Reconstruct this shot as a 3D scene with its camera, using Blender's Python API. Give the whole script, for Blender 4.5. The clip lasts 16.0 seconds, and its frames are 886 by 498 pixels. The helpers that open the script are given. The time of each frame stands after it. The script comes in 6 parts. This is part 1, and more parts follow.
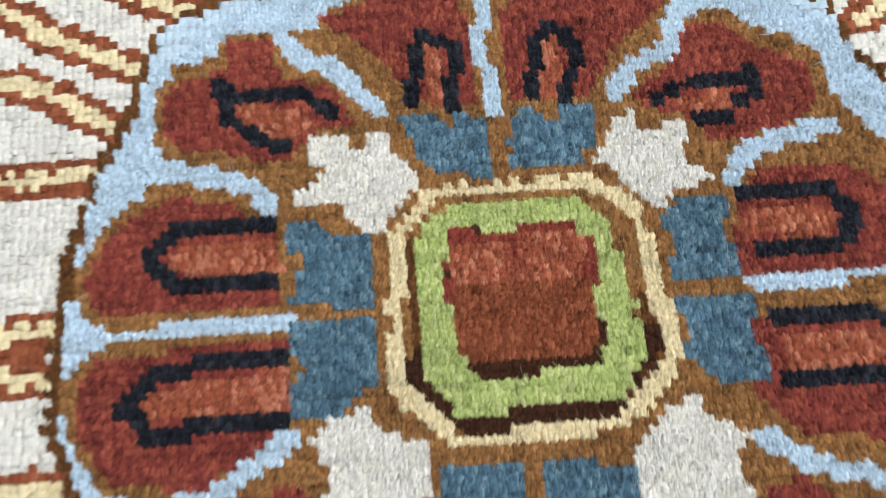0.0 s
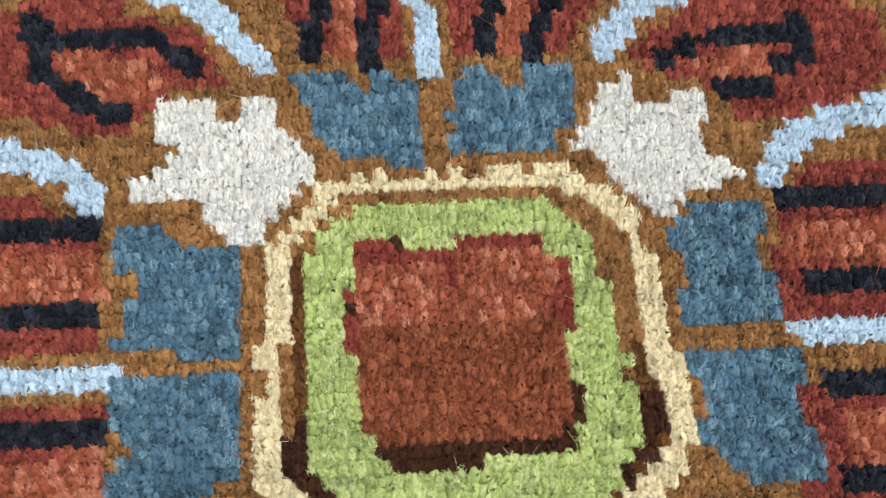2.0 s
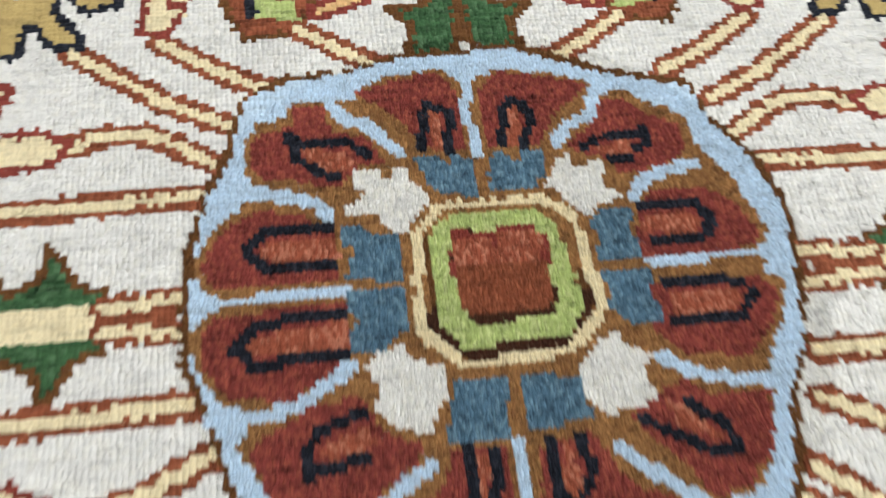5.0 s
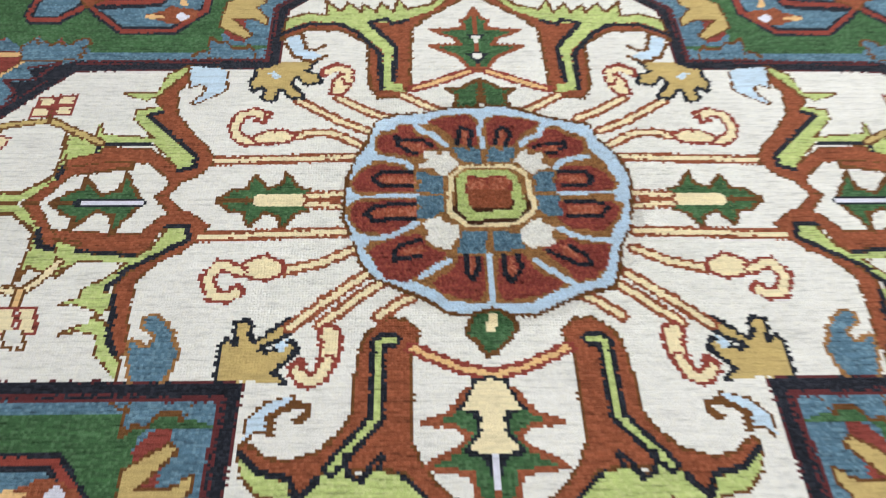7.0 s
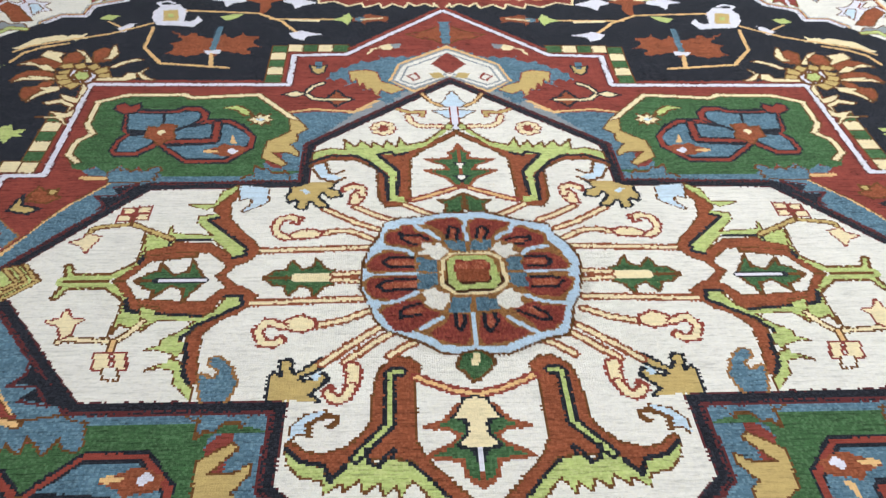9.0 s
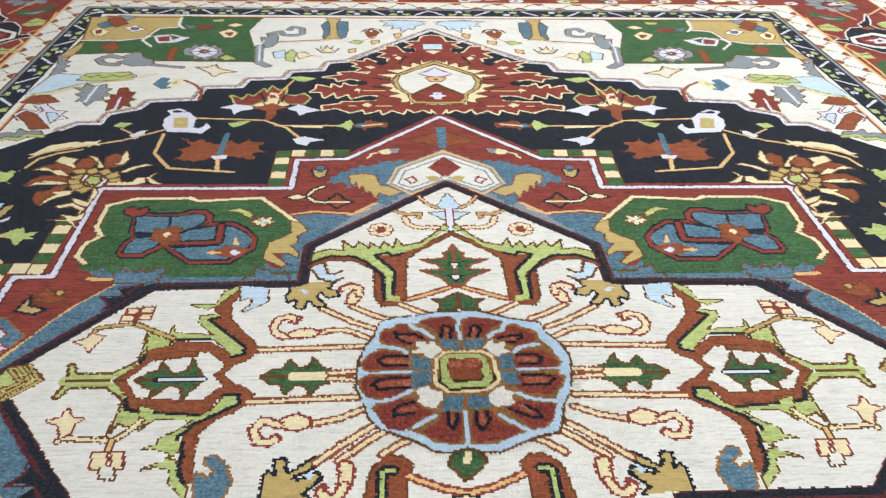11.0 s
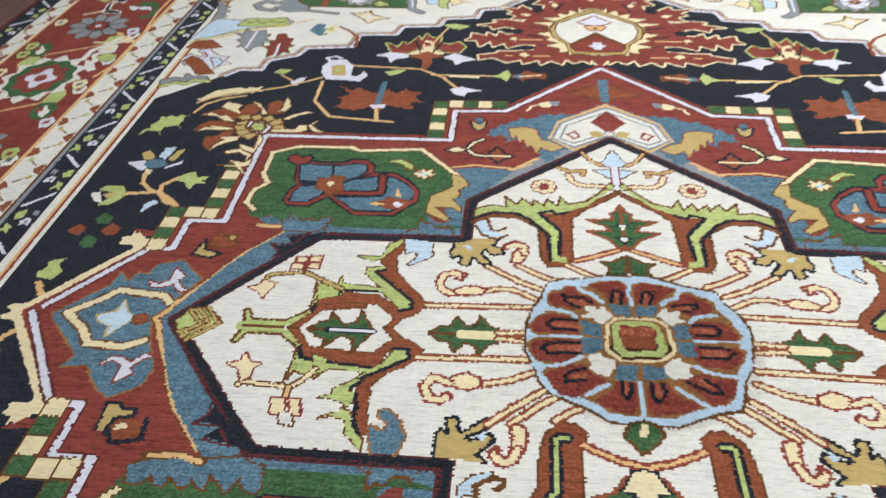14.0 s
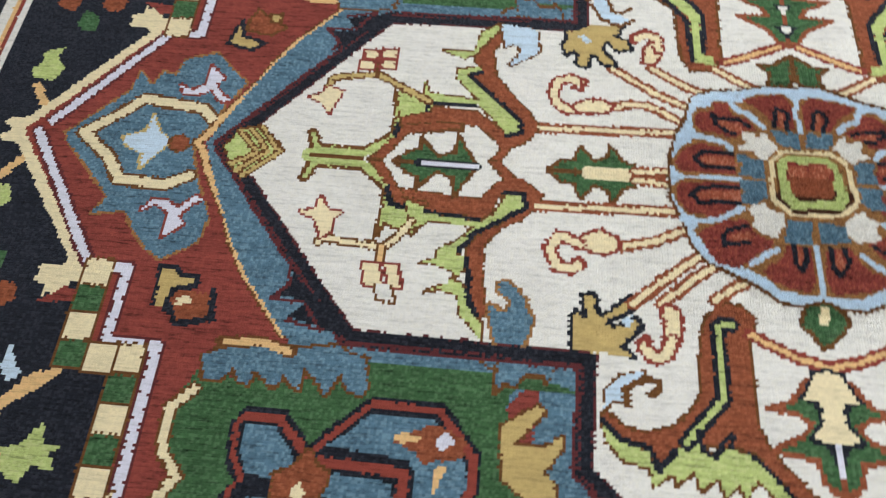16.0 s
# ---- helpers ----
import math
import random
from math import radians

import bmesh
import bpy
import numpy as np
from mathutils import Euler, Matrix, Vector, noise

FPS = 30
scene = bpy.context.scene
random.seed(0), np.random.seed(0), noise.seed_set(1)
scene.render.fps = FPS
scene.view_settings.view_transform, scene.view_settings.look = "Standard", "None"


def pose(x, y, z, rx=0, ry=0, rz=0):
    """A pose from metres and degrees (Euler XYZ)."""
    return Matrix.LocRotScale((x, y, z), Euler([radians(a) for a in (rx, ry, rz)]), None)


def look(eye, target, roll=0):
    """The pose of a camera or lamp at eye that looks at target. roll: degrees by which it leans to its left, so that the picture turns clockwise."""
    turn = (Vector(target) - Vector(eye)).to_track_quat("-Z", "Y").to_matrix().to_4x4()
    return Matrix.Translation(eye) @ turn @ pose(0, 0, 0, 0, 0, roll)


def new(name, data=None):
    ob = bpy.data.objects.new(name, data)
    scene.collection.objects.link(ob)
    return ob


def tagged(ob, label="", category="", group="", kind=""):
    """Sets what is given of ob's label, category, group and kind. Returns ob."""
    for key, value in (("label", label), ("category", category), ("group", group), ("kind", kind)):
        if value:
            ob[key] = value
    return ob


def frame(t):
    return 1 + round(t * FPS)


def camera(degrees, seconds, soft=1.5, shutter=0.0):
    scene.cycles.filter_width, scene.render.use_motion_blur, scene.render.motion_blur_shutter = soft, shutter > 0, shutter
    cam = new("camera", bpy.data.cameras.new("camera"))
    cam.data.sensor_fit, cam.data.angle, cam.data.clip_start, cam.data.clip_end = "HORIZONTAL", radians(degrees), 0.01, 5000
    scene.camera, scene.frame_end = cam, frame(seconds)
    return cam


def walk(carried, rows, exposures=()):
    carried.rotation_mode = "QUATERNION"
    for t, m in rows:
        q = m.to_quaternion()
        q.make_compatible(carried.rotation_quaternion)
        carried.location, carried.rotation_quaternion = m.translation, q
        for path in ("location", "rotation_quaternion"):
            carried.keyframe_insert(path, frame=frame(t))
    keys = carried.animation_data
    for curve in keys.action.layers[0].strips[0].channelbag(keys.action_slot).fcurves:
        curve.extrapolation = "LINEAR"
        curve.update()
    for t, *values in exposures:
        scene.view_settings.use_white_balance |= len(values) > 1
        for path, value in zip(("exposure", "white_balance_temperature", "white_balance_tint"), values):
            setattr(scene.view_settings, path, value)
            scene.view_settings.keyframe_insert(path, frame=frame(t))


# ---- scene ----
cam = camera(57.1, 16.0, soft=1.2, shutter=0.6)
PATH = [
    (0, (-0.0112, -0.075, 0.2894), (-0.04, 0.2969, -0.9037), -7.0),
    (0.5, (-0.0013, -0.0475, 0.2519), (-0.0387, 0.3137, -0.9444), -8.4),
    (1, (0.0013, -0.0387, 0.2106), (-0.005, 0.3113, -0.9894), -2.6),
    (1.5, (0.0013, -0.0387, 0.1994), (-0.0013, 0.3013, -1.0031), -2.2),
    (2, (0.005, -0.0369, 0.1981), (0.0131, 0.3106, -1.0031), -0.3),
    (2.5, (0.0081, -0.05, 0.2094), (0.0312, 0.3213, -0.9838), 3.4),
    (3, (0.0056, -0.0594, 0.2363), (0.0469, 0.32, -0.9537), 6.5),
    (3.2, (0.0094, -0.0569, 0.2519), (0.03, 0.3263, -0.9375), 2.3),
    (5.3, (-0.0612, -0.2325, 0.4537), (0.0425, 0.2812, -0.6813), 7.2),
    (5.5, (-0.0544, -0.2881, 0.485), (-0.025, 0.2469, -0.6444), 1.0),
    (6, (-0.0506, -0.4131, 0.5819), (-0.1031, 0.2525, -0.475), -4.7),
    (6.5, (-0.0519, -0.5344, 0.6681), (-0.0831, 0.1888, -0.3513), -1.6),
    (7, (-0.0387, -0.65, 0.7212), (-0.0456, 0.1169, -0.2656), 0.2),
    (7.5, (-0.0325, -0.7537, 0.7712), (-0.0187, 0.0744, -0.1644), 2.3),
    (8, (-0.0456, -0.83, 0.7969), (-0.0369, 0.0513, -0.0894), 1.6),
    (8.5, (-0.0475, -0.8919, 0.8231), (-0.0356, 0.0331, -0.0175), 0.7),
    (9, (-0.0488, -0.9456, 0.8394), (-0.0356, 0.0094, 0.0331), 0.6),
    (9.2, (-0.0462, -0.9506, 0.845), (-0.0263, 0.015, 0.0513), 1.4),
    (11.3, (-0.0294, -0.9738, 0.8731), (-0.035, 0.0719, 0.1875), -0.5),
    (11.5, (-0.0325, -0.9694, 0.8737), (-0.0488, 0.0769, 0.1894), -1.0),
    (12, (-0.0431, -0.9675, 0.8769), (-0.0906, 0.0794, 0.195), -1.8),
    (12.5, (-0.0606, -0.97, 0.8787), (-0.1487, 0.0756, 0.1994), -2.3),
    (13, (-0.0794, -0.9744, 0.8781), (-0.1981, 0.0612, 0.1888), -2.5),
    (13.5, (-0.095, -0.9706, 0.8725), (-0.2419, 0.0469, 0.1619), -2.9),
    (14, (-0.1237, -0.9394, 0.87), (-0.2919, 0.0438, 0.1162), -3.2),
    (14.5, (-0.1825, -0.855, 0.855), (-0.3569, 0.0638, 0.0256), -3.1),
    (15, (-0.2481, -0.7131, 0.845), (-0.4487, 0.0656, -0.1119), -4.5),
    (15.5, (-0.2919, -0.6238, 0.8388), (-0.4544, 0.0431, -0.2056), -3.6),
    (16, (-0.3387, -0.6169, 0.8394), (-0.4512, -0.01, -0.2475), -3.6),
]
LAMP_WATTS = 52
EXPOSURES = [(0.0, 0.08), (2.0, 0.14), (3.2, 0.12), (5.5, -0.05), (6.2, -0.03), (9.0, -0.06), (14.0, -0.06), (15.4, -0.13), (16.0, -0.12)]
walk(cam, [(t, look(eye, target, roll)) for t, eye, target, roll in PATH], EXPOSURES)


# ---- light: a showroom under rows of ceiling panels ----
world = bpy.data.worlds.new("room_air")
world.use_nodes = True
world.node_tree.nodes["Background"].inputs[0].default_value = (0.9, 0.95, 1.0, 1)
world.node_tree.nodes["Background"].inputs[1].default_value = 0.05
CEILING = 2.9
LAMP_SPOTS = [(x, y) for x in (0.35, 2.75) for y in (-2.4, 1.0, 4.2)]
for lamp_x, lamp_y in LAMP_SPOTS:
    lamp = bpy.data.lights.new("panel_light", "AREA")
    lamp.shape, lamp.size, lamp.size_y, lamp.energy, lamp.color = "RECTANGLE", 1.16, 0.56, LAMP_WATTS, (0.925, 0.98, 1.0)
    new("panel_light", lamp).matrix_world = pose(lamp_x, lamp_y, CEILING - 0.03)


# ---- materials ----
def nodes_of(name):
    mat = bpy.data.materials.new(name)
    mat.use_nodes = True
    nt = mat.node_tree
    return mat, nt, nt.nodes["Principled BSDF"]


def node(nt, kind, **values):
    n = nt.nodes.new(kind)
    for key, value in values.items():
        if key in n.inputs:
            n.inputs[key].default_value = value
    return n


def math_node(nt, op, a, b=None):
    n = nt.nodes.new("ShaderNodeMath")
    n.operation = op
    for k, v in enumerate((a, b)):
        if v is None:
            continue
        if isinstance(v, (int, float)):
            n.inputs[k].default_value = v
        else:
            nt.links.new(v, n.inputs[k])
    return n.outputs[0]


def wool(name, rgb, mottle=0.25, streak=0.18, second=None, loose=False):
    """Hand-knotted wool: each knot its own shade, bands of uneven dye along the rows, soft nap."""
    mat, nt, bsdf = nodes_of(name)
    uv = nt.nodes.new("ShaderNodeUVMap")
    uv.uv_map = "knots"
    split = nt.nodes.new("ShaderNodeVectorMath")
    split.operation = "FLOOR"
    nt.links.new(uv.outputs[0], split.inputs[0])
    white = nt.nodes.new("ShaderNodeTexWhiteNoise")
    white.noise_dimensions = "2D"
    nt.links.new(split.outputs[0], white.inputs["Vector"])
    # dye bands that run along the weft
    mapping = nt.nodes.new("ShaderNodeMapping")
    mapping.inputs["Scale"].default_value = (0.018, 0.33, 1)
    nt.links.new(uv.outputs[0], mapping.inputs["Vector"])
    bands = node(nt, "ShaderNodeTexNoise", Scale=1.0, Detail=4.0, Roughness=0.65)
    nt.links.new(mapping.outputs[0], bands.inputs["Vector"])
    cloud = node(nt, "ShaderNodeTexNoise", Scale=0.045, Detail=3.0)
    nt.links.new(uv.outputs[0], cloud.inputs["Vector"])
    mapping_b = nt.nodes.new("ShaderNodeMapping")
    mapping_b.inputs["Scale"].default_value = (0.11, 0.85, 1)
    nt.links.new(uv.outputs[0], mapping_b.inputs["Vector"])
    dashes = node(nt, "ShaderNodeTexNoise", Scale=1.0, Detail=5.0, Roughness=0.75)
    nt.links.new(mapping_b.outputs[0], dashes.inputs["Vector"])
    soil = nt.nodes.new("ShaderNodeMapRange")
    soil.inputs["From Min"].default_value, soil.inputs["From Max"].default_value = 0.50, 0.70
    soil.inputs["To Min"].default_value, soil.inputs["To Max"].default_value = 0.04, -2.0 * streak
    nt.links.new(dashes.outputs["Fac"], soil.inputs[0])
    fibre = node(nt, "ShaderNodeTexNoise", Scale=7.0, Detail=2.0, Roughness=0.7)
    nt.links.new(uv.outputs[0], fibre.inputs["Vector"])
    clump = node(nt, "ShaderNodeTexNoise", Scale=0.38, Detail=3.0, Roughness=0.7)
    nt.links.new(uv.outputs[0], clump.inputs["Vector"])
    clump_shade = math_node(nt, "MULTIPLY", math_node(nt, "SUBTRACT", clump.outputs["Fac"], 0.5), 1.1 * mottle)
    knot_shade = math_node(nt, "MULTIPLY", math_node(nt, "SUBTRACT", white.outputs["Value"], 0.5), (1.5 if loose else 0.7) * mottle)
    band_shade = math_node(nt, "MULTIPLY", math_node(nt, "SUBTRACT", bands.outputs["Fac"], 0.5), streak * 2.2)
    cloud_shade = math_node(nt, "MULTIPLY", math_node(nt, "SUBTRACT", cloud.outputs["Fac"], 0.5), streak * 1.3)
    fibre_shade = math_node(nt, "MULTIPLY", math_node(nt, "SUBTRACT", fibre.outputs["Fac"], 0.5), 0.45)
    total = math_node(nt, "ADD", math_node(nt, "ADD", knot_shade, band_shade), math_node(nt, "ADD", math_node(nt, "ADD", cloud_shade, clump_shade), fibre_shade))
    value = math_node(nt, "ADD", math_node(nt, "ADD", total, soil.outputs[0]), 1.0)
    if loose:
        geo = nt.nodes.new("ShaderNodeNewGeometry")
        # tone differs per strand; its average is raised, brightening the shadowed pile by colour
        value = math_node(nt, "ADD", value, math_node(nt, "MULTIPLY", math_node(nt, "SUBTRACT", geo.outputs["Random Per Island"], 0.37), 0.55 + 1.2 * mottle))
    base = nt.nodes.new("ShaderNodeMix")
    base.data_type = "RGBA"
    base.inputs[6].default_value = (*rgb, 1)
    base.inputs[7].default_value = (*(second or [c * 0.8 for c in rgb]), 1)
    pick = math_node(nt, "GREATER_THAN", white.outputs["Value"], 0.72)
    nt.links.new(math_node(nt, "MULTIPLY", pick, 0.75 if loose else 0.45), base.inputs[0])
    scaled = nt.nodes.new("ShaderNodeVectorMath")
    scaled.operation = "SCALE"
    nt.links.new(base.outputs[2], scaled.inputs[0])
    nt.links.new(value, scaled.inputs["Scale"])
    nt.links.new(scaled.outputs[0], bsdf.inputs["Base Color"])
    # relief: the round top of each knot, then loose fibre
    sep = nt.nodes.new("ShaderNodeSeparateXYZ")
    nt.links.new(uv.outputs[0], sep.inputs[0])
    domes = [math_node(nt, "ABSOLUTE", math_node(nt, "SINE", math_node(nt, "MULTIPLY", sep.outputs[k], math.pi))) for k in (0, 1)]
    height = math_node(nt, "ADD", math_node(nt, "MULTIPLY", math_node(nt, "POWER", math_node(nt, "MULTIPLY", domes[0], domes[1]), 0.6), 0.3), math_node(nt, "MULTIPLY", fibre.outputs["Fac"], 0.9))
    height = math_node(nt, "ADD", height, math_node(nt, "MULTIPLY", white.outputs["Value"], 0.8))
    if loose:
        # strands that lie along the nap
        comb = nt.nodes.new("ShaderNodeMapping")
        comb.inputs["Scale"].default_value = (13, 2.2, 1)
        nt.links.new(uv.outputs[0], comb.inputs["Vector"])
        strands = node(nt, "ShaderNodeTexNoise", Scale=1.0, Detail=3.0, Roughness=0.6)
        nt.links.new(comb.outputs[0], strands.inputs["Vector"])
        height = strands.outputs["Fac"]
    bump = node(nt, "ShaderNodeBump", Strength=0.85, Distance=0.0014)
    nt.links.new(height, bump.inputs["Height"])
    nt.links.new(bump.outputs[0], bsdf.inputs["Normal"])
    bsdf.inputs["Roughness"].default_value = 0.88
    bsdf.inputs["Specular IOR Level"].default_value = 0.1
    bsdf.inputs["Sheen Weight"].default_value = 0.16 if loose else 0.07
    bsdf.inputs["Sheen Roughness"].default_value = 0.42
    bsdf.inputs["Sheen Tint"].default_value = (*[0.15 + 0.75 * c / max(rgb) for c in rgb], 1)
    return mat


def plaster(name, rgb):
    mat, nt, bsdf = nodes_of(name)
    tex = node(nt, "ShaderNodeTexNoise", Scale=60.0, Detail=4.0)
    large = node(nt, "ShaderNodeTexNoise", Scale=1.2, Detail=3.0)
    ramp = nt.nodes.new("ShaderNodeValToRGB")
    ramp.color_ramp.elements[0].color = (*[c * 0.9 for c in rgb], 1)
    ramp.color_ramp.elements[1].color = (*rgb, 1)
    nt.links.new(large.outputs["Fac"], ramp.inputs[0])
    nt.links.new(ramp.outputs[0], bsdf.inputs["Base Color"])
    bump = node(nt, "ShaderNodeBump", Strength=0.15, Distance=0.002)
    nt.links.new(tex.outputs["Fac"], bump.inputs["Height"])
    nt.links.new(bump.outputs[0], bsdf.inputs["Normal"])
    bsdf.inputs["Roughness"].default_value = 0.85
    return mat


def wood(name, dark, light):
    mat, nt, bsdf = nodes_of(name)
    coord = nt.nodes.new("ShaderNodeTexCoord")
    info = nt.nodes.new("ShaderNodeObjectInfo")
    shift = nt.nodes.new("ShaderNodeVectorMath")
    nt.links.new(coord.outputs["Object"], shift.inputs[0])
    nt.links.new(info.outputs["Random"], shift.inputs[1])
    mapping = nt.nodes.new("ShaderNodeMapping")
    mapping.inputs["Scale"].default_value = (18, 1.6, 4)
    nt.links.new(shift.outputs[0], mapping.inputs["Vector"])
    grain = node(nt, "ShaderNodeTexNoise", Scale=2.2, Detail=6.0, Roughness=0.6, Distortion=0.6)
    nt.links.new(mapping.outputs[0], grain.inputs["Vector"])
    ramp = nt.nodes.new("ShaderNodeValToRGB")
    ramp.color_ramp.elements[0].position, ramp.color_ramp.elements[1].position = 0.3, 0.7
    ramp.color_ramp.elements[0].color, ramp.color_ramp.elements[1].color = (*dark, 1), (*light, 1)
    nt.links.new(grain.outputs["Fac"], ramp.inputs[0])
    nt.links.new(ramp.outputs[0], bsdf.inputs["Base Color"])
    bump = node(nt, "ShaderNodeBump", Strength=0.12, Distance=0.001)
    nt.links.new(grain.outputs["Fac"], bump.inputs["Height"])
    nt.links.new(bump.outputs[0], bsdf.inputs["Normal"])
    bsdf.inputs["Roughness"].default_value = 0.42
    return mat


DYE_RECIPES = {
    "I": ("ivory_wool", (0.705, 0.693, 0.656), 0.17, 0.15, (0.63, 0.61, 0.54)),
    "Y": ("cream_wool", (0.76, 0.655, 0.42), 0.14, 0.12),
    "T": ("tan_wool", (0.50, 0.37, 0.15), 0.16, 0.18),
    "O": ("apricot_wool", (0.70, 0.45, 0.21), 0.2, 0.15),
    "R": ("madder_red_wool", (0.24, 0.053, 0.041), 0.45, 0.42, (0.16, 0.032, 0.027)),
    "C": ("crimson_wool", (0.235, 0.05, 0.04), 0.5, 0.35, (0.28, 0.075, 0.046)),
    "Q": ("salmon_wool", (0.33, 0.092, 0.05), 0.5, 0.2, (0.45, 0.19, 0.12)),
    "P": ("brick_wool", (0.24, 0.05, 0.036), 0.25, 0.2),
    "B": ("rust_wool", (0.24, 0.07, 0.033), 0.4, 0.3, (0.30, 0.10, 0.05)),
    "Z": ("golden_brown_wool", (0.32, 0.16, 0.06), 0.6, 0.35, (0.12, 0.052, 0.02)),
    "H": ("dark_brown_wool", (0.055, 0.021, 0.011), 0.5, 0.3, (0.03, 0.013, 0.008)),
    "K": ("brown_wool", (0.14, 0.06, 0.02), 0.5, 0.3, (0.075, 0.03, 0.012)),
    "N": ("navy_wool", (0.012, 0.0138, 0.02), 0.6, 0.4, (0.028, 0.03, 0.04)),
    "M": ("maroon_wool", (0.10, 0.024, 0.026), 0.3, 0.2),
    "G": ("green_wool", (0.046, 0.112, 0.046), 0.5, 0.4, (0.085, 0.15, 0.08)),
    "L": ("lime_wool", (0.43, 0.51, 0.185), 0.3, 0.3, (0.47, 0.50, 0.24)),
    "S": ("steel_blue_wool", (0.088, 0.168, 0.235), 0.5, 0.35, (0.15, 0.245, 0.30)),
    "A": ("sky_blue_wool", (0.51, 0.64, 0.76), 0.14, 0.18),
    "W": ("lavender_white_wool", (0.66, 0.66, 0.76), 0.12, 0.12),
    "E": ("grey_wool", (0.24, 0.27, 0.30), 0.22, 0.2),
}
DYES = {code: wool(*recipe) for code, recipe in DYE_RECIPES.items()}


def loose_wool(name, rgb, mottle=0.25, streak=0.18, second=None):
    return wool("loose_" + name, rgb, mottle, streak, second, True)


LOOSE = {code: loose_wool(*recipe) for code, recipe in DYE_RECIPES.items()}
CODES = list(DYES)
WOOD = wood("dark_wood", (0.07, 0.032, 0.026), (0.15, 0.075, 0.062))
WALL = plaster("white_wall_paint", (0.78, 0.77, 0.74))
CEIL = plaster("white_ceiling_paint", (0.8, 0.8, 0.79))
METAL, metal_nt, metal_bsdf = nodes_of("white_enamel")
metal_bsdf.inputs["Base Color"].default_value = (0.8, 0.8, 0.8, 1)
metal_bsdf.inputs["Roughness"].default_value = 0.35
GLOW, glow_nt, glow_bsdf = nodes_of("lamp_diffuser")
glow_bsdf.inputs["Emission Color"].default_value = (1, 0.985, 0.965, 1)
glow_bsdf.inputs["Emission Strength"].default_value = 6.0


# ---- building helpers ----
def mesh_from(name, verts, faces, mats, parent=None, slots=None, uvs=None, smooth=False):
    me = bpy.data.meshes.new(name)
    me.from_pydata(verts, [], faces)
    for m in mats:
        me.materials.append(m)
    if slots is not None:
        me.polygons.foreach_set("material_index", np.asarray(slots, dtype=np.int32))
    if uvs is not None:
        me.uv_layers.new(name="knots").data.foreach_set("uv", np.asarray(uvs, dtype=np.float32).ravel())
    if smooth:
        me.polygons.foreach_set("use_smooth", np.ones(len(me.polygons), dtype=bool))
    me.update()
    ob = new(name, me)
    ob.parent = parent
    return ob


def box(name, lo, hi, mat, parent=None, bevel=0.0):
    bm = bmesh.new()
    bmesh.ops.create_cube(bm, size=1)
    for v in bm.verts:
        v.co = Vector([(a + b) / 2 + c * (b - a) for a, b, c in zip(lo, hi, v.co)])
    if bevel:
        bmesh.ops.bevel(bm, geom=bm.edges[:], offset=bevel, segments=2, affect="EDGES")
    me = bpy.data.meshes.new(name)
    bm.to_mesh(me)
    bm.free()
    me.materials.append(mat)
    ob = new(name, me)
    ob.parent = parent
    return ob


# ---- the room ----
RX, RY0, RY1 = 4.6, -5.2, 6.0
tagged(box("floor", (-RX, RY0, -0.1), (RX, RY1, -0.012), WOOD), "dark mauve-brown wooden floor under the rug", "floor", kind="structure")
tagged(box("ceiling", (-RX, RY0, CEILING), (RX, RY1, CEILING + 0.1), CEIL), "plain white ceiling", "ceiling", kind="structure")
for side, lo, hi in (("west", (-RX - 0.15, RY0, -0.1), (-RX, RY1, CEILING)), ("east", (RX, RY0, -0.1), (RX + 0.15, RY1, CEILING)),
                     ("south", (-RX, RY0 - 0.15, -0.1), (RX, RY0, CEILING)), ("north", (-RX, RY1, -0.1), (RX, RY1 + 0.15, CEILING))):
    tagged(box("wall_" + side, lo, hi, WALL), "plain white painted wall", "wall", kind="structure")


def ceiling_light(x, y):
    root = tagged(new("ceiling_light"), "white rectangular ceiling light panel, switched on", "ceiling light", "ceiling lights")
    root.location = (x, y, CEILING)
    for s in (-1, 1):
        box("frame_rail", (-0.62, s * 0.30 - 0.02, -0.025), (0.62, s * 0.30 + 0.02, -0.001), METAL, root, 0.003)
        box("frame_end", (s * 0.60 - 0.02, -0.28, -0.025), (s * 0.60 + 0.02, 0.28, -0.001), METAL, root, 0.003)
    box("diffuser", (-0.58, -0.28, -0.016), (0.58, 0.28, -0.002), GLOW, root)


for lamp_x, lamp_y in LAMP_SPOTS:
    ceiling_light(lamp_x, lamp_y)


# ---- the rug: a cartoon on a grid of knots, then woven ----
KNOT = 0.0032
HALF_U, HALF_V = 540, 748          # half the rug, in knots
FIELD_U, FIELD_V = 337, 546        # half the field inside the borders
shade = np.zeros((2 * HALF_V, 2 * HALF_U), dtype=np.int16)
owner = np.zeros((2 * HALF_V, 2 * HALF_U), dtype=np.int16)
PARTS = []
ZONE = ["rug"]              # the part of the rug that the next motifs lie in
weaver = np.random.default_rng(3)


def warp(u, v):
    """Knots to metres: the weaving has drawn the rug slightly askew."""
    u, v = np.asarray(u, dtype=float) * KNOT, np.asarray(v, dtype=float) * KNOT
    # one shoulder of the far end was woven wider
    step = lambda x: 0.5 * (1 + np.tanh(x))
    wide = 0.030 * step((v - 0.86) / 0.14) * (step((u - 0.20) / 0.13) - step((u - 1.0) / 0.13))
    return u + wide + 0.0106 - 0.043 * v, v - 0.0115 + u * (0.018 - 0.0224 * v)


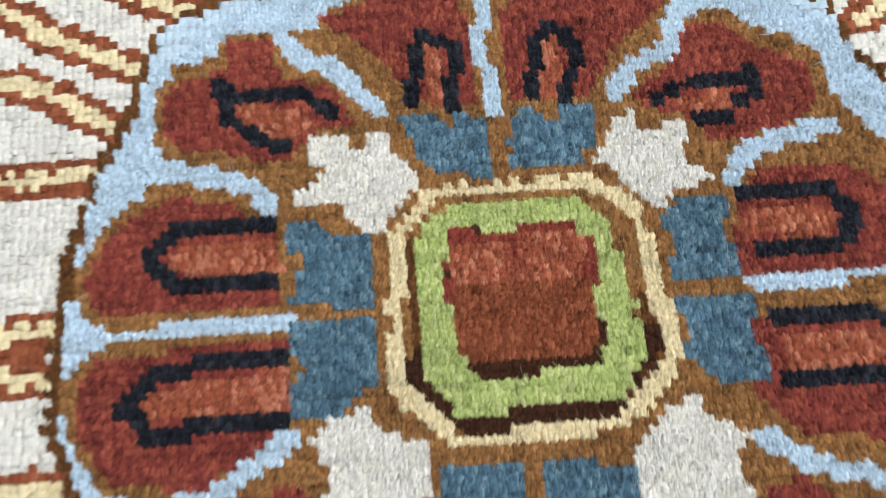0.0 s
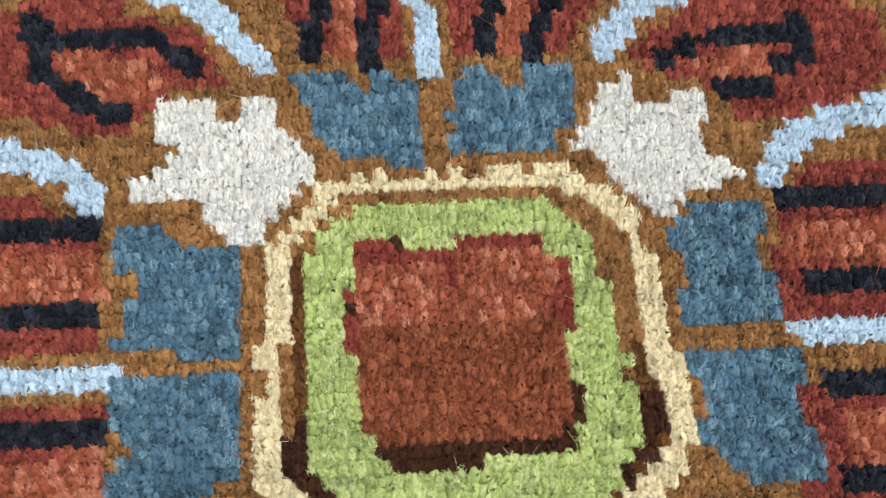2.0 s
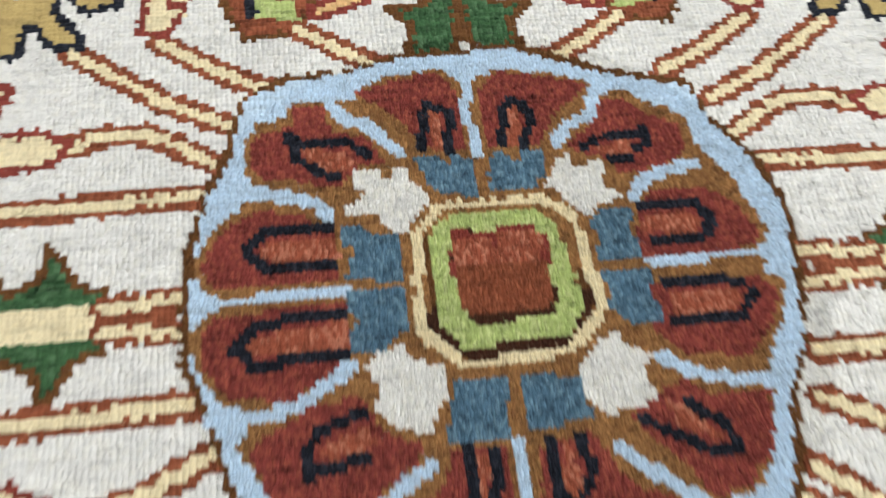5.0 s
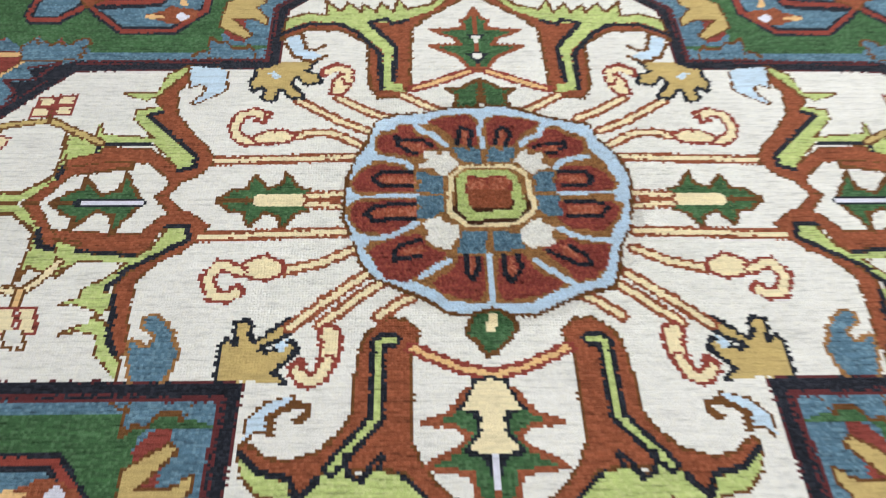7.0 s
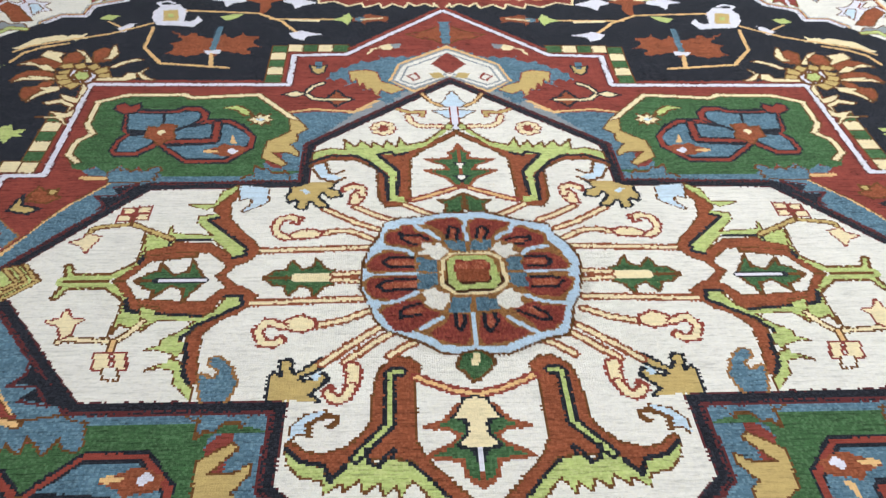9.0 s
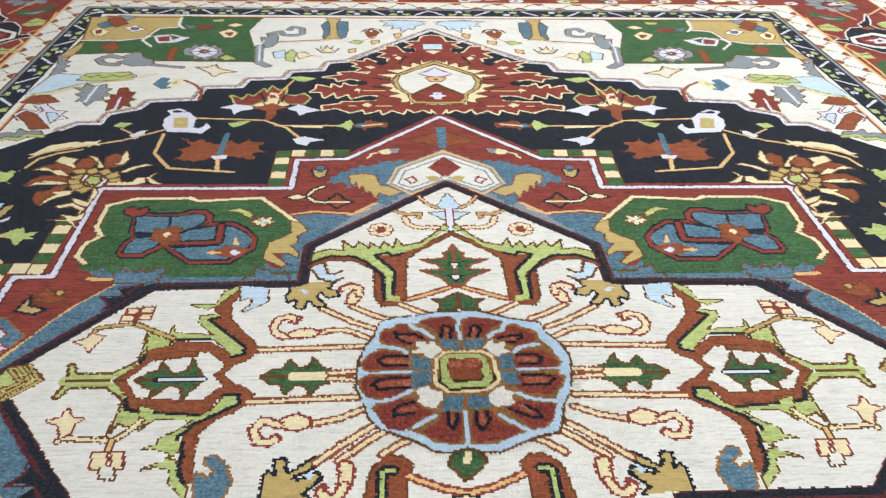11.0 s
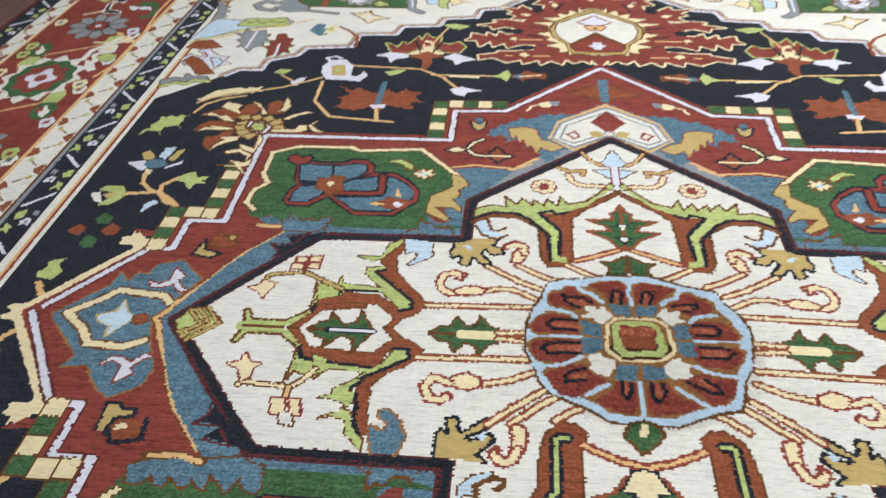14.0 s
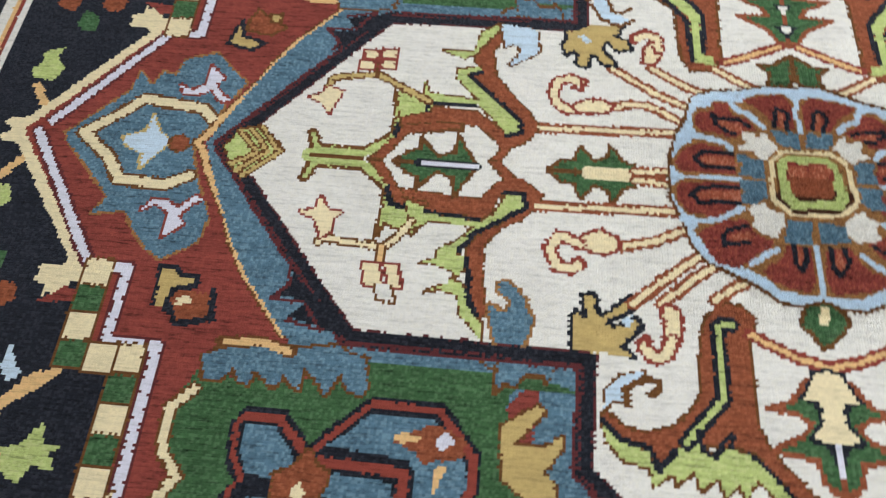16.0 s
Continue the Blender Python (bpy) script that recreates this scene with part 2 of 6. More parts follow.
def window(points, pad):
    p = np.array(points, dtype=float)
    u0, v0 = np.floor(p.min(0) - pad).astype(int)
    u1, v1 = np.ceil(p.max(0) + pad).astype(int) + 1
    uu, vv = np.meshgrid(np.arange(u0, u1) + 0.5, np.arange(v0, v1) + 0.5)
    # the weaver's hand: rows start a little early or late, single knots stray
    far = 0.4 if np.abs(p).max() < 64 else 1.0
    uu = uu + far * (weaver.uniform(-0.35, 0.35, (len(uu), 1)) + weaver.uniform(-0.25, 0.25, uu.shape))
    vv = vv + far * weaver.uniform(-0.3, 0.3, vv.shape)
    return u0, v0, uu, vv


def fill(dye, points):
    u0, v0, uu, vv = window(points, 1)
    inside = np.zeros(uu.shape, dtype=bool)
    for (x0, y0), (x1, y1) in zip(points, points[1:] + points[:1]):
        if y0 == y1:
            continue
        crosses = ((y0 > vv) != (y1 > vv)) & (uu < (x1 - x0) * (vv - y0) / (y1 - y0) + x0)
        inside ^= crosses
    return dye, u0, v0, inside


def line(dye, points, width, closed=False):
    u0, v0, uu, vv = window(points, width)
    near = np.full(uu.shape, 1e9)
    for (x0, y0), (x1, y1) in zip(points, points[1:] + (points[:1] if closed else [])):
        dx, dy = x1 - x0, y1 - y0
        f = np.clip(((uu - x0) * dx + (vv - y0) * dy) / (dx * dx + dy * dy + 1e-9), 0, 1)
        near = np.minimum(near, np.hypot(uu - x0 - f * dx, vv - y0 - f * dy))
    return dye, u0, v0, near <= width / 2


def ring(dye, points, width):
    return line(dye, points, width, True)


def disc(dye, u, v, r, squash=1.0, lobes=0, depth=0.0):
    n = 48
    pts = [(u + r * (1 + depth * math.cos(lobes * a)) * math.cos(a), v + squash * r * (1 + depth * math.cos(lobes * a)) * math.sin(a))
           for a in (2 * math.pi * k / n for k in range(n))]
    return fill(dye, pts)


def serrate(points, pitch=7.0, depth=2.6):
    """The outline with teeth along its edges, as leaves are drawn."""
    out = []
    area = sum(x0 * y1 - x1 * y0 for (x0, y0), (x1, y1) in zip(points, points[1:] + points[:1]))
    turn = 1 if area > 0 else -1
    for (x0, y0), (x1, y1) in zip(points, points[1:] + points[:1]):
        size = math.hypot(x1 - x0, y1 - y0)
        out.append((x0, y0))
        n = int(size / pitch) if min(abs(x0) + abs(x1), abs(y0) + abs(y1)) > 2 else 0
        for k in range(n):
            f, g = (k + 0.55) / n, (k + 0.95) / n
            nx, ny = -(y1 - y0) / size * turn, (x1 - x0) / size * turn
            out.append((x0 + (x1 - x0) * f + nx * depth, y0 + (y1 - y0) * f + ny * depth))
            if k < n - 1:
                out.append((x0 + (x1 - x0) * g - nx * depth * 0.4, y0 + (y1 - y0) * g - ny * depth * 0.4))
    return out


def dab(item, flip_u, flip_v, index, shift=(0, 0)):
    dye, u0, v0, inside = item
    vs, us = np.nonzero(inside)
    us, vs = us + u0, vs + v0
    us = -1 - us if flip_u else us
    vs = -1 - vs if flip_v else vs
    us, vs = us + HALF_U + shift[0], vs + HALF_V + shift[1]
    good = (us >= 0) & (us < 2 * HALF_U) & (vs >= 0) & (vs < 2 * HALF_V)
    shade[vs[good], us[good]] = CODES.index(dye)
    owner[vs[good], us[good]] = index


def motif(name, mirror, items, shift=(0, 0)):
    """mirror: q in four quarters, v across the long axis and to both ends, h the other way, c once."""
    groups = {"q": [[(a, b)] for a in (0, 1) for b in (0, 1)], "v": [[(0, b), (1, b)] for b in (0, 1)], "t": [[(0, 0)], [(1, 0)]], "b": [[(0, 1)], [(1, 1)]],
              "bl": [[(1, 1)]], "br": [[(0, 1)]], "tv": [[(0, 0), (1, 0)]], "bv": [[(0, 1), (1, 1)]],
              "h": [[(a, 0), (a, 1)] for a in (0, 1)], "a": [[(a, b) for a in (0, 1) for b in (0, 1)]], "c": [[(0, 0)]]}[mirror]
    for group in groups:
        PARTS.append((name, ZONE[0]))
        for item in items:
            for flip_u, flip_v in group:
                dab(item, flip_u, flip_v, len(PARTS) - 1, shift)


def both_ends(name, items, longer=3):
    """The same drawing at both ends of the rug, the near end a few rows longer."""
    motif(name, "t", items)
    motif(name, "b", items, (0, -longer))


def rect(dye, u0, v0, u1, v1):
    return fill(dye, [(u0, v0), (u1, v0), (u1, v1), (u0, v1)])


# borders, from the edge inwards
def band(name, dye, outer, inner):
    motif(name, "a", [rect(dye, 0, 0, FIELD_U + outer, FIELD_V + outer)])


band("edge_stripe", "M", 203, 200)
band("outer_guard", "N", 200, 179)
band("outer_ivory_guard", "I", 179, 162)
band("gold_stripe", "O", 161, 159)
band("main_border", "R", 159, 61)
band("gold_stripe", "O", 61, 59)
band("inner_ivory_guard", "I", 58, 37)
band("brown_stripe", "K", 37, 36)
band("grey_stripe", "E", 35, 34)
band("inner_guard", "N", 32, 12)
band("field_edge", "I", 12, 0)
band("apricot_stripe", "O", 7, 5)
band("brick_stripe", "P", 5, 3)
band("field_edge", "I", 3, 0)
band("spandrel", "I", 0, 0)


ZONE[0] = "main_border"


def along(offset, s, side):
    """A place in the border: offset out from the field, s along that side from its middle."""
    return (FIELD_U + offset, s) if side == "long" else (s, FIELD_V + offset)


def border_shape(dye, offset, s, side, pts):
    return fill(dye, [along(offset + o, s + t, side) for o, t in pts])


def guard_motifs(side, length, base):
    """The dark guard stripe: slanting white dashes, and sprays of leaves and blossoms between them."""
    k, s = 0, 8.0
    while s < length:
        if k % 2 == 0:
            d = 7 if k % 4 else -7
            motif("white_dash", "q", [line("W", [along(base - 7, s - d, side), along(base + 7, s + d, side)], 2.6)])
        else:
            d = 1 if k % 4 == 1 else -1
            motif("guard_leaf", "q", [border_shape("L", base - 5 * d, s - 7, side, [(-3, -5), (0, -2), (4, -5), (2, 1), (3, 5), (-2, 3)]),
                                      border_shape("W", base + 4 * d, s, side, [(-3, -4), (0, -2), (3, -4), (4, 1), (1, 4), (-3, 2)]),
                                      border_shape("S", base + 4 * d, s, side, [(-1, -1), (1, -1), (1, 1), (-1, 1)]),
                                      border_shape("L", base - 4 * d, s + 7, side, [(-4, -3), (1, -5), (3, 1), (0, 4), (-3, 5)]),
                                      border_shape("E", base + 6 * d, s + 9, side, [(-2, -3), (2, -2), (2, 3), (-2, 2)])])
        s += 23
        k += 1


def ivory_guard(side, length, base, half):
    s, k = 8.0, 0
    while s < length:
        o = half if k % 2 else -half
        d = -1 if k % 2 else 1
        motif("guard_spot", "q", [border_shape("B", base + o, s, side, [(0, -7), (d * 4, -4), (d * 7, 0), (d * 4, 5), (0, 7)]),
                                  line("K", [along(base + o * 0.3, s + 5, side), along(base - o * 0.4, s + 11, side)], 1.2),
                                  border_shape("L" if k % 3 == 0 else "T", base - o * 0.5, s + 12, side, [(-2, -3), (2, -2), (1, 3), (-2, 2)])])
        s += 21
        k += 1


for side, length in (("long", FIELD_V), ("short", FIELD_U)):
    ZONE[0] = "inner_guard"
    guard_motifs(side, length + 20, 22)
    ZONE[0] = "outer_guard"
    guard_motifs(side, length + 190, 189.5)
    ZONE[0] = "inner_ivory_guard"
    ivory_guard(side, length + 40, 47.5, 10)
    ZONE[0] = "outer_ivory_guard"
    ivory_guard(side, length + 165, 170.5, 8)
ZONE[0] = "main_border"


def palmette(side, s, base=110):
    def at(o, t):
        return along(base + o, s + t, side)
    u, v = at(0, 0)
    wide = dict(squash=1.25) if side == "long" else dict(squash=0.8)
    return [disc("I", u, v, 31, lobes=12, depth=0.12, **wide), disc("G", u, v, 26, lobes=10, depth=0.06, **wide),
            disc("C", u, v, 19, lobes=8, depth=0.1, **wide), disc("W", u, v, 11, lobes=4, depth=0.25, **wide),
            disc("C", u, v, 5, **wide)]


def border_rosette(side, s, base=110):
    u, v = along(base, s, side)
    spokes = [line("K", [(u + 11 * math.cos(a), v + 11 * math.sin(a)), (u + 23 * math.cos(a), v + 23 * math.sin(a))], 1.6) for a in (math.pi * (2 * k + 1) / 10 for k in range(10))]
    return [disc("K", u, v, 26.5, lobes=10, depth=0.14), disc("E", u, v, 25, lobes=10, depth=0.14)] + spokes + [disc("N", u, v, 11, lobes=10, depth=0.1), disc("C", u, v, 9, lobes=5, depth=0.2),
            disc("W", u, v, 3)]


def border_vine(side, s0, s1, base=110):
    pts = [along(base + 34 * math.sin(math.pi * 2 * f), s0 + (s1 - s0) * f, side) for f in (k / 14 for k in range(15))]
    mid = (s0 + s1) / 2
    return [line("O", pts, 2.2),
            border_shape("L", base + 26, mid - 22, side, [(-7, -9), (0, -12), (7, -6), (6, 7), (-2, 11), (-8, 4)]),
            border_shape("L", base - 28, mid + 22, side, [(-7, -9), (0, -12), (7, -6), (6, 7), (-2, 11), (-8, 4)])]


def border_bird(side, s, o, base=110):
    return [border_shape("G", base + o, s, side, [(-9, -14), (4, -12), (9, -3), (8, 12), (-4, 14), (-10, 4)]),
            border_shape("I", base + o, s, side, [(-5, -10), (0, -7), (4, 2), (1, 9), (-3, 3), (-6, 0)]),
            border_shape("R", base + o + 3, s + 2, side, [(-3, -3), (2, -4), (3, 3), (-2, 3)])]


def cloud_scroll(side, s, o, base=110):
    return [line("I", [along(base + o, s - 24, side), along(base + o + 7, s - 12, side), along(base + o - 3, s - 2, side),
                       along(base + o + 6, s + 10, side), along(base + o - 2, s + 24, side)], 4.5),
            border_shape("I", base + o, s, side, [(-9, -6), (0, -10), (8, -3), (4, 8), (-6, 9)]),
            border_shape("Y", base + o, s, side, [(-4, -3), (2, -4), (3, 3), (-3, 4)])]


for side, stops in (("long", [(53, 0), (160, 1), (266, 0), (371, 1), (492, 2), (610, 1)]), ("short", [(0, 0), (126, 1), (253, 0), (386, 1)])):
    near_stop = None
    for s, kind in stops:
        if near_stop is not None and not (side == "long" and s > 400):
            motif("border_vine", "q", border_vine(side, near_stop, s))
            motif("border_bird", "q", border_bird(side, (s + near_stop) / 2, 30 if kind else -30))
            motif("cloud_scroll", "q", cloud_scroll(side, (s + near_stop) / 2 + 4, -32 if kind else 32))
        near_stop = s
    for s, kind in stops:
        if kind != 2:  # the dark palmettes are drawn below, leaf by leaf
            motif("border_palmette" if kind == 0 else "border_rosette", "v" if s == 0 else "q", palmette(side, s) if kind == 0 else border_rosette(side, s))

def filler(side, s, o, dye, core, base=110):
    return [border_shape("K", base + o, s, side, [(-6, -7), (1, -9), (6, -2), (7, 6), (-2, 9), (-7, 3)]),
            border_shape(dye, base + o, s, side, [(-5, -6), (1, -8), (5, -2), (6, 5), (-2, 8), (-6, 3)]),
            border_shape(core, base + o, s, side, [(-2, -2), (2, -3), (2, 2), (-2, 3)])]


for side, length in (("long", 690), ("short", 470)):
    for k in range(int(length / 26)):
        s = 14 + 26 * k
        if side == "long" and s > 400:
            continue
        motif("border_flower", "q", filler(side, s, (41, -42)[k % 2], ("L", "I", "Y", "W")[k % 4], ("B", "C", "S")[k % 3]))
        if k % 2:
            motif("border_flower", "q", filler(side, s + 9, (-38, 40)[(k // 2) % 2], ("Y", "W", "L")[k % 3], ("S", "C", "B")[k % 3]))

# the field: stepped navy ground, red frame, cream medallion
NAVY = [(0, 513), (80, 424), (97, 420), (101, 401), (129, 398), (133, 381), (164, 379), (168, 362), (199, 360), (202, 335), (240, 331), (244, 317), (266, 306), (268, 288), (285, 288), (295, 277), (FIELD_U, 236), (FIELD_U, 0), (0, 0)]
RED = {"tv": [(0, 302), (70, 229), (106, 227), (106, 186), (235, 186), (232, 85), (254, 84), (254, 57), (267, 57), (309, 0), (0, 0)],
       "bv": [(0, 302), (70, 230), (107, 228), (107, 188), (235, 188), (235, 87), (254, 87), (254, 58), (269, 58), (309, 0), (0, 0)]}
MEDALLION = {"tv": [(0, 191), (86, 114), (87, 75), (171, 73), (230, 0), (0, 0)],
             "bv": [(0, 193), (86, 116), (84, 78), (168, 77), (230, 1), (0, 0)]}
ZONE[0] = "rug"
motif("navy_edge", "a", [line("E", NAVY[:16], 11), line("O", NAVY[:16], 8), line("B", NAVY[:16], 6), line("W", NAVY[:16], 3.4)])
motif("navy_ground", "a", [fill("N", NAVY)])
ZONE[0] = "spandrel"
motif("navy_edge", "a", [line("W", [(0, 511), (79, 422)] + [(u - 1, v - 1) for u, v in NAVY[2:16]], 2)])

# corner ground and navy ground motifs
ZONE[0] = "main_border"
motif("dark_palmette", "q", [
    ring("I", [(458, 405), (461, 424), (456, 435), (465, 448), (470, 461), (461, 461), (470, 487), (467, 497), (473, 517), (459, 526), (456, 539), (463, 553), (469, 576), (458, 553), (446, 541), (446, 531), (432, 528), (420, 513), (413, 490), (404, 493), (398, 487), (408, 482), (416, 473), (429, 455), (444, 450), (445, 444), (447, 438), (448, 428), (459, 431), (457, 419), (455, 410), (441, 405), (440, 401), (456, 402)], 3.4),
    fill("N", [(458, 405), (461, 424), (456, 435), (465, 448), (470, 461), (461, 461), (470, 487), (467, 497), (473, 517), (459, 526), (456, 539), (463, 553), (469, 576), (458, 553), (446, 541), (446, 531), (432, 528), (420, 513), (413, 490), (404, 493), (398, 487), (408, 482), (416, 473), (429, 455), (444, 450), (445, 444), (447, 438), (448, 428), (459, 431), (457, 419), (455, 410), (441, 405), (440, 401), (456, 402)]),
    fill("I", [(463, 482), (464, 502), (447, 514), (418, 499), (413, 481), (428, 468), (445, 461)]),
    fill("M", [(459, 481), (458, 495), (444, 506), (421, 495), (419, 483), (432, 473), (447, 470)]),
    fill("C", [(455, 482), (455, 492), (442, 501), (425, 494), (424, 485), (434, 477), (447, 475)]),
    fill("W", [(452, 488), (450, 495), (447, 498), (441, 493), (429, 490), (436, 486), (435, 480), (446, 481)]),
    fill("K", [(447, 489), (443, 492), (439, 487), (442, 485)]),
    fill("Q", [(457, 526), (452, 534), (442, 528), (447, 522)]),
])
motif("dark_bud", "q", [
    fill("N", [(487, 488), (486, 496), (480, 492), (475, 487), (480, 485), (483, 481)]),
    ring("I", [(487, 488), (486, 496), (480, 492), (475, 487), (480, 485), (483, 481)], 1.6),
])
motif("border_leaf", "q", [
    ring("K", [(486, 541), (482, 552), (473, 549), (465, 543), (467, 529), (477, 533)], 1.4),
    fill("L", [(486, 541), (482, 552), (473, 549), (465, 543), (467, 529), (477, 533)]),
])
motif("border_leaf", "q", [
    fill("L", [(480, 435), (474, 443), (462, 437), (467, 428)]),
])
motif("border_leaf", "q", [
    fill("L", [(415, 438), (415, 456), (408, 451), (401, 456), (398, 444), (406, 438)]),
    line("K", [(413, 448), (400, 447)], 1.8),
])
motif("border_leaf", "q", [
    fill("L", [(422, 521), (419, 531), (415, 543), (400, 534), (400, 521), (413, 516)]),
    line("K", [(420, 528), (400, 532)], 1.6),
])
motif("border_bird", "q", [
    fill("G", [(431, 422), (429, 434), (423, 429), (417, 433), (406, 420), (408, 417), (403, 407), (403, 396), (410, 388), (418, 391), (410, 399), (412, 413)]),
    fill("W", [(440, 418), (433, 421), (427, 417), (424, 419), (415, 419), (409, 407), (416, 411), (420, 409), (425, 412), (429, 407)]),
    ring("K", [(440, 418), (433, 421), (427, 417), (424, 419), (415, 419), (409, 407), (416, 411), (420, 409), (425, 412), (429, 407)], 1.4),
])
motif("border_bird", "q", [
    fill("G", [(443, 559), (436, 569), (431, 562), (423, 572), (417, 578), (414, 588), (409, 586), (409, 563), (419, 561), (422, 551), (434, 548)]),
    fill("E", [(438, 557), (426, 561), (414, 570), (420, 556)]),
])
motif("border_vine", "q", [
    line("O", [(497, 600), (486, 588), (471, 573)], 2.4),
    line("O", [(488, 583), (493, 538), (486, 515), (469, 500)], 2.4),
    line("O", [(408, 480), (400, 470), (403, 455), (403, 404), (396, 351)], 2.4),
    line("Y", [(457, 407), (474, 397)], 2.6),
    line("O", [(419, 356), (396, 335), (394, 297), (403, 270)], 2.4),
    line("O", [(450, 556), (437, 601)], 2),
    line("O", [(406, 498), (395, 513), (400, 562)], 2),
])
motif("cloud_scroll", "q", [
    line("I", [(428, 301), (428, 320), (416, 335), (405, 340)], 5),
    fill("I", [(419, 284), (425, 301), (417, 298), (407, 283), (412, 279)]),
    fill("L", [(420, 306), (415, 309), (412, 315), (401, 310), (400, 300), (409, 298)]),
    line("Y", [(434, 336), (417, 335)], 3),
    fill("Y", [(415, 343), (407, 347), (397, 341), (403, 335)]),
])
ZONE[0] = "spandrel"
motif("corner_panel", "q", [
    fill("T", [(344, 476), (358, 548), (261, 553), (256, 518), (277, 513), (284, 485), (306, 477)]),
    fill("G", [(348, 438), (344, 477), (306, 477), (284, 485), (277, 513), (256, 518), (261, 553), (176, 548), (181, 512), (182, 494), (168, 457), (166, 422), (263, 423), (278, 445)]),
    ring("K", [(348, 438), (344, 477), (358, 548), (176, 548), (181, 512), (182, 494), (168, 457), (166, 422), (263, 423), (278, 445)], 2),
    line("C", [(256, 518), (277, 513), (284, 485), (306, 477), (344, 477)], 4.4),
    line("I", [(175, 544), (182, 507), (169, 457), (166, 427)], 3),
    line("I", [(256, 518), (277, 513), (284, 485), (306, 477), (344, 477)], 3),
    line("I", [(262, 548), (260, 526), (252, 513)], 3),
])
motif("corner_flower", "q", [
    ring("K", [(344, 524), (334, 539), (324, 520), (335, 513)], 2.2),
    fill("S", [(344, 524), (334, 539), (324, 520), (335, 513)]),
])
motif("corner_flower", "q", [
    ring("K", [(339, 543), (326, 549), (313, 526), (322, 516), (330, 526)], 2.2),
    fill("B", [(339, 543), (326, 549), (313, 526), (322, 516), (330, 526)]),
])
motif("corner_flower", "q", [
    ring("K", [(330, 554), (310, 550), (316, 537)], 2.2),
    fill("E", [(330, 554), (310, 550), (316, 537)]),
])
motif("corner_flower", "q", [
    ring("K", [(344, 505), (340, 516), (325, 503), (328, 490), (337, 491)], 2.2),
    fill("Y", [(344, 505), (340, 516), (325, 503), (328, 490), (337, 491)]),
])
motif("corner_flower", "q", [
    ring("K", [(339, 506), (335, 508), (333, 498), (336, 497)], 2.2),
    fill("C", [(339, 506), (335, 508), (333, 498), (336, 497)]),
])
motif("corner_flower", "q", [
    ring("K", [(313, 514), (304, 522), (290, 509), (301, 502)], 2.2),
    fill("I", [(313, 514), (304, 522), (290, 509), (301, 502)]),
])
motif("corner_flower", "q", [
    ring("K", [(306, 515), (299, 515), (298, 508), (303, 508)], 2.2),
    fill("S", [(306, 515), (299, 515), (298, 508), (303, 508)]),
])
motif("corner_flower", "q", [
    ring("K", [(321, 463), (311, 471), (302, 460), (304, 447), (314, 451)], 2.2),
    fill("B", [(321, 463), (311, 471), (302, 460), (304, 447), (314, 451)]),
])
motif("corner_flower", "q", [
    ring("K", [(252, 456), (245, 459), (243, 425), (248, 425)], 2.2),
    fill("B", [(252, 456), (245, 459), (243, 425), (248, 425)]),
    line("I", [(249, 489), (263, 495), (282, 488), (285, 478), (272, 461)], 3),
])
motif("corner_flower", "q", [
    ring("K", [(277, 489), (262, 495), (255, 478), (249, 489), (239, 487), (251, 472), (268, 470)], 2.2),
    fill("W", [(277, 489), (262, 495), (255, 478), (249, 489), (239, 487), (251, 472), (268, 470)]),
])
motif("corner_flower", "q", [
    ring("K", [(271, 486), (262, 489), (258, 477), (267, 476)], 2.2),
    fill("C", [(271, 486), (262, 489), (258, 477), (267, 476)]),
])
motif("corner_flower", "q", [
    ring("K", [(241, 521), (225, 523), (222, 514), (234, 510)], 2.2),
    fill("R", [(241, 521), (225, 523), (222, 514), (234, 510)]),
])
motif("corner_flower", "q", [
    ring("K", [(254, 524), (240, 521), (246, 513)], 2.2),
    fill("S", [(254, 524), (240, 521), (246, 513)]),
])
motif("corner_flower", "q", [
    ring("K", [(214, 503), (204, 512), (194, 500), (198, 487), (206, 488)], 2.2),
    fill("Y", [(214, 503), (204, 512), (194, 500), (198, 487), (206, 488)]),
])
motif("corner_flower", "q", [
    ring("K", [(207, 501), (200, 502), (201, 493)], 2.2),
    fill("B", [(207, 501), (200, 502), (201, 493)]),
])
motif("corner_flower", "q", [
    ring("K", [(209, 524), (201, 531), (193, 525), (201, 519)], 2.2),
    fill("Y", [(209, 524), (201, 531), (193, 525), (201, 519)]),
])
motif("corner_flower", "q", [
    ring("K", [(200, 433), (194, 439), (184, 429), (194, 426)], 2.2),
    fill("L", [(200, 433), (194, 439), (184, 429), (194, 426)]),
])
motif("corner_flower", "q", [
    ring("K", [(351, 436), (341, 472), (338, 457), (340, 435)], 2.2),
    fill("T", [(351, 436), (341, 472), (338, 457), (340, 435)]),
])
motif("corner_flower", "q", [
    ring("K", [(228, 541), (215, 543), (216, 535), (225, 535)], 2.2),
    fill("L", [(228, 541), (215, 543), (216, 535), (225, 535)]),
])
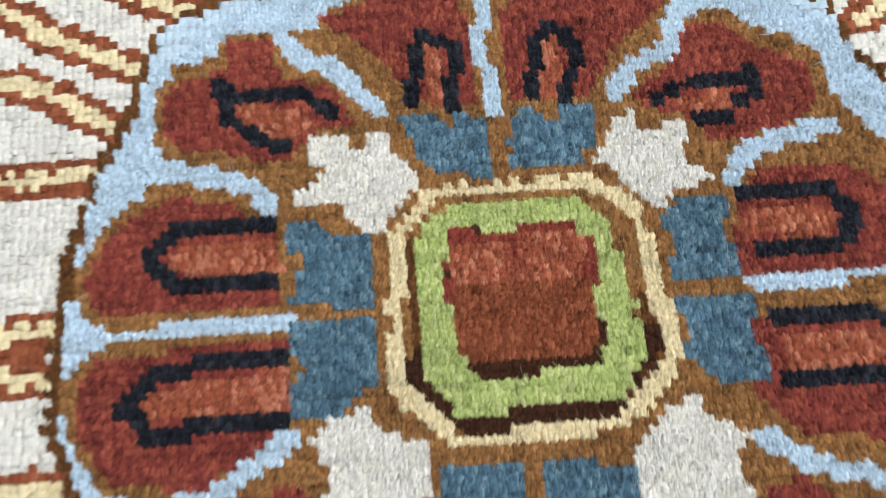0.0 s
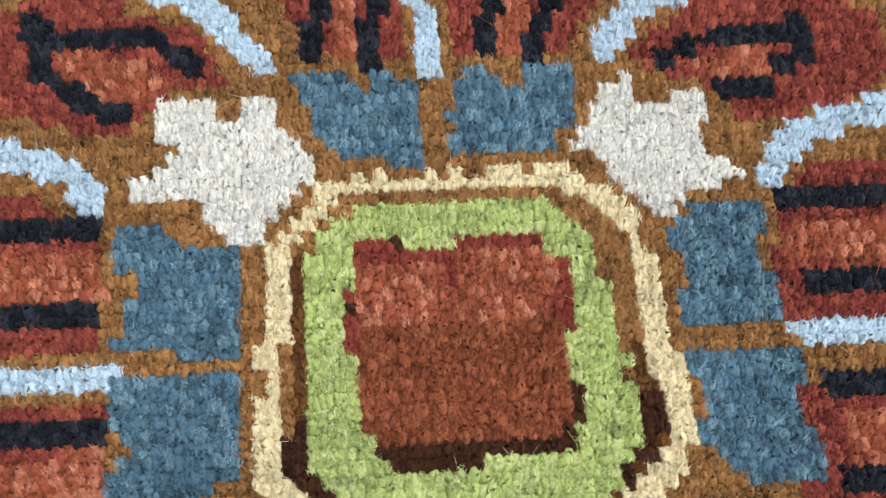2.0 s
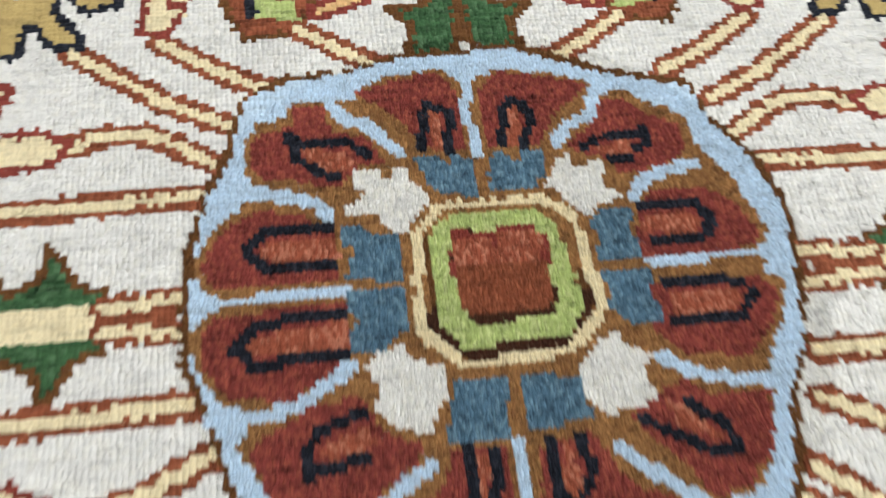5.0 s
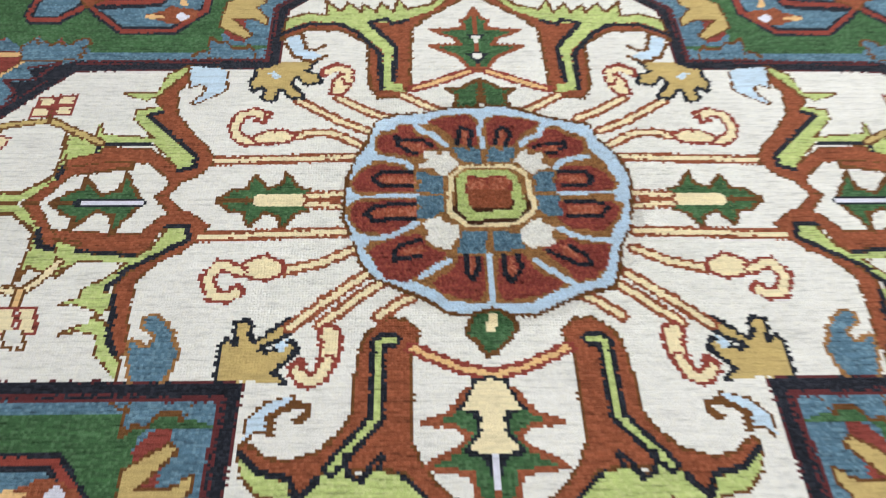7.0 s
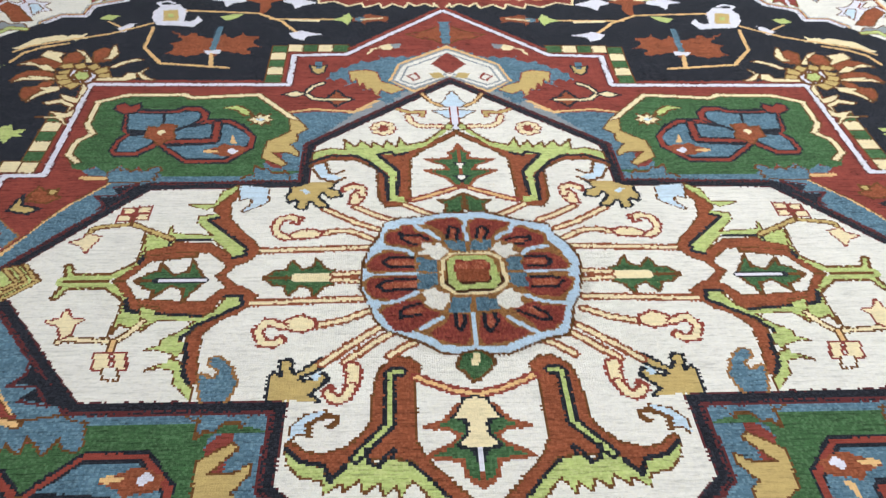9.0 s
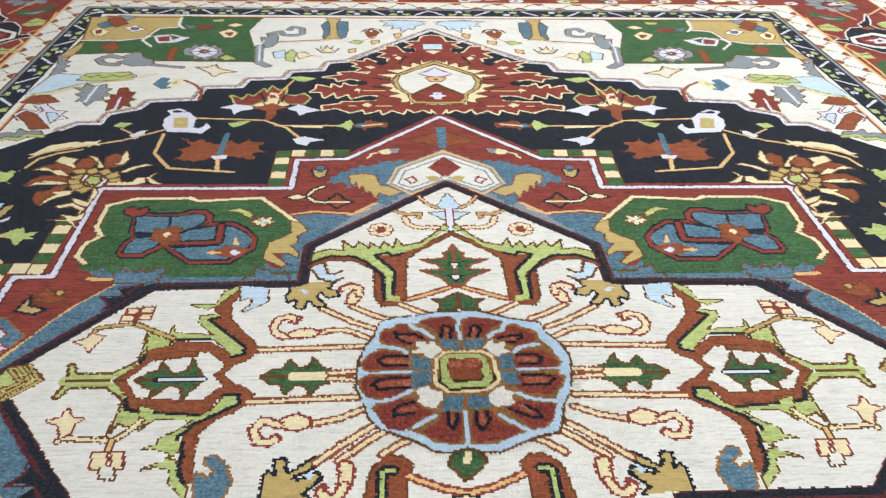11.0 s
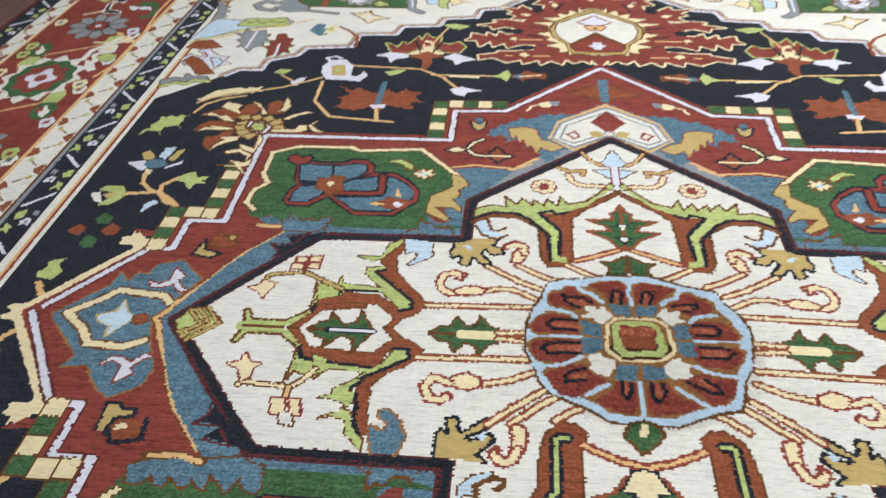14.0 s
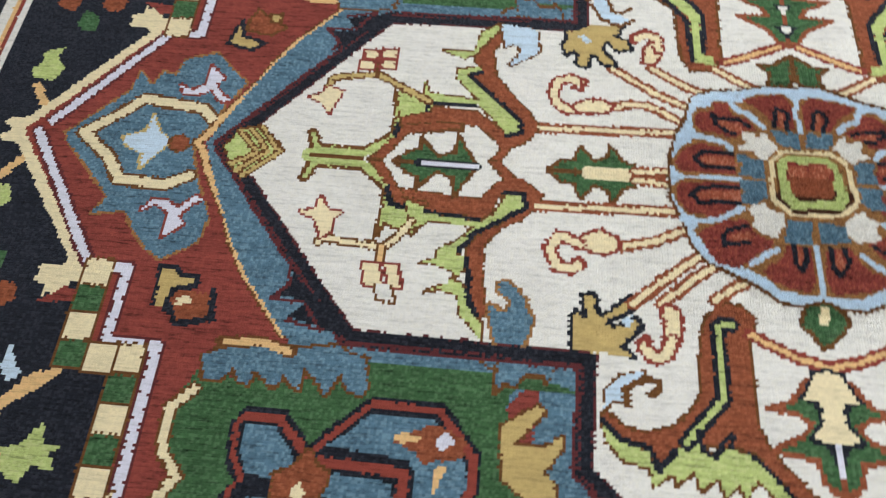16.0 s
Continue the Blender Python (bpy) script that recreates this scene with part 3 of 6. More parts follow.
motif("rosette_flower", "q", [
    ring("K", [(238, 448), (236, 458), (232, 456), (231, 466), (225, 461), (221, 468), (215, 462), (210, 466), (207, 457), (202, 456), (201, 447), (197, 442), (202, 437), (202, 429), (208, 433), (211, 425), (218, 432), (223, 428), (226, 437), (233, 438)], 2.2),
    fill("E", [(238, 448), (236, 458), (232, 456), (231, 466), (225, 461), (221, 468), (215, 462), (210, 466), (207, 457), (202, 456), (201, 447), (197, 442), (202, 437), (202, 429), (208, 433), (211, 425), (218, 432), (223, 428), (226, 437), (233, 438)]),
    ring("K", [(231, 448), (227, 459), (221, 462), (212, 459), (204, 448), (207, 438), (215, 432), (224, 437)], 2.2),
    fill("W", [(231, 448), (227, 459), (221, 462), (212, 459), (204, 448), (207, 438), (215, 432), (224, 437)]),
    line("E", [(231, 448), (204, 448)], 1.6),
    line("E", [(227, 459), (207, 438)], 1.6),
    line("E", [(212, 459), (224, 437)], 1.6),
    ring("K", [(222, 448), (219, 453), (213, 449), (216, 443)], 2.2),
    fill("C", [(222, 448), (219, 453), (213, 449), (216, 443)]),
    ring("K", [(219, 448), (217, 450), (216, 447)], 2.2),
    fill("Y", [(219, 448), (217, 450), (216, 447)]),
])
motif("grey_scroll", "q", [
    line("K", [(167, 463), (162, 420), (153, 412)], 9),
    line("E", [(167, 463), (162, 420), (153, 412)], 7),
    ring("K", [(169, 489), (161, 486), (164, 499), (153, 496), (151, 474), (155, 462), (160, 459), (165, 470)], 2.2),
    fill("E", [(169, 489), (161, 486), (164, 499), (153, 496), (151, 474), (155, 462), (160, 459), (165, 470)]),
    line("K", [(162, 499), (152, 506), (147, 496), (137, 494), (129, 499), (131, 516), (141, 520), (144, 511)], 7),
    line("E", [(162, 499), (152, 506), (147, 496), (137, 494), (129, 499), (131, 516), (141, 520), (144, 511)], 5),
    line("W", [(165, 478), (167, 463), (162, 424)], 1.8),
    line("K", [(151, 476), (107, 482), (88, 495)], 2),
    line("O", [(150, 473), (107, 478), (86, 491)], 1.9),
])
motif("column_flower", "q", [
    ring("K", [(112, 526), (107, 539), (86, 538), (84, 510), (86, 490), (93, 485), (108, 487), (107, 506)], 2.2),
    fill("S", [(112, 526), (107, 539), (86, 538), (84, 510), (86, 490), (93, 485), (108, 487), (107, 506)]),
    ring("K", [(108, 547), (94, 547), (97, 530), (94, 496), (89, 485), (106, 485), (101, 497), (103, 530)], 2.2),
    fill("T", [(108, 547), (94, 547), (97, 530), (94, 496), (89, 485), (106, 485), (101, 497), (103, 530)]),
])
motif("trefoil_flower", "q", [
    ring("K", [(152, 447), (142, 452), (138, 433), (148, 432)], 2.2),
    fill("A", [(152, 447), (142, 452), (138, 433), (148, 432)]),
    ring("K", [(139, 442), (135, 454), (129, 445), (131, 433), (129, 422), (137, 426)], 2.2),
    fill("L", [(139, 442), (135, 454), (129, 445), (131, 433), (129, 422), (137, 426)]),
    ring("K", [(129, 443), (122, 448), (115, 439), (125, 430)], 2.2),
    fill("Y", [(129, 443), (122, 448), (115, 439), (125, 430)]),
    line("O", [(115, 439), (105, 436)], 2),
    ring("K", [(106, 453), (101, 460), (95, 453), (99, 446)], 2.2),
    fill("Y", [(106, 453), (101, 460), (95, 453), (99, 446)]),
    line("K", [(112, 458), (105, 446), (94, 446), (90, 458)], 1.6),
    line("K", [(108, 456), (107, 464)], 1.6),
    line("K", [(103, 459), (102, 466)], 1.6),
    line("K", [(97, 458), (96, 464)], 1.6),
])
motif("orange_flower", "q", [
    ring("K", [(66, 507), (61, 516), (52, 506), (56, 495), (59, 486), (64, 495)], 2.2),
    fill("B", [(66, 507), (61, 516), (52, 506), (56, 495), (59, 486), (64, 495)]),
    ring("K", [(62, 511), (59, 512), (59, 505), (61, 506)], 2.2),
    fill("I", [(62, 511), (59, 512), (59, 505), (61, 506)]),
    line("K", [(70, 506), (67, 513), (60, 517), (52, 514), (49, 505)], 2),
    ring("K", [(81, 476), (75, 481), (67, 480), (72, 470)], 2.2),
    fill("L", [(81, 476), (75, 481), (67, 480), (72, 470)]),
    line("O", [(67, 481), (55, 493)], 2),
    ring("K", [(37, 500), (31, 503), (30, 494), (35, 487)], 2.2),
    fill("O", [(37, 500), (31, 503), (30, 494), (35, 487)]),
    ring("K", [(59, 480), (52, 482), (52, 474), (58, 470)], 2.2),
    fill("O", [(59, 480), (52, 482), (52, 474), (58, 470)]),
    ring("K", [(80, 455), (74, 458), (74, 449), (79, 446)], 2.2),
    fill("O", [(80, 455), (74, 458), (74, 449), (79, 446)]),
])
motif("apex_leaf", "q", [
    ring("K", [(53, 542), (44, 534), (48, 525), (37, 527), (39, 516), (30, 520), (29, 506), (22, 518), (18, 514), (15, 525), (6, 532), (11, 541)], 2.2),
    fill("A", [(53, 542), (44, 534), (48, 525), (37, 527), (39, 516), (30, 520), (29, 506), (22, 518), (18, 514), (15, 525), (6, 532), (11, 541)]),
    line("K", [(51, 540), (33, 545), (4, 539)], 1.5),
])
motif("blue_leaf", "q", [
    ring("K", [(348, 345), (341, 392), (313, 388), (275, 396), (266, 386), (270, 380), (311, 369), (329, 353)], 2.2),
    fill("A", [(348, 345), (341, 392), (313, 388), (275, 396), (266, 386), (270, 380), (311, 369), (329, 353)]),
    ring("K", [(315, 376), (311, 392), (274, 394), (269, 385), (275, 378), (298, 375)], 2.2),
    fill("L", [(315, 376), (311, 392), (274, 394), (269, 385), (275, 378), (298, 375)]),
    line("K", [(311, 387), (305, 382), (301, 388), (293, 382), (288, 389), (278, 383), (273, 390)], 1.4),
    line("L", [(346, 339), (326, 352), (308, 368), (267, 378)], 3),
    line("O", [(345, 335), (324, 348), (306, 365), (262, 383), (249, 392)], 1.9),
])
motif("grey_hook", "q", [
    line("K", [(291, 413), (304, 415), (312, 426), (304, 436), (294, 431)], 8),
    line("E", [(291, 413), (304, 415), (312, 426), (304, 436), (294, 431)], 6),
    ring("K", [(293, 420), (287, 425), (291, 435), (285, 442), (276, 442), (271, 430), (262, 426), (257, 413), (268, 411), (276, 410), (285, 415)], 2.2),
    fill("E", [(293, 420), (287, 425), (291, 435), (285, 442), (276, 442), (271, 430), (262, 426), (257, 413), (268, 411), (276, 410), (285, 415)]),
    line("K", [(258, 413), (243, 410), (230, 407)], 6),
    line("E", [(258, 413), (243, 410), (230, 407)], 4),
    ring("K", [(353, 436), (343, 431), (347, 425), (336, 420), (340, 414), (333, 409), (338, 403), (332, 397), (343, 387), (345, 413)], 2.2),
    fill("E", [(353, 436), (343, 431), (347, 425), (336, 420), (340, 414), (333, 409), (338, 403), (332, 397), (343, 387), (345, 413)]),
])
motif("steel_flower", "q", [
    fill("S", [(247, 368), (242, 384), (234, 381), (235, 372), (229, 375), (229, 359), (236, 357)]),
    fill("Y", [(233, 361), (231, 377), (225, 384), (221, 370), (226, 363)]),
    fill("L", [(231, 371), (227, 377), (225, 371), (228, 367)]),
    line("B", [(221, 377), (211, 369), (201, 355), (199, 335)], 3),
])
motif("star_flower", "q", [
    fill("Y", [(217, 408), (206, 408), (200, 415), (195, 404), (178, 397), (191, 394), (197, 385), (204, 396)]),
    fill("W", [(204, 404), (198, 406), (196, 396), (202, 396)]),
    fill("L", [(202, 412), (198, 412), (198, 406)]),
    ring("K", [(217, 408), (206, 408), (200, 415), (195, 404), (178, 397), (191, 394), (197, 385), (204, 396)], 1.5),
])
motif("feather", "q", [
    ring("K", [(312, 360), (304, 359), (304, 369), (298, 363), (286, 367), (284, 358), (279, 357), (282, 350), (276, 343), (283, 341), (279, 334), (287, 332), (289, 322), (296, 332), (301, 331), (299, 340), (306, 346), (301, 351)], 2.2),
    fill("E", [(312, 360), (304, 359), (304, 369), (298, 363), (286, 367), (284, 358), (279, 357), (282, 350), (276, 343), (283, 341), (279, 334), (287, 332), (289, 322), (296, 332), (301, 331), (299, 340), (306, 346), (301, 351)]),
    line("W", [(293, 330), (293, 364)], 2.6),
])
motif("feather", "q", [
    ring("L", [(270, 313), (272, 328), (277, 332), (272, 336), (276, 345), (270, 343), (272, 358), (267, 360), (262, 350), (257, 350), (258, 338), (253, 335), (258, 330), (253, 321), (259, 324), (262, 315), (266, 319)], 3),
    ring("K", [(270, 313), (272, 328), (277, 332), (272, 336), (276, 345), (270, 343), (272, 358), (267, 360), (262, 350), (257, 350), (258, 338), (253, 335), (258, 330), (253, 321), (259, 324), (262, 315), (266, 319)], 2.2),
    fill("R", [(270, 313), (272, 328), (277, 332), (272, 336), (276, 345), (270, 343), (272, 358), (267, 360), (262, 350), (257, 350), (258, 338), (253, 335), (258, 330), (253, 321), (259, 324), (262, 315), (266, 319)]),
    line("W", [(264, 315), (266, 339)], 2.4),
])
motif("lily_flower", "q", [
    ring("K", [(346, 329), (341, 342), (328, 344), (315, 330), (333, 326)], 2.2),
    fill("B", [(346, 329), (341, 342), (328, 344), (315, 330), (333, 326)]),
    ring("K", [(342, 304), (338, 315), (326, 310), (324, 314), (332, 322), (324, 327), (322, 323), (312, 313), (302, 311), (305, 305), (297, 298), (304, 296), (309, 286), (319, 300), (327, 304), (334, 294)], 2.2),
    fill("W", [(342, 304), (338, 315), (326, 310), (324, 314), (332, 322), (324, 327), (322, 323), (312, 313), (302, 311), (305, 305), (297, 298), (304, 296), (309, 286), (319, 300), (327, 304), (334, 294)]),
    ring("K", [(339, 303), (335, 312), (324, 305), (317, 294), (305, 280), (318, 278), (328, 292)], 2.2),
    fill("B", [(339, 303), (335, 312), (324, 305), (317, 294), (305, 280), (318, 278), (328, 292)]),
    ring("K", [(317, 309), (311, 309), (304, 301), (308, 291)], 2.2),
    fill("A", [(317, 309), (311, 309), (304, 301), (308, 291)]),
    ring("K", [(345, 266), (335, 273), (327, 270), (327, 279), (320, 274), (310, 275), (306, 270), (312, 265), (341, 258)], 2.2),
    fill("E", [(345, 266), (335, 273), (327, 270), (327, 279), (320, 274), (310, 275), (306, 270), (312, 265), (341, 258)]),
    line("K", [(340, 256), (331, 263), (321, 261), (318, 268), (305, 266)], 6),
    line("L", [(340, 256), (331, 263), (321, 261), (318, 268), (305, 266)], 4),
    line("C", [(327, 320), (321, 313), (323, 309)], 1.6),
])
ZONE[0] = "navy_ground"
motif("navy_palmette", "v", [
    ring("Y", [(0, 497), (9, 494), (13, 479), (26, 478), (18, 470), (26, 462), (18, 460), (16, 454), (21, 447), (28, 448), (35, 464), (45, 465), (44, 457), (54, 451), (44, 446), (51, 436), (41, 433), (43, 424), (54, 422), (62, 431), (65, 423), (80, 426), (69, 417), (74, 412), (66, 407), (71, 398), (58, 399), (60, 393), (75, 398), (86, 396), (82, 391), (99, 385), (88, 383), (86, 376), (76, 382), (62, 376), (61, 369), (74, 365), (80, 371), (82, 360), (90, 369), (90, 361), (103, 367), (103, 358), (108, 352), (98, 352), (95, 340), (87, 351), (84, 340), (75, 348), (72, 338), (62, 345), (50, 345), (51, 334), (60, 333), (67, 331), (79, 331), (81, 327), (95, 323), (94, 315), (83, 319), (72, 310), (61, 316), (59, 308), (47, 316), (45, 307), (38, 315), (29, 308), (26, 318), (20, 311), (12, 316), (7, 310), (7, 318), (0, 305)], 3.8),
    fill("R", [(0, 497), (9, 494), (13, 479), (26, 478), (18, 470), (26, 462), (18, 460), (16, 454), (21, 447), (28, 448), (35, 464), (45, 465), (44, 457), (54, 451), (44, 446), (51, 436), (41, 433), (43, 424), (54, 422), (62, 431), (65, 423), (80, 426), (69, 417), (74, 412), (66, 407), (71, 398), (58, 399), (60, 393), (75, 398), (86, 396), (82, 391), (99, 385), (88, 383), (86, 376), (76, 382), (62, 376), (61, 369), (74, 365), (80, 371), (82, 360), (90, 369), (90, 361), (103, 367), (103, 358), (108, 352), (98, 352), (95, 340), (87, 351), (84, 340), (75, 348), (72, 338), (62, 345), (50, 345), (51, 334), (60, 333), (67, 331), (79, 331), (81, 327), (95, 323), (94, 315), (83, 319), (72, 310), (61, 316), (59, 308), (47, 316), (45, 307), (38, 315), (29, 308), (26, 318), (20, 311), (12, 316), (7, 310), (7, 318), (0, 305)]),
    fill("N", [(16, 455), (19, 461), (24, 460), (29, 453), (24, 448), (18, 449)]),
    fill("N", [(41, 420), (45, 427), (51, 425), (54, 419), (48, 414)]),
    fill("N", [(60, 373), (64, 378), (72, 375), (73, 371), (66, 366), (61, 368)]),
    fill("N", [(49, 341), (58, 344), (67, 338), (75, 339), (60, 334), (52, 335)]),
    line("N", [(41, 380), (54, 383)], 2),
    line("N", [(44, 361), (55, 364)], 2),
    line("N", [(36, 342), (46, 344)], 2),
    line("N", [(26, 438), (32, 419)], 2),
    line("O", [(45, 355), (63, 355)], 1.6),
    line("O", [(68, 323), (74, 323)], 1.6),
    line("O", [(39, 323), (51, 323)], 1.6),
    fill("Y", [(65, 358), (68, 360), (71, 356), (67, 353), (66, 347), (66, 354)]),
    fill("Y", [(54, 325), (59, 330), (63, 325), (58, 320)]),
    fill("Y", [(54, 409), (58, 413), (63, 411), (58, 405)]),
    fill("Y", [(29, 433), (33, 438), (36, 433), (33, 428)]),
    fill("W", [(33, 440), (37, 443), (38, 439)]),
    fill("A", [(0, 471), (9, 471), (9, 457), (0, 457)]),
    fill("Y", [(0, 454), (7, 452), (0, 444), (0, 446)]),
    fill("Y", [(0, 429), (9, 422), (12, 429), (13, 417), (21, 423), (21, 410), (31, 415), (29, 405), (45, 403), (33, 394), (54, 392), (39, 385), (40, 376), (36, 372), (50, 369), (38, 361), (42, 355), (32, 349), (43, 343), (31, 339), (31, 329), (23, 333), (24, 323), (20, 327), (0, 325)]),
    ring("K", [(0, 429), (9, 422), (12, 429), (13, 417), (21, 423), (21, 410), (31, 415), (29, 405), (45, 403), (33, 394), (54, 392), (39, 385), (40, 376), (36, 372), (50, 369), (38, 361), (42, 355), (32, 349), (43, 343), (31, 339), (31, 329), (23, 333), (24, 323), (20, 327), (0, 325)], 1.2),
    fill("K", [(0, 428), (19, 409), (33, 396), (39, 380), (36, 361), (25, 346), (25, 340), (20, 327), (0, 327)]),
    fill("T", [(0, 425), (19, 407), (32, 394), (37, 379), (35, 362), (24, 347), (24, 340), (20, 329), (0, 328)]),
    fill("K", [(0, 419), (15, 406), (32, 391), (34, 377), (31, 360), (22, 348), (22, 341), (18, 332), (0, 331)]),
    fill("I", [(0, 416), (15, 404), (31, 389), (33, 376), (30, 361), (21, 349), (0, 373)]),
    fill("R", [(0, 367), (9, 355), (21, 346), (21, 341), (18, 333), (0, 333)]),
    fill("C", [(0, 411), (6, 403), (16, 394), (8, 387), (10, 384), (5, 375), (0, 375)]),
    fill("W", [(0, 409), (6, 400), (14, 394), (7, 389), (0, 387)]),
    fill("O", [(0, 386), (9, 385), (5, 377), (0, 377)]),
    fill("K", [(0, 383), (3, 381), (0, 377)]),
    fill("W", [(0, 352), (4, 351), (3, 347), (8, 345), (3, 341), (3, 337), (0, 337)]),
    fill("Y", [(0, 325), (0, 323), (0, 319)]),
])
motif("maple_leaf", "q", [
    fill("B", serrate([(199, 265), (186, 256), (185, 264), (175, 256), (171, 253), (163, 256), (160, 262), (153, 253), (146, 262), (141, 256), (132, 259), (137, 247), (129, 239), (140, 238), (135, 227),
                       (149, 230), (158, 233), (163, 221), (168, 230), (180, 224), (197, 229), (191, 238), (197, 244), (188, 250)], 6, 1.6)),
    line("S", [(164, 270), (164, 236)], 4.5),
    fill("W", [(170, 234), (158, 235), (158, 229), (167, 228)]),
    line("O", [(164, 229), (163, 216)], 1.9),
])
motif("s_flower", "q", [
    fill("W", [(219, 297), (215, 309), (202, 310), (194, 299), (193, 281), (188, 280), (185, 284), (184, 290), (179, 282), (184, 271), (194, 273), (212, 274), (218, 287)]),
    line("W", [(214, 306), (219, 312), (212, 316), (206, 312)], 2.6),
    fill("T", [(212, 299), (201, 300), (197, 281), (208, 281)]),
    fill("L", [(207, 293), (203, 293), (202, 287), (206, 287)]),
])
motif("vine", "q", [
    line("O", [(213, 270), (212, 238), (196, 215), (149, 209)], 2.5),
    line("O", [(194, 299), (140, 295)], 2.5),
    line("O", [(138, 294), (120, 281), (106, 260)], 2.5),
    line("O", [(129, 285), (75, 285)], 2.5),
    line("O", [(163, 226), (161, 212)], 2.5),
])
motif("fan_flower", "q", [
    ring("L", [(174, 344), (167, 339), (163, 335), (160, 346), (155, 341), (148, 358), (144, 349), (142, 364), (135, 355), (129, 359), (129, 345), (120, 343), (113, 348), (107, 339), (111, 327), (123, 327), (132, 336), (145, 335), (153, 324), (166, 325), (169, 331)], 3.2),
    fill("R", [(174, 344), (167, 339), (163, 335), (160, 346), (155, 341), (148, 358), (144, 349), (142, 364), (135, 355), (129, 359), (129, 345), (120, 343), (113, 348), (107, 339), (111, 327), (123, 327), (132, 336), (145, 335), (153, 324), (166, 325), (169, 331)]),
    line("N", [(150, 350), (144, 332)], 2),
    line("N", [(128, 345), (130, 332)], 2),
    fill("Y", [(153, 322), (145, 331), (141, 332), (143, 340), (141, 351), (136, 349), (133, 341), (133, 332), (129, 330), (122, 324), (132, 321), (143, 320)]),
    line("K", [(145, 331), (141, 322)], 1.6),
    line("K", [(132, 331), (133, 322)], 1.6),
    fill("C", [(142, 345), (137, 346), (135, 339), (140, 338)]),
    fill("B", [(153, 319), (143, 324), (137, 329), (130, 323), (122, 320), (132, 315), (131, 305), (136, 293), (139, 296), (140, 313)]),
    fill("W", [(179, 319), (168, 326), (153, 322), (151, 316), (161, 313), (165, 305), (169, 316)]),
    fill("W", [(124, 317), (115, 326), (104, 319), (96, 314), (107, 309), (112, 303), (115, 312)]),
])
motif("lime_leaf", "q", [
    fill("L", [(167, 289), (158, 293), (150, 294), (155, 286), (162, 282)]),
])
motif("lime_leaf", "q", [
    fill("L", [(131, 385), (119, 387), (105, 382), (115, 374), (122, 377)]),
    line("O", [(134, 347), (125, 377)], 1.9),
])
motif("lime_leaf", "q", [
    fill("L", [(256, 284), (252, 291), (242, 289), (247, 281)]),
    line("O", [(248, 279), (238, 271)], 1.9),
])
motif("white_bird", "q", [
    fill("W", [(114, 261), (104, 266), (96, 262), (88, 260), (100, 256), (101, 250), (108, 253)]),
])
motif("red_bud", "q", [
    fill("L", [(83, 284), (77, 288), (71, 297), (68, 288), (71, 276), (76, 282)]),
    fill("B", serrate([(68, 288), (58, 294), (53, 299), (50, 292), (37, 294), (41, 286), (40, 279), (53, 282), (58, 276), (68, 282)])),
    fill("S", [(66, 288), (59, 290), (60, 282), (66, 283)]),
    line("Y", [(61, 285), (46, 288)], 2),
    line("Y", [(114, 284), (93, 282)], 3),
])
motif("feather_leaf", "q", [
    fill("L", serrate([(328, 182), (324, 196), (321, 209), (299, 213), (302, 204), (300, 193), (308, 195), (313, 190), (311, 183), (321, 188)])),
    line("O", [(298, 216), (294, 229), (283, 238), (267, 244)], 2.5),
])
motif("long_leaf", "q", [
    fill("Y", serrate([(305, 236), (297, 245), (277, 253), (258, 261), (255, 250), (280, 246), (294, 237), (299, 235)])),
])
motif("blue_flower", "q", [
    fill("W", [(320, 146), (308, 149), (304, 140), (307, 136), (314, 142)]),
    fill("A", [(301, 154), (300, 166), (293, 167), (294, 158), (295, 151)]),
    fill("W", [(291, 143), (281, 151), (283, 145), (292, 139)]),
    fill("T", [(315, 158), (311, 162), (304, 156), (304, 150), (310, 150)]),
    fill("T", [(293, 152), (291, 162), (286, 165), (287, 155), (289, 148)]),
    fill("S", [(308, 145), (305, 151), (296, 151), (291, 145), (296, 140), (304, 140)]),
])
motif("branch", "q", [
    fill("Y", [(304, 139), (298, 137), (299, 132), (302, 129)]),
    line("O", [(302, 133), (299, 122), (290, 114), (277, 108), (266, 97)], 3),
    line("O", [(305, 110), (288, 112)], 3),
    line("O", [(284, 114), (285, 121), (278, 129)], 3),
])
motif("yellow_bud", "q", [
    fill("L", [(325, 113), (322, 118), (310, 118), (306, 112), (305, 106), (310, 98), (318, 96), (316, 102), (310, 108), (316, 111)]),
    fill("I", [(328, 109), (323, 111), (316, 99), (322, 100)]),
    fill("T", [(320, 108), (314, 111), (309, 110), (314, 103)]),
])
motif("lime_star", "q", [
    fill("L", [(278, 131), (274, 135), (269, 137), (265, 131), (258, 124), (264, 124), (266, 117), (270, 122)]),
])
motif("dot_flower", "q", [
    fill("G", [(313, 83), (309, 89), (302, 85), (302, 78), (309, 78)]),
    fill("B", [(325, 70), (320, 77), (314, 73), (315, 66), (321, 67)]),
    fill("B", [(304, 71), (300, 79), (292, 74), (294, 68), (300, 67)]),
    fill("G", [(312, 59), (310, 67), (302, 63), (302, 55), (308, 55)]),
])
motif("lime_bird", "q", [
    fill("L", [(324, 32), (320, 35), (321, 42), (312, 45), (314, 39), (309, 33), (312, 26), (321, 27)]),
    line("O", [(318, 23), (315, 18), (308, 10)], 3),
])
motif("cream_hand", "h", [
    fill("Y", [(325, 3), (320, 0), (319, 0), (311, 0), (310, 7), (323, 6)]),
    line("O", [(317, 23), (313, 17), (309, 12)], 2.5),
])
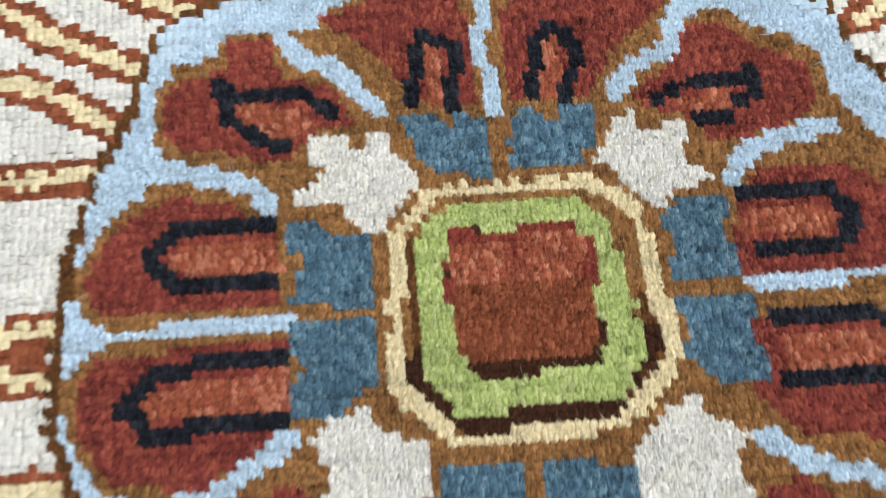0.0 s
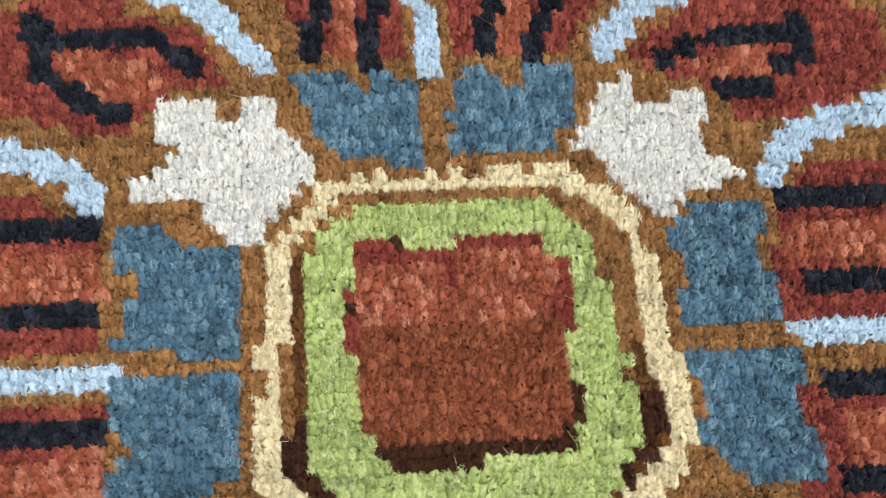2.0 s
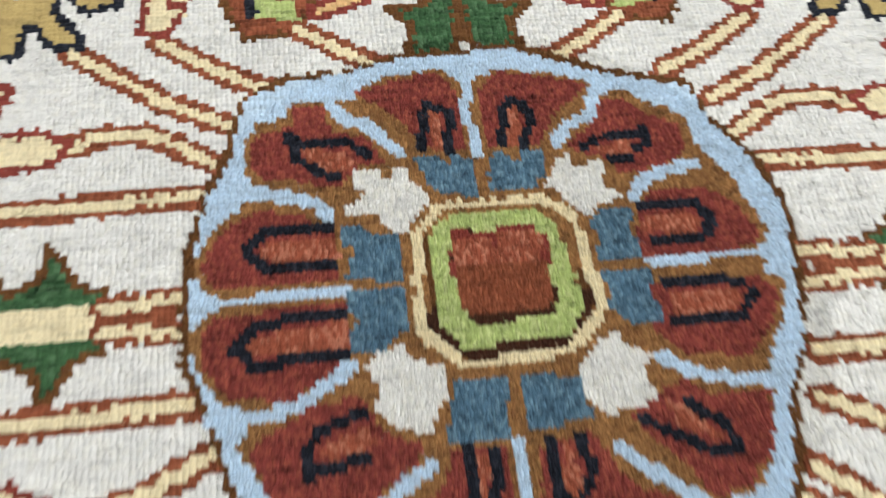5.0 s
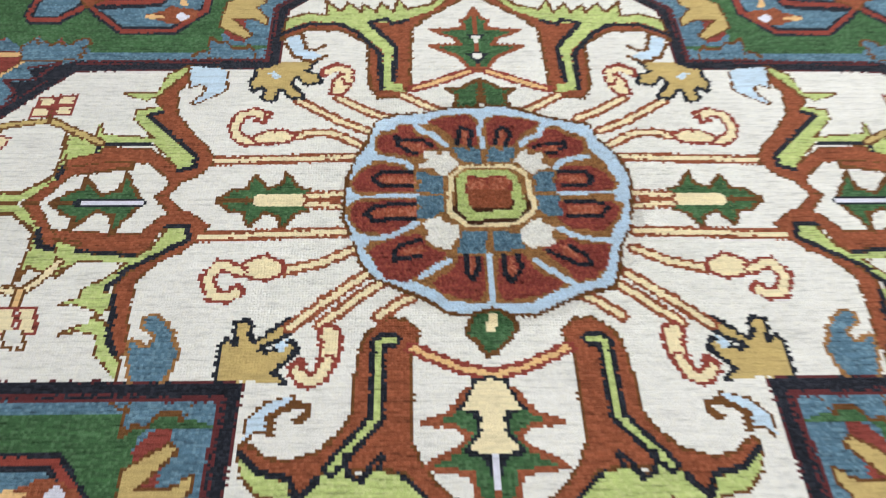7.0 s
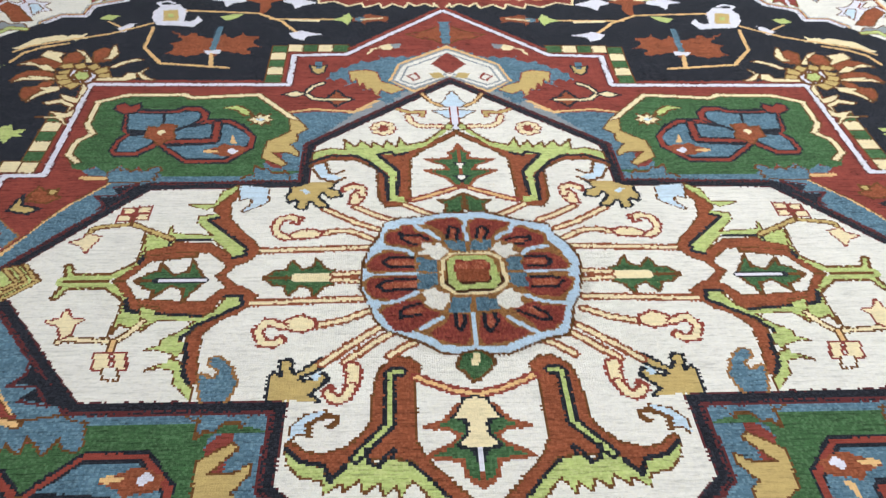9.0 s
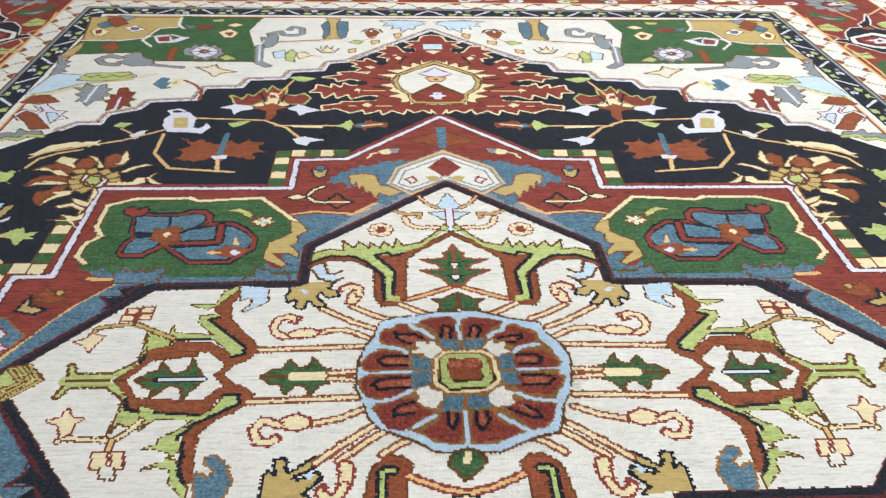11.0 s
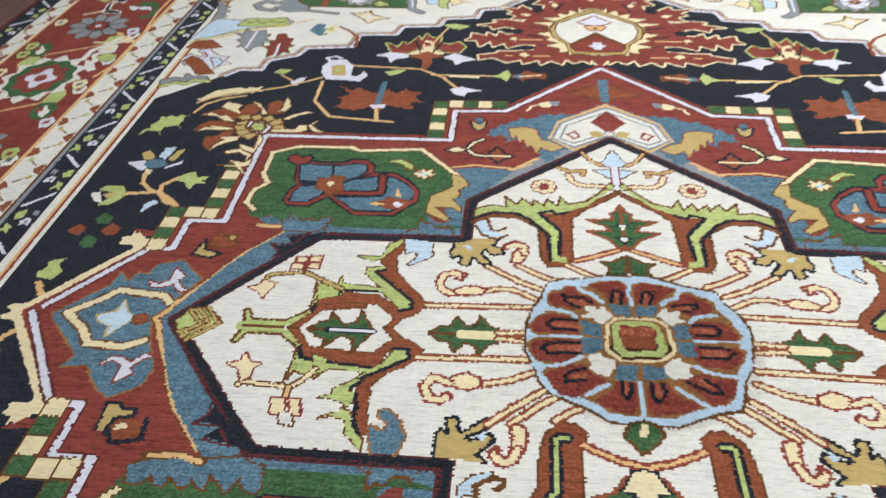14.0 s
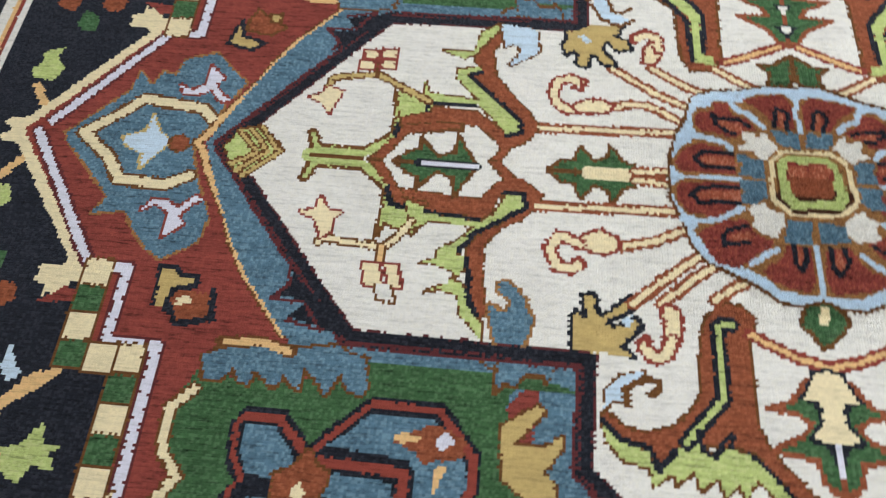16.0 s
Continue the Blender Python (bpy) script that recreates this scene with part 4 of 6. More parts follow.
motif("curl_leaf", "q", [
    fill("W", [(239, 267), (233, 275), (227, 277), (229, 267), (233, 261)]),
    line("O", [(301, 231), (292, 240), (266, 250), (242, 259), (215, 277)], 2.2),
    fill("Y", [(300, 239), (293, 251), (275, 257), (267, 253), (282, 246)]),
])
motif("small_palmette", "q", [
    fill("Y", [(286, 61), (280, 66), (280, 72), (275, 71), (274, 65), (269, 63), (278, 60)]),
])
motif("cream_star", "q", [
    fill("Y", [(288, 66), (287, 59), (279, 59), (276, 54), (270, 60), (269, 64), (277, 67), (283, 72), (283, 67)]),
    fill("R", [(280, 71), (275, 67), (270, 69), (271, 73), (285, 74)]),
])
motif("lime_cross", "q", [
    fill("L", [(278, 126), (272, 125), (270, 121), (268, 119), (267, 126), (258, 129), (259, 132), (267, 131), (268, 138), (272, 132), (276, 133)]),
])
motif("bird_tail", "q", [
    fill("A", [(288, 99), (288, 92), (287, 90), (284, 97), (279, 101), (284, 104)]),
    line("O", [(283, 112), (279, 107), (275, 102), (270, 101)], 4),
])
ZONE[0] = "rug"
for end, shape in RED.items():
    motif("red_frame", end, [line("P", shape[:10], 11), fill("R", shape[:-1] + [(309, -3), (0, -3)])])
    motif("red_frame_edge", end, [line("Y", [(262, 62), (271, 61), (318, 0)], 4.5), line("M", shape[:10], 6), line("W", shape[:10], 3.4)])


ZONE[0] = "navy_ground"


def checks(u0, v0, du, dv, n, first):
    """A row of green and cream squares."""
    for k in range(n):
        u, v = u0 + du * k, v0 + dv * k
        motif("check_square", "q", [rect("K", u - 6, v - 6, u + 6, v + 6), rect("Y" if (k + first) % 2 else "G", u - 5, v - 5, u + 5, v + 5)])


checks(117, 236, 0, -10.5, 5, 0)
checks(106, 238, -10.5, 0, 4, 1)
checks(244, 145, 0, -10.5, 6, 0)
checks(265, 92, 0, -10.5, 4, 0)
checks(254, 93, 10.5, 0, 1, 1)


motif("corner_fan", "q", [
    ring("K", [(291, 212), (286, 218), (276, 223), (265, 216), (261, 212), (265, 208), (272, 212), (282, 215)], 2.2),
    fill("B", [(291, 212), (286, 218), (276, 223), (265, 216), (261, 212), (265, 208), (272, 212), (282, 215)]),
    ring("K", [(289, 191), (287, 198), (281, 204), (271, 204), (263, 200), (263, 191), (275, 196), (283, 194)], 2.2),
    fill("B", [(289, 191), (287, 198), (281, 204), (271, 204), (263, 200), (263, 191), (275, 196), (283, 194)]),
    ring("K", [(276, 173), (277, 181), (269, 183), (266, 189), (260, 190), (261, 182), (266, 177), (269, 172), (271, 166)], 2.2),
    fill("B", [(276, 173), (277, 181), (269, 183), (266, 189), (260, 190), (261, 182), (266, 177), (269, 172), (271, 166)]),
    ring("K", [(263, 218), (262, 228), (256, 232), (250, 222), (252, 216), (260, 214)], 2.2),
    fill("B", [(263, 218), (262, 228), (256, 232), (250, 222), (252, 216), (260, 214)]),
    ring("K", [(243, 221), (245, 231), (240, 237), (234, 234), (234, 227), (236, 222), (231, 219), (240, 216)], 2.2),
    fill("B", [(243, 221), (245, 231), (240, 237), (234, 234), (234, 227), (236, 222), (231, 219), (240, 216)]),
    ring("K", [(280, 225), (278, 233), (265, 229), (267, 223), (262, 215), (269, 219), (274, 222)], 2.2),
    fill("Y", [(280, 225), (278, 233), (265, 229), (267, 223), (262, 215), (269, 219), (274, 222)]),
    ring("K", [(291, 213), (284, 216), (276, 211), (272, 213), (264, 204), (271, 205), (280, 212)], 2.2),
    fill("Y", [(291, 213), (284, 216), (276, 211), (272, 213), (264, 204), (271, 205), (280, 212)]),
    ring("K", [(287, 189), (283, 195), (276, 194), (279, 197), (267, 196), (260, 193), (271, 192), (281, 192)], 2.2),
    fill("Y", [(287, 189), (283, 195), (276, 194), (279, 197), (267, 196), (260, 193), (271, 192), (281, 192)]),
    ring("K", [(269, 164), (267, 173), (262, 178), (267, 181), (253, 184), (254, 178), (260, 175), (266, 170)], 2.2),
    fill("Y", [(269, 164), (267, 173), (262, 178), (267, 181), (253, 184), (254, 178), (260, 175), (266, 170)]),
    ring("K", [(258, 234), (253, 232), (242, 216), (247, 216), (248, 223)], 2.2),
    fill("Y", [(258, 234), (253, 232), (242, 216), (247, 216), (248, 223)]),
    ring("K", [(237, 221), (233, 223), (234, 237), (233, 242), (228, 228), (230, 221)], 2.2),
    fill("Y", [(237, 221), (233, 223), (234, 237), (233, 242), (228, 228), (230, 221)]),
    ring("K", [(229, 209), (223, 216), (214, 221), (209, 220), (218, 216), (225, 209)], 2.2),
    fill("Y", [(229, 209), (223, 216), (214, 221), (209, 220), (218, 216), (225, 209)]),
    ring("K", [(263, 211), (256, 215), (253, 209), (259, 207)], 2.2),
    fill("T", [(263, 211), (256, 215), (253, 209), (259, 207)]),
    ring("K", [(253, 212), (248, 215), (244, 209), (250, 207)], 2.2),
    fill("T", [(253, 212), (248, 215), (244, 209), (250, 207)]),
    ring("K", [(244, 210), (239, 214), (235, 209), (239, 205)], 2.2),
    fill("T", [(244, 210), (239, 214), (235, 209), (239, 205)]),
    ring("K", [(238, 204), (231, 210), (228, 203), (234, 200)], 2.2),
    fill("T", [(238, 204), (231, 210), (228, 203), (234, 200)]),
    ring("K", [(234, 199), (227, 201), (224, 195), (231, 193)], 2.2),
    fill("T", [(234, 199), (227, 201), (224, 195), (231, 193)]),
    ring("K", [(262, 202), (254, 206), (253, 200), (259, 200)], 2.2),
    fill("T", [(262, 202), (254, 206), (253, 200), (259, 200)]),
    ring("K", [(262, 198), (253, 199), (251, 193), (258, 192)], 2.2),
    fill("T", [(262, 198), (253, 199), (251, 193), (258, 192)]),
    ring("K", [(258, 190), (250, 193), (248, 188), (254, 185)], 2.2),
    fill("T", [(258, 190), (250, 193), (248, 188), (254, 185)]),
    ring("K", [(252, 184), (246, 189), (241, 187), (246, 180)], 2.2),
    fill("T", [(252, 184), (246, 189), (241, 187), (246, 180)]),
    ring("K", [(253, 197), (253, 206), (242, 206), (234, 198), (236, 188), (246, 189)], 2.2),
    fill("M", [(253, 197), (253, 206), (242, 206), (234, 198), (236, 188), (246, 189)]),
    ring("K", [(252, 197), (252, 205), (243, 205), (235, 198), (237, 189), (245, 190)], 2.2),
    fill("W", [(252, 197), (252, 205), (243, 205), (235, 198), (237, 189), (245, 190)]),
    ring("K", [(250, 197), (249, 204), (242, 203), (238, 197), (240, 191), (246, 192)], 2.2),
    fill("K", [(250, 197), (249, 204), (242, 203), (238, 197), (240, 191), (246, 192)]),
    ring("K", [(249, 197), (248, 203), (242, 202), (239, 197), (241, 192), (246, 193)], 2.2),
    fill("L", [(249, 197), (248, 203), (242, 202), (239, 197), (241, 192), (246, 193)]),
    ring("K", [(233, 194), (216, 195), (215, 201), (209, 201), (208, 195), (214, 191), (233, 191)], 2.2),
    fill("Y", [(233, 194), (216, 195), (215, 201), (209, 201), (208, 195), (214, 191), (233, 191)]),
    ring("K", [(208, 201), (203, 208), (206, 201), (199, 194), (195, 192), (203, 193)], 2.2),
    fill("Y", [(208, 201), (203, 208), (206, 201), (199, 194), (195, 192), (203, 193)]),
    ring("K", [(250, 173), (241, 169), (238, 168), (240, 187), (236, 181), (237, 163), (246, 166)], 2.2),
    fill("Y", [(250, 173), (241, 169), (238, 168), (240, 187), (236, 181), (237, 163), (246, 166)]),
    ring("K", [(258, 163), (248, 167), (238, 160), (240, 152), (240, 158), (247, 163), (255, 161)], 2.2),
    fill("Y", [(258, 163), (248, 167), (238, 160), (240, 152), (240, 158), (247, 163), (255, 161)]),
    ring("K", [(257, 146), (244, 146), (250, 152), (240, 150), (236, 154), (236, 147), (241, 145), (236, 137), (244, 145)], 2.2),
    fill("Y", [(257, 146), (244, 146), (250, 152), (240, 150), (236, 154), (236, 147), (241, 145), (236, 137), (244, 145)]),
])
ZONE[0] = "red_frame"
motif("grey_band", "q", [line("O", [(0, 206), (94, 119)], 8), line("E", [(0, 202), (92, 117)], 9)])
motif("shoulder_patch", "q", [fill("S", [(84, 120), (62, 150), (88, 152), (110, 148), (122, 140), (104, 120), (100, 80), (86, 80)]),
                              line("O", [(52, 158), (62, 152), (88, 155), (108, 150)], 2)])

# motifs of the red frame and the panels
ZONE[0] = "red_frame"
motif("maple_top", "v", [
    fill("B", serrate([(0, 279), (8, 271), (16, 265), (28, 261), (20, 255), (9, 252), (0, 244)])),
    ring("K", [(0, 279), (8, 271), (16, 265), (28, 261), (20, 255), (9, 252), (0, 244)], 1.5),
    fill("S", [(0, 282), (4, 282), (3, 246), (0, 246)]),
])
motif("small_flower", "q", [
    fill("Y", [(48, 241), (42, 245), (35, 243), (39, 236), (45, 236)]),
    fill("E", [(40, 245), (32, 246), (33, 239), (37, 238)]),
    line("Y", [(55, 230), (52, 237), (48, 239)], 2),
])
motif("steel_wing", "q", [
    fill("S", serrate([(0, 244), (23, 227), (40, 226), (48, 227), (49, 220), (60, 220), (67, 214), (80, 203), (84, 192), (69, 192), (70, 184), (57, 187), (59, 179), (47, 174), (49, 167), (42, 158), (29, 177), (16, 188)])),
    ring("R", [(67, 204), (56, 206), (49, 203), (46, 190), (36, 185), (31, 180), (39, 175), (46, 180), (48, 172), (52, 182), (55, 180), (57, 190), (60, 185), (62, 195), (65, 190)], 1.8),
    fill("T", [(67, 204), (56, 206), (49, 203), (46, 190), (36, 185), (31, 180), (39, 175), (46, 180), (48, 172), (52, 182), (55, 180), (57, 190), (60, 185), (62, 195), (65, 190)]),
])
motif("white_hexagon", "v", [
    fill("O", [(0, 243), (34, 216), (41, 192), (24, 176), (0, 195)]),
    fill("E", [(0, 239), (33, 214), (39, 192), (24, 179), (0, 196)]),
    fill("I", [(0, 236), (31, 213), (37, 192), (24, 182), (0, 199)]),
    ring("E", [(0, 231), (28, 210), (33, 192), (24, 186), (3, 200)], 1.5),
    fill("R", [(0, 232), (7, 223), (12, 215), (6, 208), (0, 200)]),
    line("P", [(28, 198), (23, 202), (20, 196), (24, 192), (28, 198)], 1.5),
    fill("T", [(14, 202), (6, 203), (3, 196), (11, 195)]),
])
motif("curl_stem", "q", [
    line("N", [(84, 188), (90, 184), (94, 175), (89, 168), (79, 166)], 5),
    line("Y", [(84, 188), (90, 184), (94, 175), (89, 168), (79, 166)], 2),
    fill("Y", [(109, 173), (101, 178), (93, 174), (101, 170)]),
    ring("N", [(109, 173), (101, 178), (93, 174), (101, 170)], 1.5),
])
motif("star_bud", "q", [
    fill("B", [(81, 167), (77, 174), (74, 179), (69, 171), (63, 167), (70, 162), (73, 158), (77, 163)]),
    ring("N", [(81, 167), (77, 174), (74, 179), (69, 171), (63, 167), (70, 162), (73, 158), (77, 163)], 2),
    line("Y", [(81, 167), (66, 167)], 2),
])
motif("bud", "q", [
    fill("T", [(94, 213), (88, 211), (82, 213), (84, 203), (88, 200), (92, 203)]),
    fill("S", [(91, 218), (86, 218), (86, 208), (90, 208)]),
    ring("N", [(94, 213), (88, 211), (82, 213), (84, 203), (88, 200), (92, 203)], 1.5),
])
TIP_GROUND = [(297, 0), (287, 12), (276, 24), (275, 34), (268, 27), (265, 35), (259, 33), (257, 42), (244, 47), (238, 41), (228, 32), (235, 19), (239, 8), (243, 1), (242, -7),
              (236, -21), (229, -34), (231, -45), (243, -53), (250, -49), (258, -40), (262, -34), (275, -36), (271, -28), (278, -21), (295, -4)]
TIP_RING = [(238, 12), (243, 17), (252, 18), (269, 20), (277, 12), (290, 1), (276, -10), (269, -20), (250, -21), (241, -16)]
TIP_STAR = [(273, 0), (264, 4), (263, 12), (258, 3), (252, 0), (255, -4), (262, -14), (263, -7), (270, -4)]
TIP_BIRD = [(256, 29), (251, 26), (245, 29), (245, 40), (238, 34), (241, 30), (237, 25), (233, 22), (236, 21), (242, 27), (247, 24), (253, 24)]
motif("tip_panel", "t", [
    ring("Z", TIP_GROUND, 2.2), fill("S", TIP_GROUND),
    line("K", TIP_RING, 6.4), line("Y", TIP_RING, 4),
    ring("T", TIP_STAR, 1.8), fill("A", TIP_STAR),
    disc("K", 249, -1, 4.6), disc("B", 249, -1, 3.8),
])
motif("white_bird", "t", [ring("R", TIP_BIRD, 2.2), fill("W", TIP_BIRD)])
motif("white_bird", "t", [ring("R", [(u, -v - 4) for u, v in TIP_BIRD], 2.2), fill("W", [(u, -v - 4) for u, v in TIP_BIRD])])
motif("gold_zigzag", "h", [
    line("K", [(242, 0), (239, 3), (233, 15), (227, 25), (222, 33), (218, 43), (210, 56), (199, 69), (192, 78)], 4),
    line("O", [(242, 0), (239, 3), (233, 15), (227, 25), (222, 33), (218, 43), (210, 56), (199, 69), (192, 78)], 2.6),
])
motif("bracket_flower", "t", [
    fill("B", [(234, 61), (234, 68), (231, 74), (225, 69), (216, 64), (223, 59)]),
    ring("K", [(234, 61), (234, 68), (231, 74), (225, 69), (216, 64), (223, 59)], 1.4),
    fill("T", [(241, 53), (237, 67), (235, 58), (224, 54), (230, 50)]),
    ring("N", [(241, 53), (237, 67), (235, 58), (224, 54), (230, 50)], 1.8),
    fill("T", [(225, 71), (220, 72), (220, 67), (224, 66)]),
    ring("K", [(225, 71), (220, 72), (220, 67), (224, 66)], 1.4),
])
motif("bracket_flower", "b", [
    fill("B", [(234, 64), (220, 66), (218, 75), (231, 78), (235, 71)]),
    line("N", [(220, 64), (218, 75), (231, 78), (235, 71)], 2.6),
    fill("T", [(242, 56), (236, 56), (233, 59), (228, 59), (228, 62), (235, 64), (236, 72), (240, 72)]),
    line("N", [(242, 56), (236, 56), (233, 59), (227, 59), (227, 63), (235, 65), (236, 73)], 2.2),
    line("N", [(242, 56), (241, 72)], 1.6),
    fill("Y", [(233, 68), (228, 67), (227, 70), (232, 71)]),
])
motif("steel_band", "q", [
    fill("S", [(238, 0), (227, 25), (218, 43), (210, 56), (192, 78), (187, 83), (162, 86), (163, 78), (233, 0)]),
])
motif("panel_band", "q", [
    fill("S", [(214, 96), (215, 91), (207, 84), (187, 83), (150, 85), (118, 84), (102, 81), (81, 79), (81, 124), (90, 125), (89, 110), (92, 99), (95, 90), (106, 91), (112, 98), (118, 85), (154, 87), (156, 96), (166, 90), (168, 97), (182, 88), (184, 96), (191, 92), (194, 97), (201, 90), (202, 95), (209, 90), (210, 95)]),
    line("S", [(166, 82), (151, 82), (84, 81)], 16),
    line("S", [(81, 79), (81, 124)], 12),
])
motif("gold_stub", "t", [
    line("O", [(210, 82), (191, 81), (187, 84)], 3),
])
both_ends("green_panel", [
    fill("G", [(219, 92), (225, 105), (223, 121), (217, 127), (223, 137), (224, 164), (208, 172), (171, 173), (166, 169), (124, 173), (96, 139), (103, 121), (112, 95), (109, 88), (86, 88), (109, 81), (119, 83), (166, 83), (171, 89), (173, 83), (182, 93), (186, 86), (192, 94), (198, 87), (206, 93), (212, 89)]),
    line("K", [(218, 98), (225, 105), (224, 119), (217, 127), (223, 137), (224, 164), (208, 172), (171, 173), (166, 169), (124, 173), (96, 140)], 5),
    line("Y", [(218, 98), (225, 105), (224, 119), (217, 127), (223, 137), (224, 164), (208, 172), (171, 173), (166, 169), (124, 173), (96, 140)], 3),
])
SCROLL = [(101, 143), (95, 141), (90, 132), (96, 126), (95, 119), (99, 115), (93, 107), (93, 103), (99, 107), (109, 107), (99, 95), (101, 93), (113, 101), (112, 118), (99, 129)]
both_ends("scroll", [ring("K", SCROLL, 2), fill("T", SCROLL)])
motif("steel_fringe", "t", [
    ring("K", [(197, 87), (195, 88), (193, 92), (191, 88), (188, 90), (185, 87), (182, 90), (179, 87), (176, 88), (174, 91), (170, 92), (168, 89), (171, 86), (169, 83), (173, 82), (170, 80), (178, 78), (195, 78)], 2),
    fill("S", [(197, 87), (195, 88), (193, 92), (191, 88), (188, 90), (185, 87), (182, 90), (179, 87), (176, 88), (174, 91), (170, 92), (168, 89), (171, 86), (169, 83), (173, 82), (170, 80), (178, 78), (195, 78)]),
])
TEETH = [(218, 89), (212, 86), (196, 83), (189, 84), (170, 81), (167, 84), (161, 85), (159, 95), (161, 98), (165, 97), (169, 91), (172, 97), (173, 99), (178, 93), (182, 90), (182, 98), (185, 97), (188, 93), (191, 98), (194, 96), (199, 92), (200, 98), (204, 96), (206, 92), (210, 97), (216, 97)]
motif("steel_fringe", "b", [ring("K", TEETH, 2.4), fill("S", TEETH)])
motif("gold_stub", "b", [line("K", [(213, 83), (198, 82), (187, 85)], 4), line("O", [(211, 83), (198, 82), (188, 85)], 2.6)])
for end in ("t", "b"):
    motif("steel_fringe", end, [
        ring("K", [(122, 81), (118, 84), (115, 83), (116, 88), (116, 93), (113, 90), (109, 90), (106, 86), (99, 86), (99, 88), (96, 82), (96, 79)], 2),
        fill("S", [(122, 80), (118, 84), (115, 82), (116, 88), (115, 92), (113, 89), (109, 90), (106, 85), (99, 85), (99, 88), (96, 82), (96, 79)]),
    ])
both_ends("panel_flower", [
    fill("N", [(206, 156), (182, 155), (174, 155), (169, 159), (158, 159), (151, 151), (151, 144), (138, 144), (127, 136), (119, 124), (119, 111), (132, 95), (157, 95), (170, 107), (175, 113), (185, 102), (199, 102), (203, 109), (202, 121), (198, 127), (202, 131), (204, 146)]),
    fill("P", [(204, 153), (181, 152), (172, 153), (168, 157), (158, 157), (153, 151), (152, 142), (138, 142), (128, 134), (120, 123), (120, 112), (133, 97), (156, 96), (170, 109), (175, 115), (186, 104), (199, 104), (202, 109), (201, 119), (197, 126), (200, 131), (203, 147)]),
    fill("N", [(201, 151), (180, 151), (171, 151), (167, 154), (159, 153), (156, 150), (155, 144), (158, 138), (138, 139), (128, 131), (123, 123), (123, 114), (134, 99), (156, 99), (170, 112), (176, 119), (187, 107), (198, 107), (200, 109), (199, 118), (195, 125), (199, 132), (202, 148)]),
    fill("S", [(201, 150), (180, 149), (178, 136), (185, 131), (197, 132)]),
    fill("S", [(178, 149), (170, 150), (166, 152), (159, 152), (157, 149), (156, 145), (160, 139), (169, 132), (176, 136)]),
    fill("S", [(170, 128), (163, 133), (146, 138), (145, 122), (167, 120)]),
    fill("S", [(141, 137), (138, 137), (129, 130), (123, 123), (124, 115), (135, 101), (156, 101), (170, 113), (142, 115)]),
    fill("S", [(195, 124), (185, 125), (179, 119), (181, 116), (188, 108), (198, 108), (198, 117)]),
    line("N", [(145, 139), (143, 120), (149, 119), (170, 118)], 6.5),
    line("P", [(145, 139), (143, 120), (149, 119), (171, 118)], 3.4),
    line("N", [(179, 150), (177, 135)], 1.6),
    line("N", [(198, 131), (185, 129)], 1.6),
    line("N", [(170, 129), (163, 134), (153, 141)], 1.6),
    ring("K", [(186, 124), (185, 128), (186, 135), (180, 133), (177, 138), (169, 136), (170, 130), (167, 122), (172, 119), (175, 114), (179, 120)], 1.6),
    fill("B", [(186, 124), (185, 128), (186, 135), (180, 133), (177, 138), (169, 136), (170, 130), (167, 122), (172, 119), (175, 114), (179, 120)]),
    fill("Y", [(180, 128), (177, 132), (174, 129), (176, 125)]),
    fill("B", [(149, 109), (141, 112), (137, 116), (133, 114), (131, 115), (125, 113), (124, 107), (131, 104), (137, 103)]),
    fill("O", [(150, 108), (145, 110), (138, 108), (144, 106)]),
    fill("O", [(134, 117), (134, 126), (130, 118), (131, 115)]),
    fill("W", [(135, 108), (132, 111), (127, 108), (131, 105)]),
    fill("N", [(212, 154), (212, 160), (208, 164), (203, 160), (197, 164), (194, 158), (196, 150), (204, 148)]),
    fill("P", [(210, 154), (211, 159), (207, 162), (202, 158), (197, 161), (196, 158), (197, 152), (204, 150)]),
])
both_ends("leaf_bud", [
    fill("K", [(145, 157), (136, 160), (130, 157), (124, 150), (129, 146), (136, 153)]),
    fill("L", [(143, 157), (136, 159), (131, 156), (126, 150), (129, 148), (135, 154)]),
    fill("K", [(128, 142), (125, 145), (126, 149), (122, 148), (121, 151), (117, 148), (113, 150), (114, 145), (111, 143), (113, 140), (112, 136), (116, 138), (118, 135), (121, 138), (125, 136), (124, 140)]),
    fill("Y", [(127, 142), (124, 145), (125, 147), (121, 146), (120, 149), (118, 146), (114, 148), (115, 144), (112, 143), (114, 141), (114, 138), (117, 140), (118, 136), (121, 140), (124, 138), (123, 141)]),
    fill("A", [(122, 143), (120, 145), (117, 143), (119, 140)]),
    line("K", [(126, 148), (121, 144)], 1.2),
    line("K", [(113, 138), (117, 142)], 1.2),
])
ZONE[0] = "rug"
for end, shape in MEDALLION.items():
    motif("cream_medallion", end, [line("M", shape[:5], 9), line("N", shape[:5], 6.5), fill("I", shape[:-1] + [(229, -3), (0, -3)])])
    motif("medallion_edge", end, [line("M", shape[:5], 5.5), line("N", shape[:5], 4)])
for end in ("t", "b"):
    motif("edge_wisp", end, [fill("N", [(191, 72), (178, 75), (168, 78), (179, 66), (193, 53), (192, 57), (198, 64), (185, 65)]),
                             line("M", [(191, 73), (178, 76), (186, 66), (198, 65), (192, 58), (194, 53)], 1.4)])
ZONE[0] = "cream_medallion"

